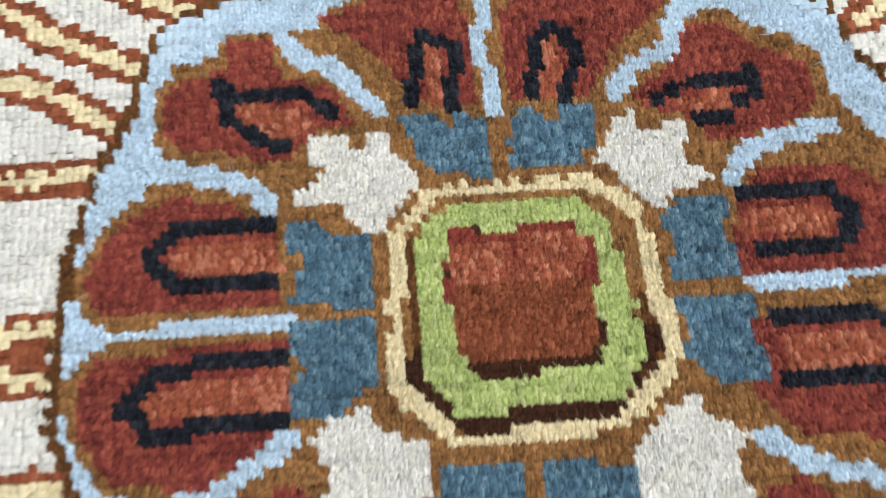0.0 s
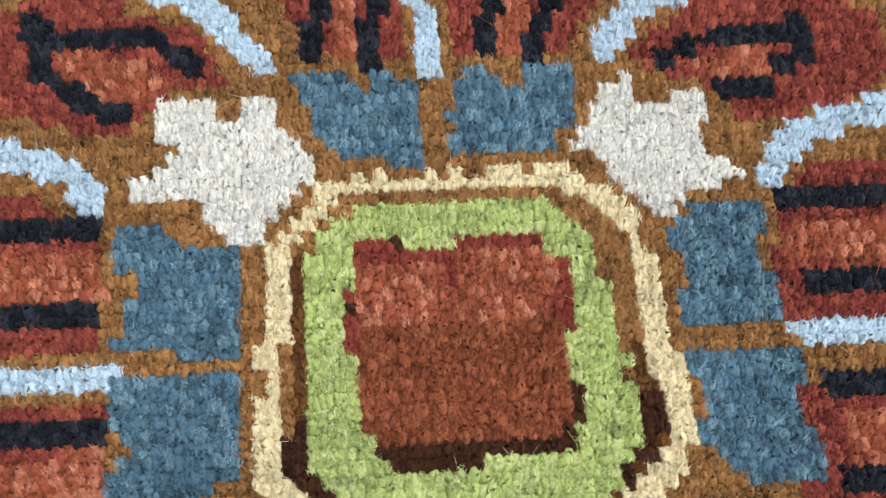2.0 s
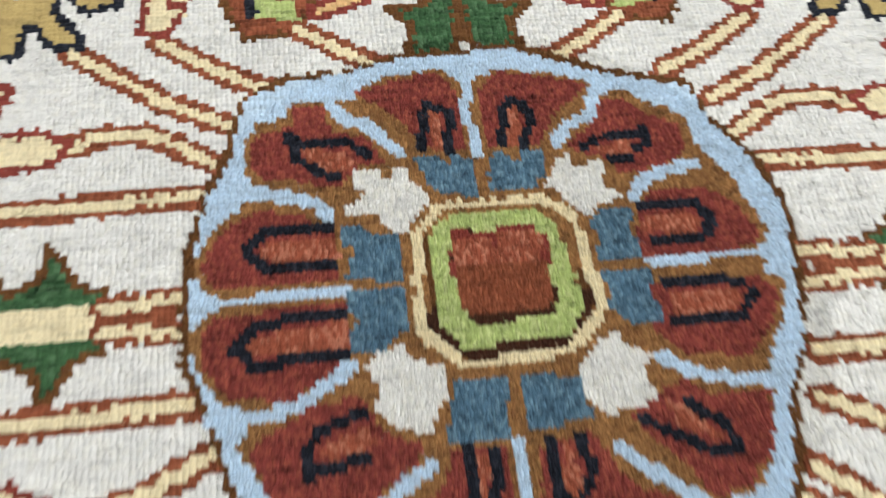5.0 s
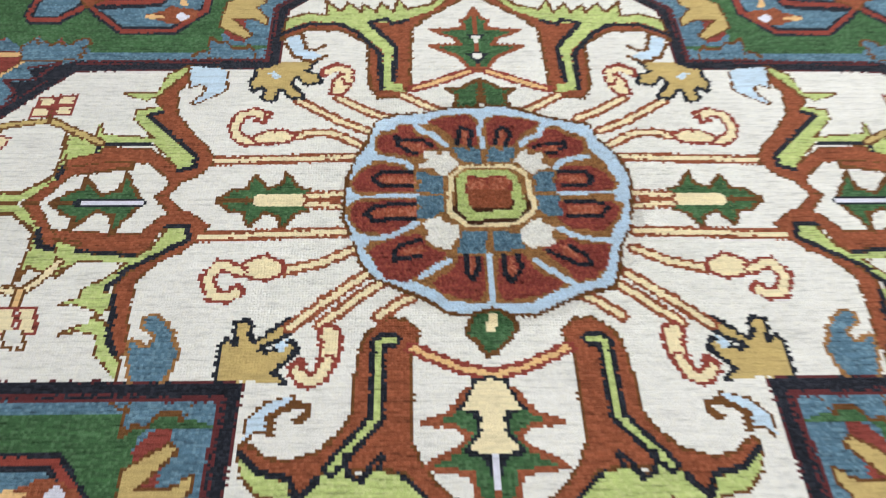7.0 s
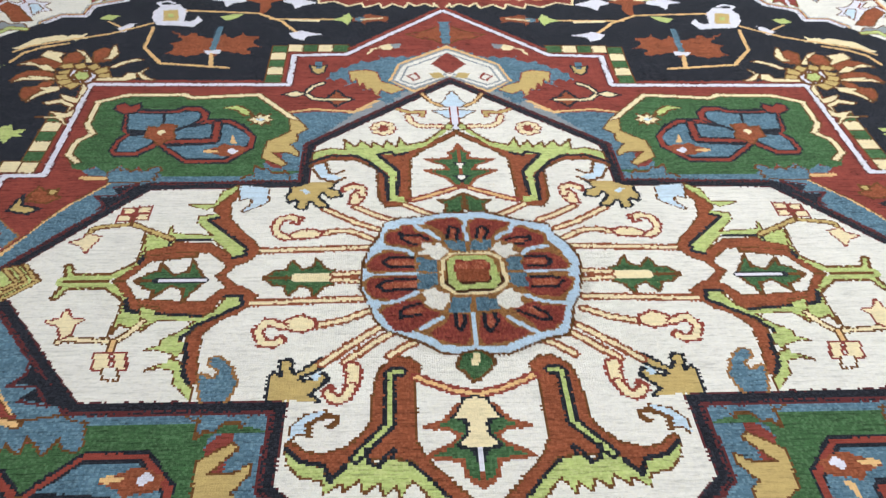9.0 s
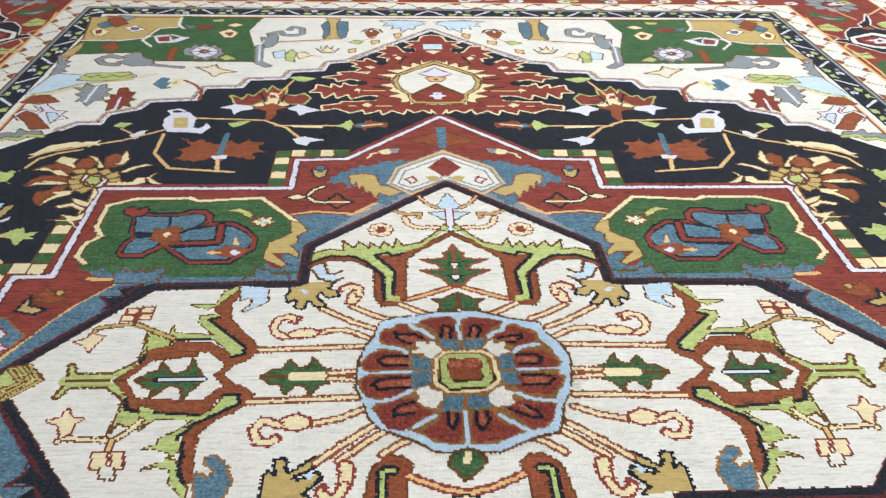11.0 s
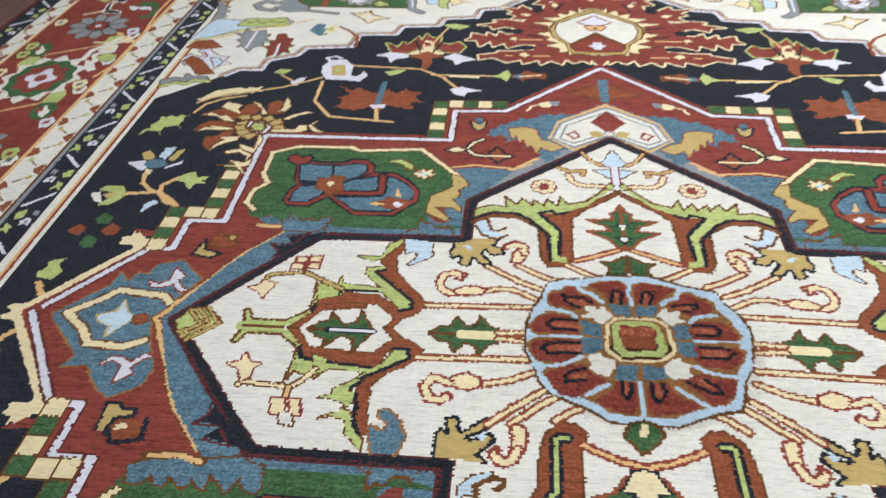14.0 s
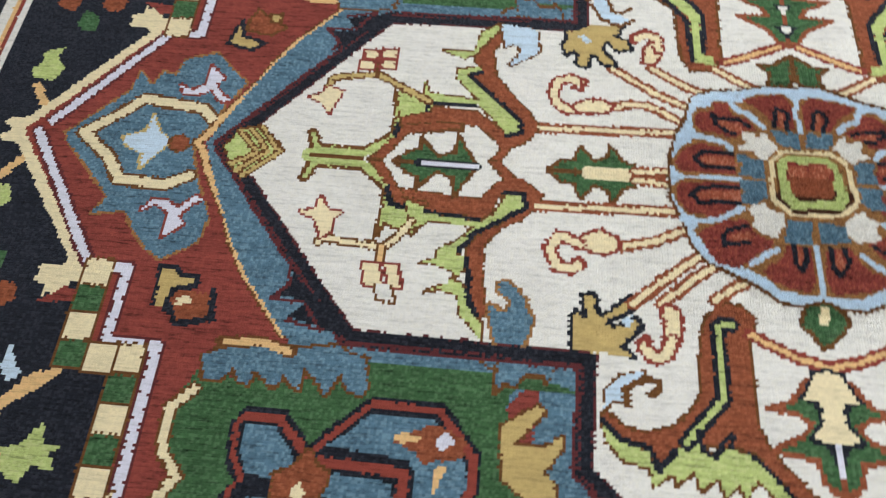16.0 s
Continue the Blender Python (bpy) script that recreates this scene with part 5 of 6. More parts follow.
# motifs of the medallion and its rosette
motif("arm_top", "tv", [
    fill("B", [(85, 91), (84, 101), (69, 108), (50, 107), (19, 115), (0, 130), (0, 126), (23, 106), (28, 99), (29, 62), (32, 55), (42, 54), (46, 62), (47, 89), (58, 98), (74, 99), (82, 93)]),
    ring("K", [(85, 91), (84, 101), (69, 108), (50, 107), (19, 115), (0, 130), (0, 126), (23, 106), (28, 99), (29, 62), (32, 55), (42, 54), (46, 62), (47, 89), (58, 98), (74, 99), (82, 93)], 1.5),
    fill("L", [(85, 98), (84, 107), (74, 111), (66, 109), (67, 120), (60, 112), (57, 119), (51, 112), (50, 118), (44, 112), (42, 119), (36, 112), (34, 122), (30, 114), (19, 118), (6, 134), (4, 131), (19, 113), (30, 107), (39, 104), (47, 104), (39, 92), (36, 88), (37, 64), (32, 62), (32, 58), (40, 59), (41, 85), (52, 99), (60, 104), (74, 105)]),
    line("K", [(85, 98), (84, 107), (74, 111), (66, 109), (67, 120), (60, 112), (57, 119), (51, 112), (50, 118), (44, 112), (42, 119), (36, 112), (34, 122), (30, 114), (19, 118), (6, 134)], 1.5),
    line("N", [(30, 106), (37, 103), (39, 107), (47, 104), (39, 93), (35, 87), (36, 65)], 2.5),
    line("N", [(85, 96), (74, 103), (60, 103), (52, 97), (42, 83), (41, 60)], 2.5),
])
motif("tree_motif", "tv", [
    fill("G", [(0, 115), (3, 108), (6, 106), (5, 100), (20, 99), (9, 93), (7, 89), (20, 88), (8, 80), (4, 73), (0, 72), (0, 71)]),
    ring("B", [(0, 115), (3, 108), (6, 106), (5, 100), (20, 99), (9, 93), (7, 89), (20, 88), (8, 80), (4, 73), (0, 72), (0, 71)], 2),
    fill("N", [(0, 108), (0, 106), (0, 96), (5, 96), (0, 91), (0, 84), (5, 83), (0, 76), (0, 70), (0, 71)]),
    fill("I", [(0, 107), (0, 106), (0, 95), (3, 95), (0, 90), (0, 83), (3, 82), (0, 78)]),
    fill("Y", [(0, 76), (0, 75), (0, 71)]),
])
motif("forked_stem", "tv", [
    line("P", [(4, 71), (16, 65), (28, 60)], 4.8),
    line("O", [(4, 71), (16, 65), (28, 60)], 1.9),
])
motif("top_leaf", "tv", [
    ring("K", [(0, 66), (4, 63), (9, 60), (14, 60), (10, 56), (10, 51), (12, 47), (2, 46)], 2.2),
    fill("G", [(0, 66), (4, 63), (9, 60), (14, 60), (10, 56), (10, 51), (12, 47), (2, 46)]),
    ring("K", [(0, 66), (4, 63), (9, 60), (14, 60), (10, 56), (10, 51), (12, 47), (2, 46)], 1.5),
])
FLEUR = [(-1, 177), (3, 173), (5, 166), (8, 162), (11, 160), (4, 158), (-1, 157)]
LEAFLET = [(-1, 152), (4, 154), (13, 153), (8, 149), (5, 145), (-1, 143)]
motif("crown_flower", "v", [
    line("K", FLEUR, 2.0), line("K", LEAFLET, 2.0),
    line("P", [(2, 157), (2, 138)], 2.0),
    fill("A", FLEUR), fill("A", LEAFLET),
    line("P", [(2, 157), (2, 138)], 1.5),
    line("W", [(-1, 158), (-1, 133)], 2.2),
    line("N", [(2, 138), (2, 131)], 1.5),
    line("K", [(19, 174), (14, 164), (8, 159)], 3.6), line("O", [(19, 174), (14, 164), (8, 159)], 1.8),
])
motif("wheel_flower", "q", [item for a in range(8) for item in (
    disc("R", 44 + 5.4 * math.cos(a * math.pi / 4), 132.5 + 5.6 * math.sin(a * math.pi / 4), 3.1),)]
    + [disc("Y", 44 + 5.4 * math.cos(a * math.pi / 4), 132.5 + 5.6 * math.sin(a * math.pi / 4), 2.1) for a in range(8)]
    + [disc("C", 44, 132.5, 2.6),
])
motif("yellow_vine", "v", [
    line("P", [(35, 155), (28, 151), (19, 152), (20, 147)], 4.4), line("T", [(35, 155), (28, 151), (19, 152), (20, 147)], 2.4),
    line("P", [(29, 147), (27, 140), (22, 135), (7, 135)], 5), line("Y", [(29, 147), (27, 140), (22, 135), (7, 135)], 2.8),
    fill("K", [(7, 136), (3, 140), (1, 136), (3, 130), (7, 131)]), fill("L", [(6, 136), (3, 138), (2, 135), (3, 131), (6, 132)]),
])
motif("ray", "t", [
    line("B", [(104, 19), (46, 21)], 5),
    line("Y", [(104, 19), (46, 21)], 2.1),
])
motif("ray", "t", [
    line("B", [(74, 32), (68, 34), (60, 34), (53, 30), (45, 25)], 5),
    line("Y", [(74, 32), (68, 34), (60, 34), (53, 30), (45, 25)], 2.1),
])
motif("ray", "t", [
    line("B", [(75, 53), (58, 41), (46, 35)], 5),
    line("Y", [(75, 53), (58, 41), (46, 35)], 2.1),
])
motif("ray", "t", [
    line("B", [(58, 54), (46, 46), (38, 42)], 5),
    line("Y", [(58, 54), (46, 46), (38, 42)], 2.1),
])
motif("ray", "t", [
    line("B", [(32, 56), (22, 49), (16, 46)], 5),
    line("Y", [(32, 56), (22, 49), (16, 46)], 2.1),
])
motif("teardrop", "t", [
    fill("Y", [(96, 28), (91, 32), (86, 35), (79, 36), (74, 33), (76, 29), (79, 28)]),
    ring("P", [(96, 28), (91, 32), (86, 35), (79, 36), (74, 33), (76, 29), (79, 28)], 1.5),
    line("P", [(92, 29), (97, 32), (99, 38), (97, 44), (92, 46), (87, 44)], 5.6),
    line("Y", [(92, 29), (97, 32), (99, 38), (97, 44), (92, 46), (88, 44)], 3),
    line("P", [(87, 44), (87, 40), (91, 41)], 2),
])
motif("teardrop", "t", [
    fill("Y", [(62, 57), (61, 65), (58, 70), (53, 67), (54, 60), (57, 56)]),
    ring("P", [(62, 57), (61, 65), (58, 70), (53, 67), (54, 60), (57, 56)], 1.5),
    line("P", [(55, 65), (55, 71), (60, 74), (65, 70)], 5.6),
    line("Y", [(55, 65), (55, 71), (60, 73), (64, 70)], 3),
])
HAND = [(90, 75), (90, 63), (89, 61), (85, 64), (86, 54), (83, 54), (81, 63), (70, 54), (70, 58), (80, 64), (75, 66), (68, 62), (67, 65), (74, 72), (70, 76)]
motif("hand_flower", "b", [line("N", HAND, 3.4), fill("T", HAND), fill("A", [(70, 60), (73, 63), (71, 65), (69, 62)])])
motif("blue_scroll", "b", [
    ring("K", [(79, 95), (79, 89), (74, 83), (66, 81), (65, 83), (70, 86), (73, 92), (77, 92)], 1.6),
    fill("A", [(79, 95), (79, 89), (74, 83), (66, 81), (65, 83), (70, 86), (73, 92), (77, 92)]),
    line("K", [(72, 93), (72, 88), (66, 83), (61, 84), (61, 87), (64, 89)], 2.6),
])
motif("antler", "h", [
    fill("B", [(171, 0), (158, 20), (146, 24), (135, 24), (135, 17), (139, 17), (157, 13), (165, 0)]),
    ring("K", [(171, 0), (158, 20), (146, 24), (135, 24), (135, 17), (139, 17), (157, 13), (165, 0)], 1.4),
    fill("I", [(165, 0), (157, 13), (139, 16), (128, 14), (122, 6), (123, 0)]),
    fill("L", [(199, 0), (196, 4), (198, 12), (194, 13), (191, 6), (174, 5), (170, 8), (164, 13), (163, 20), (164, 36), (161, 29), (150, 33), (147, 28), (146, 23), (160, 20), (162, 13), (169, 3), (174, 0)]),
    line("K", [(195, 4), (197, 12), (194, 12), (191, 5), (174, 5), (170, 8), (164, 13), (163, 20), (164, 36), (161, 29), (150, 33), (147, 28)], 1.5),
    line("N", [(146, 22), (160, 20), (162, 13)], 2.5),
    line("K", [(194, 0), (174, 0)], 1.6),
], (0, -2))
FAR_ARM = [(119, 1), (116, 8), (110, 11), (105, 17), (105, 21), (108, 26), (115, 34), (123, 45), (125, 58), (121, 65), (123, 70), (125, 69), (128, 61), (133, 53), (129, 48), (133, 44),
           (123, 33), (112, 23), (110, 17), (117, 15), (130, 25), (147, 26), (160, 22), (160, 16), (144, 19), (128, 18), (120, 10), (119, 7), (123, 1)]
FAR_LIME = [(117, 15), (112, 16), (113, 22), (136, 45), (129, 46), (130, 49), (139, 47), (139, 42), (129, 31), (150, 33), (152, 39), (152, 32), (163, 35), (162, 26), (161, 20), (149, 24), (150, 29), (129, 29)]
FAR_BARB = [(137, 53), (146, 57), (133, 57), (130, 69), (123, 74), (123, 70), (131, 59), (131, 57)]
motif("arm_side", "t", [ring("K", FAR_ARM, 1.5), fill("B", FAR_ARM), ring("K", FAR_LIME, 1.5), fill("L", FAR_LIME), ring("K", FAR_BARB, 1.6), fill("L", FAR_BARB),
                        line("N", [(117, 14), (111, 16), (112, 22), (134, 44), (129, 46)], 2.2), line("N", [(150, 24), (150, 28), (130, 28)], 1.8)])
NEAR_ARM = [(123, 1), (119, 1), (113, -6), (109, -7), (102, -13), (104, -18), (109, -24), (117, -29), (123, -36), (123, -47), (122, -56), (121, -64), (123, -67), (126, -63), (128, -56), (128, -47),
            (130, -42), (128, -36), (117, -25), (109, -18), (109, -13), (115, -12), (119, -15), (121, -22), (124, -25), (142, -24), (147, -19), (155, -18), (156, -15), (142, -16), (126, -17), (121, -11), (117, -7)]
NEAR_LIME = [(110, -14), (109, -19), (118, -27), (127, -32), (131, -38), (132, -40), (134, -41), (129, -43), (129, -47), (134, -52), (130, -53), (128, -59), (126, -64), (122, -68), (122, -74), (126, -69),
             (130, -65), (131, -58), (138, -56), (144, -58), (139, -55), (135, -54), (133, -49), (141, -46), (146, -46), (140, -44), (140, -40), (133, -36), (127, -29), (144, -28), (151, -32), (154, -20),
             (147, -22), (146, -25), (125, -27), (120, -23), (116, -14)]
motif("arm_side", "t", [ring("K", NEAR_ARM, 1.5), fill("B", NEAR_ARM), ring("K", NEAR_LIME, 1.5), fill("L", NEAR_LIME),
                        line("N", [(116, -13), (109, -13), (108, -19), (118, -26), (127, -32), (132, -40)], 2.2), line("N", [(129, -43), (128, -50), (127, -60), (124, -65)], 2.2),
                        line("N", [(146, -24), (126, -26)], 1.8)])
motif("arrow_leaf", "h", [
    fill("G", [(161, 0), (156, 5), (151, 7), (151, 13), (144, 4), (137, 6), (136, 15), (128, 0)]),
    ring("K", [(161, 0), (156, 5), (151, 7), (151, 13), (144, 4), (137, 6), (136, 15), (128, 0)], 1.5),
    line("N", [(151, 0), (128, 0)], 3.6),
    line("W", [(149, 0), (128, 0)], 2),
], (0, -2))
motif("arrow_leaf", "h", [
    fill("G", [(101, 0), (95, 5), (90, 6), (88, 13), (82, 6), (77, 8), (76, 14), (71, 7), (67, 5), (67, 2)]),
    ring("K", [(101, 0), (95, 5), (90, 6), (88, 13), (82, 6), (77, 8), (76, 14), (71, 7), (67, 5), (67, 2)], 1.5),
    line("Y", [(84, 0), (68, 0)], 6),
    line("B", [(67, 2), (51, 3)], 4.4),
    line("Y", [(67, 2), (51, 3)], 2),
], (0, -1))
motif("tip_diamond", "t", [
    ring("K", [(230, -1), (225, 8), (216, 10), (206, -1), (219, -14), (225, -10)], 2),
    fill("L", [(230, -1), (225, 8), (216, 10), (206, -1), (219, -14), (225, -10)]),
] + [item for chevron in ([(225, 7), (216, -3), (226, -9)], [(221, 9), (212, -2), (223, -12)], [(217, 10), (207, -2), (220, -14)])
     for item in (line("K", chevron, 3.0), line("T", chevron, 1.5))])
motif("bud_branch", "t", [
    line("K", [(193, 32), (192, 37), (188, 39), (172, 41), (163, 36), (150, 29)], 4),
    line("T", [(193, 32), (192, 37), (188, 39), (172, 41), (163, 36), (150, 29)], 2),
    line("K", [(173, 41), (173, 46)], 2.2),
    ring("R", [(200, 27), (195, 29), (193, 33), (186, 31), (188, 26), (190, 19), (194, 24)], 1.8),
    fill("Y", [(200, 27), (195, 29), (193, 33), (186, 31), (188, 26), (190, 19), (194, 24)]),
] + [item for u, v in ((177, 52), (169, 53), (178, 46), (169, 47)) for item in (rect("R", u - 4, v - 3.4, u + 4, v + 3.4), rect("Y", u - 2.8, v - 2.2, u + 2.8, v + 2.2))]
  + [rect("R", 171, 47, 175, 51)])
BUD = [(195, 28), (189, 27), (187, 21), (183, 27), (178, 27), (181, 31), (181, 36), (185, 39), (188, 31)]
motif("bud_branch", "b", [
    line("K", [(185, 41), (184, 39), (161, 41), (156, 37), (151, 29)], 4),
    line("Y", [(185, 41), (184, 39), (161, 41), (156, 37), (151, 29)], 1.9),
    line("K", [(161, 41), (161, 49)], 4), line("O", [(161, 41), (161, 49)], 1.9),
    ring("R", BUD, 1.8), fill("Y", BUD),
    ring("R", [(167, 48), (161, 48), (159, 57), (165, 57)], 2.4), fill("Y", [(167, 48), (161, 48), (159, 57), (165, 57)]),
    ring("R", [(159, 48), (154, 48), (152, 57), (156, 57)], 2.4), fill("Y", [(159, 48), (154, 48), (152, 57), (156, 57)]),
    ring("K", [(161, 57), (156, 57), (154, 63), (160, 62)], 2), fill("I", [(161, 56), (156, 56), (154, 63), (160, 62)]),
])
CURL = [(122, 74), (110, 73), (106, 70), (105, 60), (109, 56), (115, 52), (118, 51), (115, 55), (113, 60), (116, 63), (120, 61)]
motif("light_scroll", "t", [line("K", CURL[1:] + CURL[:1], 1.8), fill("A", CURL)])
LEG = [(39, 61), (38, 58), (32, 53), (26, 54), (22, 58), (25, 65), (25, 96), (22, 104), (15, 112), (5, 123), (-2, 131), (-2, 138), (10, 124), (20, 113), (26, 105), (34, 104), (39, 104), (50, 105),
       (57, 113), (59, 108), (69, 104), (75, 97), (74, 96), (68, 101), (61, 102), (53, 100), (46, 94), (42, 87), (42, 77), (40, 63)]
LEG_LIME = [(75, 100), (69, 105), (61, 108), (57, 114), (50, 106), (44, 100), (43, 106), (39, 108), (35, 105), (28, 106), (20, 114), (13, 123), (2, 136), (4, 140), (14, 131), (19, 123), (24, 116), (27, 114),
            (31, 121), (32, 116), (37, 120), (39, 114), (44, 119), (46, 113), (52, 118), (53, 114), (59, 119), (60, 113), (68, 112), (73, 107)]
LEG_VEIN = [(30, 61), (34, 61), (35, 63), (35, 88), (38, 92), (44, 99), (48, 104)]
LEG_ITEMS = [
    ring("K", LEG, 2.2), fill("B", LEG), ring("K", LEG_LIME, 2), fill("L", LEG_LIME),
    line("N", LEG_VEIN, 5.4), line("L", LEG_VEIN, 2.0),
    line("N", [(44, 100), (43, 106), (39, 108), (36, 102), (33, 100), (34, 104)], 1.8),
    line("N", [(75, 99), (69, 105), (60, 107), (57, 114), (52, 107)], 2.2),
    line("N", [(28, 106), (20, 114), (11, 125)], 1.6),
]
motif("arm_bottom", "bl", LEG_ITEMS, (-5, 0))
motif("arm_bottom", "br", LEG_ITEMS, (-2, 0))
motif("forked_stem", "bv", [
    line("P", [(0, 74), (11, 71), (25, 64)], 4.8),
    line("O", [(0, 74), (11, 71), (25, 64)], 1.9),
], (-4, 0))
motif("ray", "b", [
    line("B", [(104, 18), (51, 16)], 5),
    line("Y", [(104, 18), (51, 16)], 2.1),
])
motif("ray", "b", [
    line("B", [(73, 33), (61, 30), (49, 24)], 5),
    line("Y", [(73, 33), (61, 30), (49, 24)], 2.1),
])
motif("ray", "b", [
    line("B", [(69, 56), (57, 45), (45, 35)], 5),
    line("Y", [(69, 56), (57, 45), (45, 35)], 2.1),
])
motif("ray", "b", [
    line("B", [(59, 55), (47, 44), (39, 38)], 5),
    line("Y", [(59, 55), (47, 44), (39, 38)], 2.1),
])
motif("ray", "b", [
    line("B", [(40, 52), (34, 47), (27, 43)], 5),
    line("Y", [(40, 52), (34, 47), (27, 43)], 2.1),
])
motif("teardrop", "b", [
    fill("Y", [(90, 33), (87, 29), (80, 26), (74, 29), (73, 34), (79, 37), (85, 36)]),
    ring("P", [(90, 33), (87, 29), (80, 26), (74, 29), (73, 34), (79, 37), (85, 36)], 1.5),
    line("P", [(88, 33), (95, 30), (99, 36), (96, 43), (91, 44), (88, 41)], 5.6),
    line("Y", [(88, 33), (95, 30), (99, 36), (96, 43), (91, 44), (88, 42)], 3),
])
motif("teardrop", "b", [
    fill("Y", [(60, 58), (58, 55), (53, 56), (52, 63), (54, 70), (59, 69), (58, 63)]),
    ring("P", [(60, 58), (58, 55), (53, 56), (52, 63), (54, 70), (59, 69), (58, 63)], 1.5),
    line("P", [(56, 69), (58, 74), (62, 76), (66, 72), (65, 70)], 5.6),
    line("Y", [(56, 69), (58, 74), (62, 76), (66, 72)], 3),
])
FAR_HAND = [(94, 72), (89, 73), (83, 77), (70, 77), (72, 73), (75, 71), (68, 68), (67, 64), (72, 63), (76, 68), (78, 67), (79, 62), (73, 55), (78, 55), (81, 60), (84, 60), (85, 53), (89, 54), (88, 60),
            (91, 62), (94, 59), (95, 64), (93, 68)]
motif("hand_flower", "t", [line("N", FAR_HAND[3:] + FAR_HAND[:1], 3.2), fill("T", FAR_HAND), fill("A", [(89, 70), (86, 71), (83, 67), (86, 66)])])
motif("blue_scroll", "t", [
    fill("A", [(83, 93), (76, 95), (74, 86), (67, 81), (72, 78), (79, 81)]),
    line("K", [(76, 95), (74, 86), (70, 85), (66, 88)], 2),
    line("K", [(83, 89), (79, 81), (71, 77), (65, 81)], 2),
])
HOOK = [(117, 75), (119, 66), (120, 61), (118, 61), (116, 63), (113, 63), (112, 60), (113, 57), (116, 56), (117, 52), (114, 51), (110, 54), (107, 58), (106, 62), (104, 65), (105, 70), (107, 75)]
motif("steel_scroll", "b", [line("Z", HOOK, 2.6), fill("S", HOOK)])
motif("tree_motif", "bv", [
    fill("G", [(0, 76), (7, 79), (13, 87), (21, 90), (12, 91), (7, 94), (11, 99), (21, 104), (7, 106), (6, 113), (0, 118)]),
    ring("B", [(0, 76), (7, 79), (13, 87), (21, 90), (12, 91), (7, 94), (11, 99), (21, 104), (7, 106), (6, 113), (0, 118)], 2),
    fill("N", [(0, 74), (6, 75), (6, 78), (11, 86), (6, 87), (5, 92), (9, 100), (4, 101), (0, 110), (0, 112)]),
    fill("Y", [(0, 75), (4, 76), (5, 78), (9, 86), (4, 86), (3, 93), (8, 99), (0, 100)]),
    fill("G", [(0, 101), (0, 109), (0, 111)]),
    line("W", [(0, 101), (0, 110)], 1.2),
], (-5, 0))
motif("rosette_rim", "c", [
    ring("K", [(0, 49), (-12, 49), (-24, 45), (-35, 45), (-43, 40), (-46, 30), (-50, 21), (-53, 11), (-54, 0), (-54, -9), (-50, -20), (-47, -30), (-43, -36), (-34, -41), (-24, -46), (-17, -51), (-7, -52), (-3, -51), (0, -52), (12, -52), (22, -47), (31, -43), (40, -41), (43, -33), (45, -23), (49, -15), (52, -4), (54, 11), (51, 21), (44, 31), (42, 39), (26, 43), (17, 47), (9, 50), (3, 49)], 1.0),
    fill("K", [(0, 49), (-12, 49), (-24, 45), (-35, 45), (-43, 40), (-46, 30), (-50, 21), (-53, 11), (-54, 0), (-54, -9), (-50, -20), (-47, -30), (-43, -36), (-34, -41), (-24, -46), (-17, -51), (-7, -52), (-3, -51), (0, -52), (12, -52), (22, -47), (31, -43), (40, -41), (43, -33), (45, -23), (49, -15), (52, -4), (54, 11), (51, 21), (44, 31), (42, 39), (26, 43), (17, 47), (9, 50), (3, 49)]),
    fill("A", [(0, 48), (-12, 48), (-24, 45), (-34, 44), (-43, 40), (-45, 29), (-49, 21), (-52, 11), (-53, 0), (-53, -9), (-49, -20), (-46, -30), (-42, -36), (-33, -40), (-23, -45), (-17, -50), (-6, -52), (-3, -50), (0, -51), (12, -51), (22, -46), (30, -42), (39, -40), (42, -33), (44, -23), (49, -15), (51, -4), (53, 11), (50, 21), (44, 30), (42, 38), (26, 42), (16, 46), (8, 49), (3, 49)]),
    fill("Z", [(0, 42), (-11, 43), (-22, 39), (-31, 39), (-38, 35), (-40, 26), (-44, 18), (-47, 10), (-48, -1), (-48, -9), (-45, -18), (-42, -27), (-39, -33), (-30, -37), (-22, -41), (-16, -46), (-6, -47), (-3, -46), (0, -47), (11, -47), (20, -42), (28, -39), (36, -37), (39, -30), (40, -21), (44, -14), (46, -4), (47, 9), (45, 18), (39, 27), (37, 34), (23, 37), (15, 41), (7, 43), (2, 43)]),
])
motif("petal", "c", [
    fill("Z", [(-43, 25), (-43, 31), (-40, 35), (-35, 35), (-34, 39), (-27, 38), (-26, 33), (-20, 32), (-17, 27), (-16, 24), (-24, 24), (-26, 19), (-29, 20), (-42, 23)]),
    fill("C", [(-42, 26), (-42, 31), (-39, 33), (-34, 34), (-34, 38), (-28, 38), (-27, 32), (-21, 31), (-19, 27), (-18, 25), (-23, 25), (-26, 21), (-29, 21), (-41, 24)]),
    fill("Q", [(-33, 29), (-26, 28), (-23, 26), (-24, 24), (-29, 24), (-32, 27)]),
    line("N", [(-27, 23), (-30, 24), (-34, 27), (-35, 32), (-33, 30), (-25, 30), (-21, 27)], 1.9),
])
motif("petal", "c", [
    fill("Z", [(-52, 6), (-51, 10), (-48, 15), (-42, 19), (-34, 18), (-29, 14), (-27, 12), (-27, 2), (-50, 2)]),
    fill("C", [(-51, 6), (-50, 9), (-47, 14), (-41, 17), (-34, 16), (-30, 13), (-28, 12), (-28, 3), (-49, 3)]),
    fill("Q", [(-40, 11), (-28, 11), (-27, 7), (-38, 7), (-41, 9)]),
    line("N", [(-29, 13), (-35, 13), (-40, 13)], 1.9),
    line("N", [(-41, 12), (-43, 10), (-43, 9), (-41, 7)], 2),
    line("N", [(-40, 6), (-29, 6)], 1.9),
])
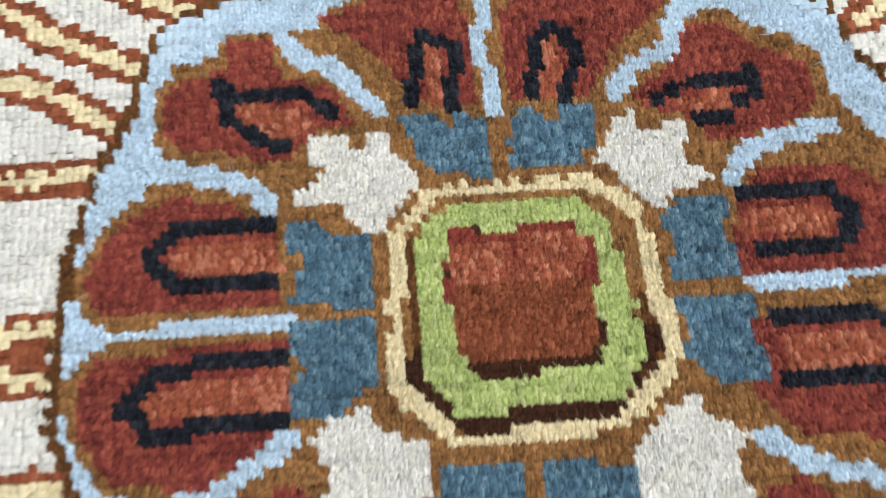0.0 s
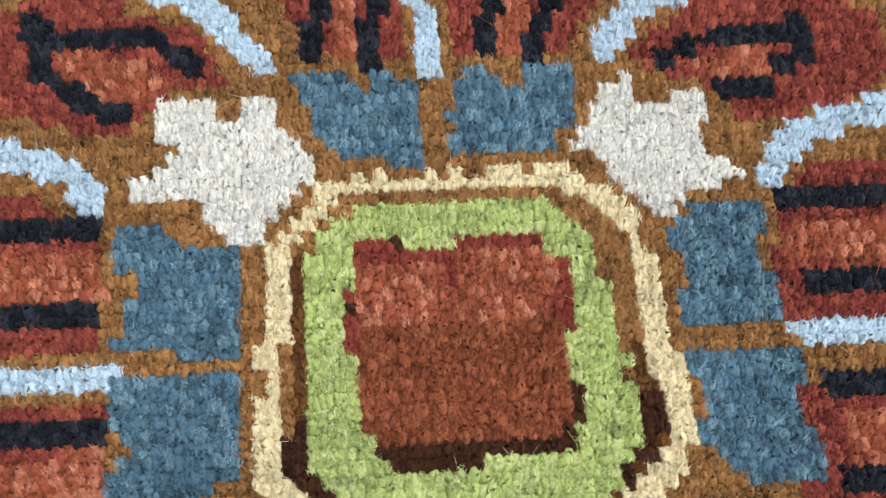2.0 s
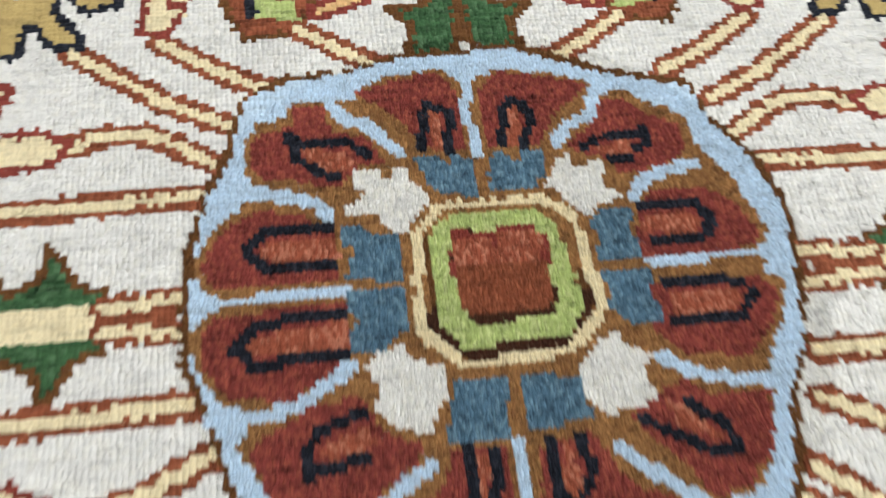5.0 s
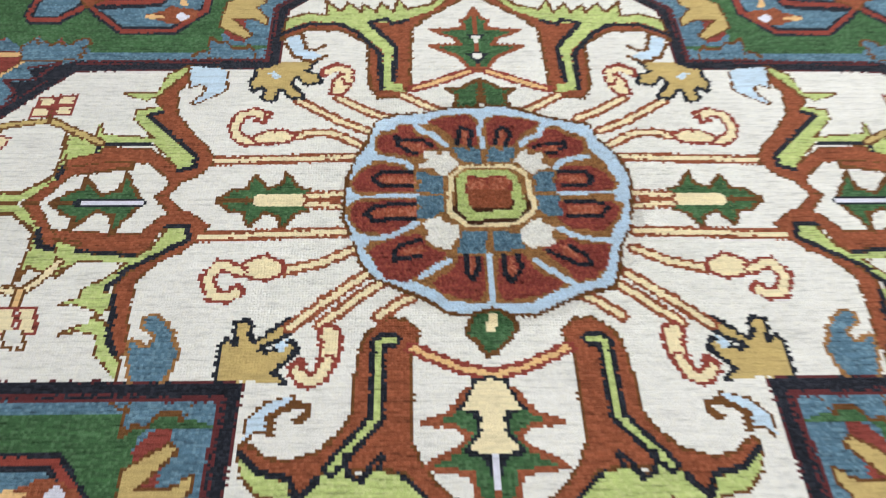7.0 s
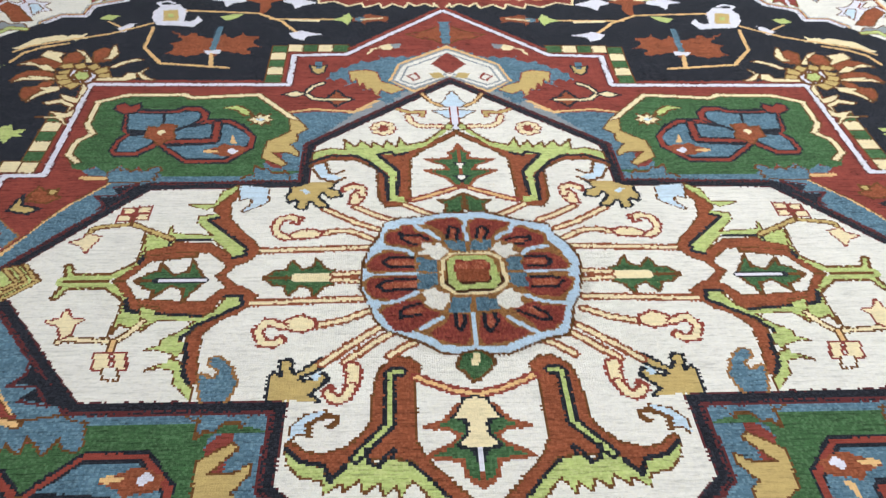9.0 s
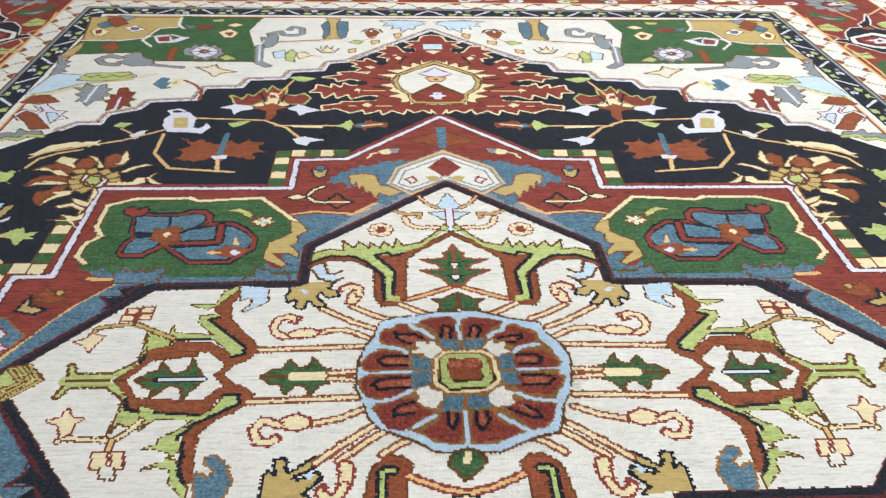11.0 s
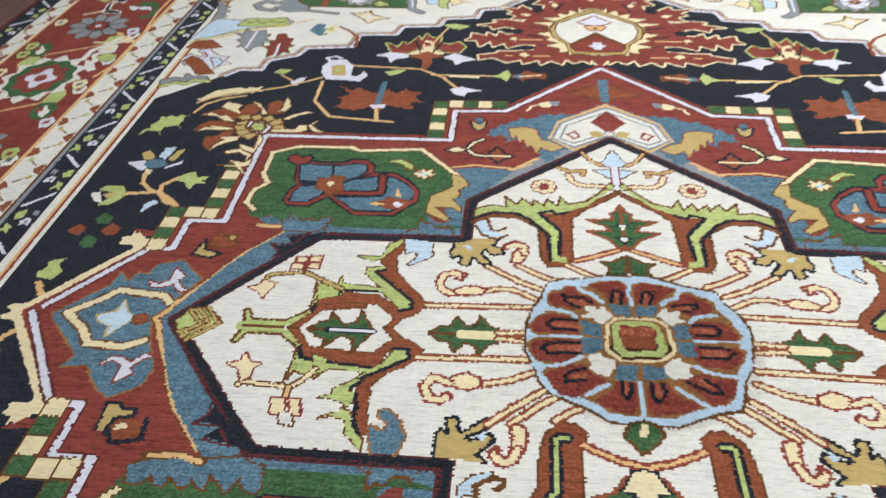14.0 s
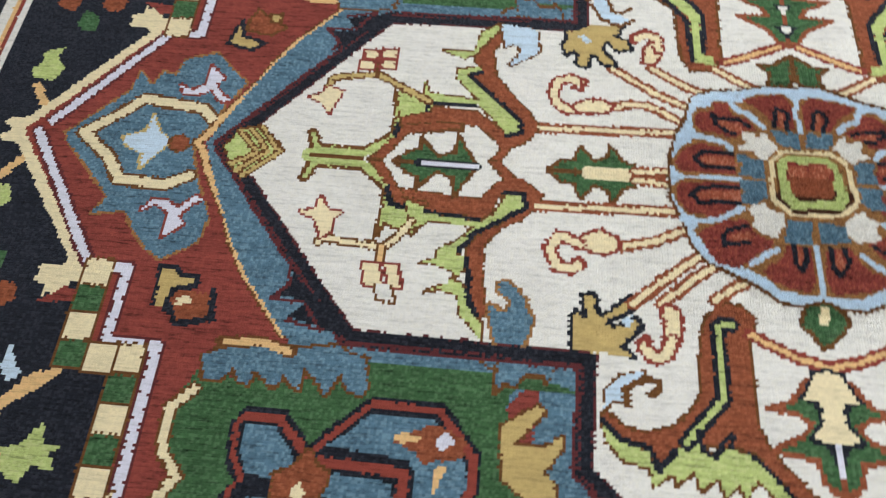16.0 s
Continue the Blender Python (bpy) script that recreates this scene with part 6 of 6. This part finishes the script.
motif("petal", "c", [
    fill("Z", [(-53, -5), (-50, -1), (-34, 0), (-27, 0), (-27, -12), (-29, -14), (-33, -15), (-36, -18), (-48, -17), (-52, -10)]),
    fill("C", [(-51, -5), (-49, -2), (-34, -1), (-27, -1), (-28, -11), (-29, -13), (-33, -14), (-36, -17), (-47, -16), (-51, -10)]),
    fill("Q", [(-43, -6), (-34, -5), (-27, -4), (-27, -9), (-40, -9), (-44, -9)]),
    line("N", [(-28, -3), (-34, -3), (-41, -4)], 1.9),
    line("N", [(-42, -4), (-44, -6), (-46, -8), (-44, -9)], 1.9),
    line("N", [(-43, -11), (-34, -10), (-28, -10)], 1.9),
])
motif("petal", "c", [
    fill("Z", [(-23, 40), (-18, 36), (-14, 32), (-12, 26), (-2, 26), (-2, 32), (-2, 40), (-5, 45), (-15, 44), (-21, 42)]),
    fill("C", [(-22, 40), (-17, 37), (-13, 32), (-12, 28), (-3, 27), (-3, 32), (-3, 39), (-6, 44), (-14, 43), (-21, 41)]),
    fill("Q", [(-9, 36), (-7, 35), (-6, 27), (-9, 27)]),
    line("N", [(-11, 28), (-10, 35), (-9, 37), (-7, 36)], 1.9),
    line("N", [(-5, 35), (-6, 27)], 1.9),
])
motif("petal", "c", [
    fill("Z", [(0, 26), (0, 32), (0, 40), (5, 44), (15, 43), (23, 40), (22, 36), (17, 35), (15, 32), (12, 26)]),
    fill("C", [(1, 27), (1, 32), (1, 40), (5, 44), (14, 42), (22, 40), (20, 37), (16, 35), (14, 32), (11, 27)]),
    fill("Q", [(6, 35), (8, 36), (8, 27), (5, 27)]),
    line("N", [(4, 28), (5, 35), (7, 37)], 1.9),
    line("N", [(9, 36), (10, 33), (8, 27)], 1.9),
])
motif("petal", "c", [
    fill("Z", [(15, 26), (19, 30), (22, 32), (23, 37), (30, 38), (33, 34), (40, 31), (40, 25), (38, 21), (29, 18), (24, 19), (22, 23)]),
    fill("C", [(16, 26), (20, 30), (22, 32), (24, 36), (29, 36), (32, 32), (38, 30), (38, 25), (36, 22), (28, 20), (24, 20), (23, 23)]),
    fill("Q", [(21, 26), (28, 27), (28, 25), (27, 23), (22, 24)]),
    line("N", [(19, 26), (21, 27), (24, 28), (29, 28), (31, 29), (31, 26), (29, 25)], 1.9),
    line("N", [(24, 23), (27, 23)], 2),
])
motif("petal", "c", [
    fill("Z", [(25, 1), (25, 14), (30, 17), (40, 18), (46, 14), (49, 7), (47, 3), (35, 0)]),
    fill("C", [(25, 2), (26, 13), (30, 16), (39, 16), (44, 13), (47, 7), (46, 4), (35, 2)]),
])
motif("petal_core", "c", [
    fill("Q", [(27, 11), (36, 11), (37, 9), (36, 7), (26, 8)]),
    line("N", [(27, 13), (37, 13)], 1.9),
    line("N", [(37, 13), (39, 10), (38, 7)], 1.9),
    line("N", [(28, 6), (36, 6)], 1.9),
])
motif("petal", "c", [
    fill("Z", [(25, 0), (45, 0), (49, -4), (46, -12), (39, -18), (29, -18), (24, -13), (23, -10)]),
    fill("C", [(25, -2), (45, -2), (47, -5), (45, -11), (39, -16), (29, -15), (25, -12), (24, -10)]),
])
motif("petal_core", "c", [
    fill("Q", [(28, -4), (39, -4), (41, -5), (39, -8), (28, -8)]),
    line("N", [(28, -2), (38, -2), (41, -3)], 1.9),
    line("N", [(43, -5), (40, -9), (28, -9)], 1.9),
])
motif("petal", "c", [
    fill("Z", [(-46, -23), (-35, -17), (-25, -16), (-22, -22), (-14, -25), (-18, -30), (-25, -34), (-29, -37), (-38, -37), (-42, -30)]),
    fill("C", [(-44, -24), (-34, -18), (-26, -17), (-23, -23), (-16, -26), (-19, -29), (-26, -34), (-30, -38), (-38, -37), (-42, -30)]),
    fill("Q", [(-33, -25), (-26, -22), (-24, -25), (-32, -27)]),
    line("N", [(-26, -20), (-33, -22), (-35, -25), (-35, -29), (-32, -28), (-26, -27)], 1.9),
])
motif("petal", "c", [
    fill("Z", [(-24, -38), (-15, -31), (-14, -26), (-3, -26), (-3, -40), (-5, -46), (-13, -45), (-20, -42)]),
    fill("C", [(-22, -38), (-14, -32), (-13, -27), (-4, -27), (-4, -41), (-6, -46), (-13, -45), (-20, -42)]),
    fill("Q", [(-9, -28), (-7, -28), (-8, -36), (-9, -34)]),
    line("N", [(-10, -27), (-10, -34), (-8, -37)], 1.9),
    line("N", [(-6, -28), (-6, -32), (-8, -37)], 1.9),
])
motif("petal", "c", [
    fill("Z", [(0, -27), (11, -25), (14, -31), (18, -35), (25, -38), (19, -42), (9, -44), (2, -45), (-2, -40)]),
    fill("C", [(1, -28), (10, -26), (13, -32), (17, -36), (23, -38), (20, -42), (9, -45), (2, -46), (0, -42)]),
    fill("Q", [(5, -28), (6, -27), (7, -34), (5, -37), (4, -34)]),
    line("N", [(3, -27), (3, -35), (5, -38)], 1.9),
    line("N", [(8, -27), (9, -32), (6, -37)], 1.9),
])
motif("petal", "c", [
    fill("Z", [(15, -24), (23, -18), (28, -17), (31, -21), (42, -22), (39, -30), (33, -38), (26, -38), (23, -32), (16, -29)]),
    fill("C", [(17, -24), (24, -20), (27, -19), (30, -22), (41, -22), (39, -31), (33, -37), (27, -38), (24, -32), (18, -27)]),
    fill("Q", [(23, -22), (27, -24), (31, -29), (24, -27)]),
    line("N", [(19, -25), (24, -28), (29, -31), (33, -31), (32, -27), (27, -23)], 1.9),
])
motif("blue_ridge", "c", [
    line("A", [(-49, 20), (-44, 21), (-38, 20), (-34, 19), (-31, 18), (-29, 15)], 2.5),
])
motif("blue_ridge", "c", [
    line("A", [(-27, 38), (-25, 35), (-20, 33), (-18, 30), (-15, 27)], 2.5),
])
motif("blue_ridge", "c", [
    line("A", [(-1, 45), (-1, 42), (-2, 34), (-1, 30), (-1, 26)], 2.0),
])
motif("blue_ridge", "c", [
    line("A", [(23, 38), (22, 33), (17, 31), (14, 27)], 2.5),
])
motif("blue_ridge", "c", [
    line("A", [(39, 21), (33, 20), (28, 18), (26, 15)], 2.4),
])
motif("blue_ridge", "c", [
    line("A", [(-52, 0), (-40, 1), (-27, 1)], 1.5),
])
motif("blue_ridge", "c", [
    line("A", [(26, 2), (34, 2), (50, 3)], 1.5),
])
motif("blue_ridge", "c", [
    line("A", [(-50, -19), (-43, -19), (-36, -18), (-27, -12)], 2.4),
])
motif("blue_ridge", "c", [
    line("A", [(-16, -29), (-21, -32), (-26, -36)], 2.4),
])
motif("blue_ridge", "c", [
    line("A", [(-2, -27), (-2, -39), (-2, -48)], 2.0),
])
motif("blue_ridge", "c", [
    line("A", [(14, -29), (17, -32), (22, -36), (27, -40)], 2.4),
])
motif("blue_ridge", "c", [
    line("A", [(24, -15), (29, -18), (36, -20), (44, -20)], 2.4),
])
motif("blue_block", "c", [
    fill("S", [(-13, 26), (-8, 26), (-7, 24), (-6, 24), (-6, 26), (-2, 25), (-2, 17), (-8, 17), (-9, 19), (-12, 21), (-11, 22), (-12, 24)]),
])
motif("blue_block", "c", [
    fill("S", [(1, 25), (4, 26), (5, 24), (7, 24), (7, 26), (11, 26), (11, 21), (9, 19), (8, 18), (0, 18)]),
])
motif("blue_block", "c", [
    fill("S", [(-27, 13), (-23, 13), (-21, 11), (-17, 11), (-17, 2), (-27, 3), (-26, 5), (-26, 7), (-25, 7), (-25, 9), (-27, 9)]),
])
motif("blue_block", "c", [
    fill("S", [(-27, 1), (-17, 1), (-17, -7), (-19, -7), (-21, -10), (-27, -10), (-27, -6), (-25, -5), (-25, -4), (-27, -3)]),
])
motif("blue_block", "c", [
    fill("S", [(19, 13), (25, 13), (25, 10), (23, 9), (25, 7), (25, 3), (17, 3), (18, 8), (17, 10)]),
])
motif("blue_block", "c", [
    fill("S", [(17, 1), (26, 1), (26, -2), (25, -3), (26, -6), (26, -9), (21, -9), (17, -6), (18, -2)]),
])
motif("blue_block", "c", [
    fill("S", [(-11, -16), (-2, -16), (-3, -26), (-13, -26)]),
])
motif("blue_block", "c", [
    fill("S", [(0, -16), (10, -17), (11, -24), (0, -25)]),
])
motif("white_flower", "c", [
    fill("I", [(-24, 21), (-24, 24), (-19, 24), (-19, 22), (-17, 22), (-17, 24), (-14, 24), (-14, 21), (-11, 19), (-9, 17), (-11, 16), (-12, 14), (-13, 12), (-14, 12), (-14, 11), (-18, 11), (-19, 13), (-20, 13), (-20, 15), (-26, 15), (-26, 17), (-23, 18), (-22, 20), (-24, 20)]),
])
motif("white_flower", "c", [
    fill("I", [(13, 24), (16, 25), (16, 22), (18, 22), (19, 23), (22, 23), (22, 20), (21, 19), (21, 17), (24, 16), (24, 15), (20, 14), (18, 13), (18, 12), (15, 12), (14, 14), (13, 15), (12, 16), (10, 17), (10, 19), (12, 20)]),
])
motif("white_flower", "c", [
    fill("I", [(-25, -12), (-22, -10), (-18, -9), (-17, -12), (-12, -13), (-12, -18), (-14, -21), (-15, -24), (-21, -23), (-24, -19), (-23, -16)]),
])
motif("white_flower", "c", [
    fill("I", [(10, -15), (15, -11), (18, -10), (19, -13), (23, -14), (21, -17), (22, -22), (13, -24), (10, -20)]),
])
motif("octagon", "c", [
    fill("Z", [(-16, 11), (-14, 13), (-12, 16), (-10, 18), (0, 17), (11, 18), (13, 16), (16, 12), (17, 5), (17, -5), (17, -7), (12, -11), (11, -14), (1, -15), (-10, -15), (-14, -10), (-16, -8)]),
    fill("Y", [(-15, 11), (-13, 12), (-11, 15), (-9, 16.5), (0, 16.5), (10, 16.6), (12, 15), (15, 12), (16, 5), (17, -5), (16, -7), (12, -11), (10, -13), (1, -14), (-10, -14), (-14, -10), (-16, -8)]),
    fill("Z", [(-13, 10), (-12, 11), (-10, 14), (-8, 14.6), (0, 14.6), (9, 14.8), (11, 13.6), (14, 11), (14, 5), (15, -5), (14, -6), (10, -10), (9, -12), (1, -12), (-8, -13), (-12, -8), (-14, -7)]),
    fill("K", [(-13, 10), (-10, 10), (-10, -3), (13, -3), (14, 4), (15, -5), (10, -10), (-8, -12), (-13, -7)]),
    fill("H", [(-13, -3), (15, -2), (15, -5), (14, -6), (10, -10), (9, -12), (1, -12), (-8, -13), (-12, -8), (-14, -7)]),
    fill("L", [(-12, 9), (-10, 12), (-8, 13.7), (-1, 13.7), (8, 13.7), (10, 12), (11, 10), (12, 4), (13, -4), (13, -6), (11, -7), (10, -10), (1, -10), (-8, -11), (-10, -8), (-12, -7)]),
])
motif("heart_square", "c", [
    fill("H", [(-8, 11), (-1, 10), (0, 10), (0, 11), (7, 11), (7, 9), (9, 9), (9, 4), (8, 3), (8, 1), (9, -4), (7, -6), (-6, -7), (-8, -3), (-8, 1), (-9, 3), (-8, 9)]),
    fill("P", [(-8, 11), (-1, 10), (0, 10), (0, 11), (7, 11), (7, 9), (9, 9), (9, 3), (7, 3), (-9, 2), (-9, 3), (-8, 9)]),
    fill("Q", [(-8, 9), (-1, 9), (-1, 5), (0, 10), (7, 10), (8, 8), (7, 4), (-8, 4)]),
    fill("B", [(-8, 4), (8, 4), (8, -4), (7, -5), (-7, -5), (-8, -2)]),
])
motif("rosette_leaf", "c", [
    fill("G", [(-12, -59), (-9, -51), (-5, -50), (-2, -49), (2, -51), (6, -56), (2, -61), (-2, -66), (-5, -67), (-8, -62)]),
    ring("K", [(-12, -59), (-9, -51), (-5, -50), (-2, -49), (2, -51), (6, -56), (2, -61), (-2, -66), (-5, -67), (-8, -62)], 1.5),
    fill("Y", [(-4, -51), (-1, -51), (-1, -56), (-3, -59), (-5, -57)]),
])

# ---- weaving: one mesh for each motif ----
NEAR_U, NEAR_V = 88, 74      # the ground that the camera comes close to is woven knot by knot
FINE_U, FINE_V = 56, 54      # the rosette, where both ends of each knot show
rng = np.random.default_rng(7)
rug = tagged(new("rug"), "large hand-knotted wool rug, cream medallion on navy and red", "rug")
names = {}
flat = {}
open_runs = {}
U = np.arange(-HALF_U, HALF_U)
near_cols = slice(HALF_U - NEAR_U, HALF_U + NEAR_U)


def close_run(key, v_end):
    index, dye, u0, u1, v0 = open_runs.pop(key)
    flat.setdefault(index, []).append((dye, u0, u1, v0, v_end))


for row in range(2 * HALF_V):
    v = row - HALF_V
    both = owner[row].astype(np.int64) * 128 + shade[row]
    if -NEAR_V <= v < NEAR_V:
        both[near_cols] += 64
    cuts = np.nonzero(np.diff(both))[0] + 1
    starts, ends = np.r_[0, cuts], np.r_[cuts, 2 * HALF_U]
    present = {}
    for a, b in zip(starts.tolist(), ends.tolist()):
        code = int(both[a])
        if code >= 0:
            present[(code, a, b)] = None
    for key in [k for k in open_runs if k not in present]:
        close_run(key, v)
    for key in present:
        if key not in open_runs:
            code, a, b = key
            open_runs[key] = (code // 128, code % 64, a - HALF_U, b - HALF_U, v)
for key in list(open_runs):
    close_run(key, HALF_V)


def calm_at(us, vs):
    return np.clip(np.maximum((np.abs(us) - NEAR_U) / 22 + 1, (np.abs(vs) - NEAR_V) / 22 + 1), 0, 1)


def knots_of(us, vs, fine):
    """Tufts: each knot ends in two small leaning brushes, rounded on top, pressed against their neighbours."""
    if fine:
        # the two ends of a knot, side by side, every other one set back by half a row
        cells = np.concatenate([np.stack([2 * us, vs], -1), np.stack([2 * us + 1, vs], -1)])
        us, vs = np.concatenate([us - 0.25, us + 0.25]), np.concatenate([vs + 0.11, vs - 0.11])
    else:
        cells = np.stack([us, vs], -1)
    n = len(us)
    sides = 5 if fine else 4
    # towards the edge of this ground the knots lie closer and flatter
    calm = calm_at(us, vs)
    deep = 1 - 0.75 * calm
    levels = [(1.05, -0.0030, -0.05), (0.98, -0.0013, 0.04), (0.50, -0.0002, 0.12)] if fine else [(0.74, -0.0007, 0.0), (0.48, 0.0, 0.1)]
    spread = rng.uniform(0, 2 * math.pi, n)[:, None] + 2 * math.pi * (np.arange(sides) + 0.5) / sides
    plain = np.repeat(2 * math.pi * (np.arange(sides) + 0.5)[None] / sides, n, 0)
    angles = spread if fine else plain
    corners = np.stack([np.cos(angles) * (0.40 if fine else 1.0), np.sin(angles) * (0.60 if fine else 1.0)], -1)
    jitter = rng.normal(0, 0.10, (n, 2))
    lift = rng.normal(0, 0.00042 if fine else 0.00018, n)
    swell = rng.normal(1, 0.13, n)
    verts, uvs = [], []
    for size, z, lean in levels:
        shape = corners * size * swell[:, None, None] + rng.normal(0, 0.045, (n, sides, 2))
        cu = us[:, None] + 0.5 + shape[..., 0] + jitter[:, :1]
        cv = vs[:, None] + 0.5 + shape[..., 1] + jitter[:, 1:] + lean
        x, y = warp(cu, cv)
        zz = (z * deep + lift * deep)[:, None] + rng.normal(0, 0.00012, x.shape) - 0.00035 * calm[:, None]
        verts.append(np.stack([x, y, zz], -1))
        uvs.append(cells[:, None, :] + 0.5 + corners * min(size, 0.42))
    verts, uvs = np.stack(verts, 1).reshape(n, -1, 3), np.stack(uvs, 1).reshape(n, -1, 2)
    per = verts.shape[1]
    quads = [(sides * k + a, sides * k + (a + 1) % sides, sides * k + sides + (a + 1) % sides, sides * k + sides + a) for k in range(len(levels) - 1) for a in range(sides)]
    top = per - sides
    quads += [(top, top + 1, top + 2, top + 3)]
    faces = (np.arange(n)[:, None, None] * per + np.array(quads)[None]).reshape(-1, 4)
    return verts.reshape(-1, 3), faces, uvs.reshape(-1, 2)


def fuzz_of(us, vs, count):
    """Loose fibres that stand out of the pile, combed away from the near end of the rug."""
    pick = rng.integers(0, len(us), count)
    end = rng.integers(0, 2, count)
    middle = np.stack([us[pick] + 0.25 + 0.5 * end, vs[pick] + 0.61 - 0.22 * end], -1)
    cell = np.stack([2 * us[pick] + end, vs[pick]], -1)
    middle = middle + rng.normal(0, 0.10, (2, len(us), 2))[end, pick]
    off = rng.uniform(-1, 1, (count, 2)) * np.array([0.36, 0.56])
    at = middle + off
    stray = rng.random(count) < 0.006
    clump = at - off * 0.35 + np.array([0.0, 0.30]) + rng.normal(0, 0.13, (count, 2))
    wild = at + rng.normal(0, 1.1, (count, 2))
    tip = np.where(stray[:, None], wild, clump)
    way = tip - at
    way = way / (np.linalg.norm(way, axis=1, keepdims=True) + 1e-6)
    side = np.stack([-way[:, 1], way[:, 0]], -1) * np.where(stray, 0.018, rng.uniform(0.02, 0.05, count))[:, None]
    calm = calm_at(middle[:, 0], middle[:, 1])
    low = -0.0003 - 0.0036 * (off ** 2).sum(1) + rng.normal(0, 0.00045, (2, len(us)))[end, pick]
    high = low + np.where(stray, 0.0022, rng.uniform(0.0004, 0.0013, count)) * (1 - 0.7 * calm)
    pts, zs = [at - side, at + side, tip], [low, low, high]
    verts = np.stack([np.stack([*warp(p[:, 0], p[:, 1]), z], -1) for p, z in zip(pts, zs)], 1).reshape(-1, 3)
    faces = np.arange(3 * count).reshape(-1, 3)
    uvs = np.repeat(cell + np.clip(off * 0.8 + 0.5, 0.05, 0.95), 3, axis=0)
    return verts, faces, uvs


near_v, near_u = np.mgrid[-NEAR_V:NEAR_V, -NEAR_U:NEAR_U]
near_owner = owner[HALF_V - NEAR_V:HALF_V + NEAR_V, near_cols]
near_shade = shade[HALF_V - NEAR_V:HALF_V + NEAR_V, near_cols]
LABELS = {"main_border": "brick-red main border with vines", "navy_ground": "dark navy ground", "cream_medallion": "ivory star medallion ground",
          "petal": "crimson petal with a dark outline", "octagon": "cream, brown and lime octagon", "spandrel": "ivory corner ground"}
zones = {"rug": rug}
for index, (name, zone_name) in enumerate(PARTS):
    offset = 0
    verts_all, faces_all, slots_all, uv_all, smooth_all = [], [], [], [], []
    runs = flat.get(index, [])
    mask = near_owner == index
    used = sorted({r[0] for r in runs} | set(np.unique(near_shade[mask]).tolist()))
    if not used:
        continue
    if runs:
        r = np.array(runs)
        close = (r[:, 1] >= -NEAR_U) & (r[:, 2] <= NEAR_U) & (r[:, 3] >= -NEAR_V) & (r[:, 4] <= NEAR_V)
        cu, cv = r[:, [1, 2, 2, 1]].astype(float), r[:, [3, 3, 4, 4]].astype(float)
        x, y = warp(cu, cv)
        verts_all.append(np.stack([x, y, np.repeat(np.where(close, -0.0016, -0.0005)[:, None], 4, 1)], -1).reshape(-1, 3))
        faces_all += np.arange(4 * len(r)).reshape(-1, 4).tolist()
        slots_all += [used.index(d) for d in r[:, 0].tolist()]
        uv_all.append(np.stack([cu, cv], -1).reshape(-1, 2))
        smooth_all += [False] * len(r)
        offset = 4 * len(r)
    for dye in used:
        here = mask & (near_shade == dye)
        for fine in (True, False):
            zone = ((near_u + 0.5) / FINE_U) ** 2 + ((near_v + 2) / FINE_V) ** 2 < 1
            spot = here & (zone if fine else ~zone)
            if not spot.any():
                continue
            us, vs = near_u[spot].astype(float), near_v[spot].astype(float)
            made = [knots_of(us, vs, fine)]
            made.append(fuzz_of(us, vs, len(us) * (58 if fine else 20)))
            for k, (verts, faces, uvs) in enumerate(made):
                verts_all.append(verts)
                faces_all += (faces + offset).tolist()
                slots_all += [len(used) * k + used.index(dye)] * len(faces)
                uv_all.append(uvs[faces.ravel()])
                smooth_all += [k == 0] * len(faces)
                offset += len(verts)
    ob = mesh_from(name, np.concatenate(verts_all).tolist(), faces_all, [DYES[CODES[d]] for d in used] + ([LOOSE[CODES[d]] for d in used] if mask.any() else []), zones[zone_name], slots_all, np.concatenate(uv_all))
    ob.data.polygons.foreach_set("use_smooth", np.array(smooth_all, dtype=bool))
    zones.setdefault(name, ob)
    if name in LABELS:
        tagged(ob, LABELS[name])


# the foundation below the pile and the bound edge
def ring_points(du):
    a, b = HALF_U + du, HALF_V + du
    return [(-a, -b), (a, -b), (a, b), (-a, b)]


base_v = [(*[float(c) for c in warp(u, v)], z) for z in (-0.0118, -0.0036) for u, v in ring_points(0)]
tagged(mesh_from("foundation", base_v, [(3, 2, 1, 0), (4, 5, 6, 7)] + [(k, (k + 1) % 4, 4 + (k + 1) % 4, 4 + k) for k in range(4)], [DYES["T"]], rug), "undyed cotton foundation")
for (u0, v0), (u1, v1) in zip(ring_points(1), ring_points(1)[1:] + ring_points(1)[:1]):
    turns, verts, faces = 120, [], []
    for k in range(turns + 1):
        f = k / turns
        x, y = (float(c) for c in warp(u0 + (u1 - u0) * f, v0 + (v1 - v0) * f))
        across = Vector((v1 - v0, u0 - u1, 0)).normalized()
        for a in range(8):
            c, s = math.cos(a * math.pi / 4), math.sin(a * math.pi / 4)
            wob = 1 + 0.06 * math.sin(k * 2.1)
            verts.append((x + across.x * c * 0.006 * wob, y + across.y * c * 0.006 * wob, -0.0058 + s * 0.0058 * wob))
    faces = [(8 * k + a, 8 * k + (a + 1) % 8, 8 * k + 8 + (a + 1) % 8, 8 * k + 8 + a) for k in range(turns) for a in range(8)]
    mesh_from("bound_edge", verts, faces, [DYES["M"]], rug, smooth=True)
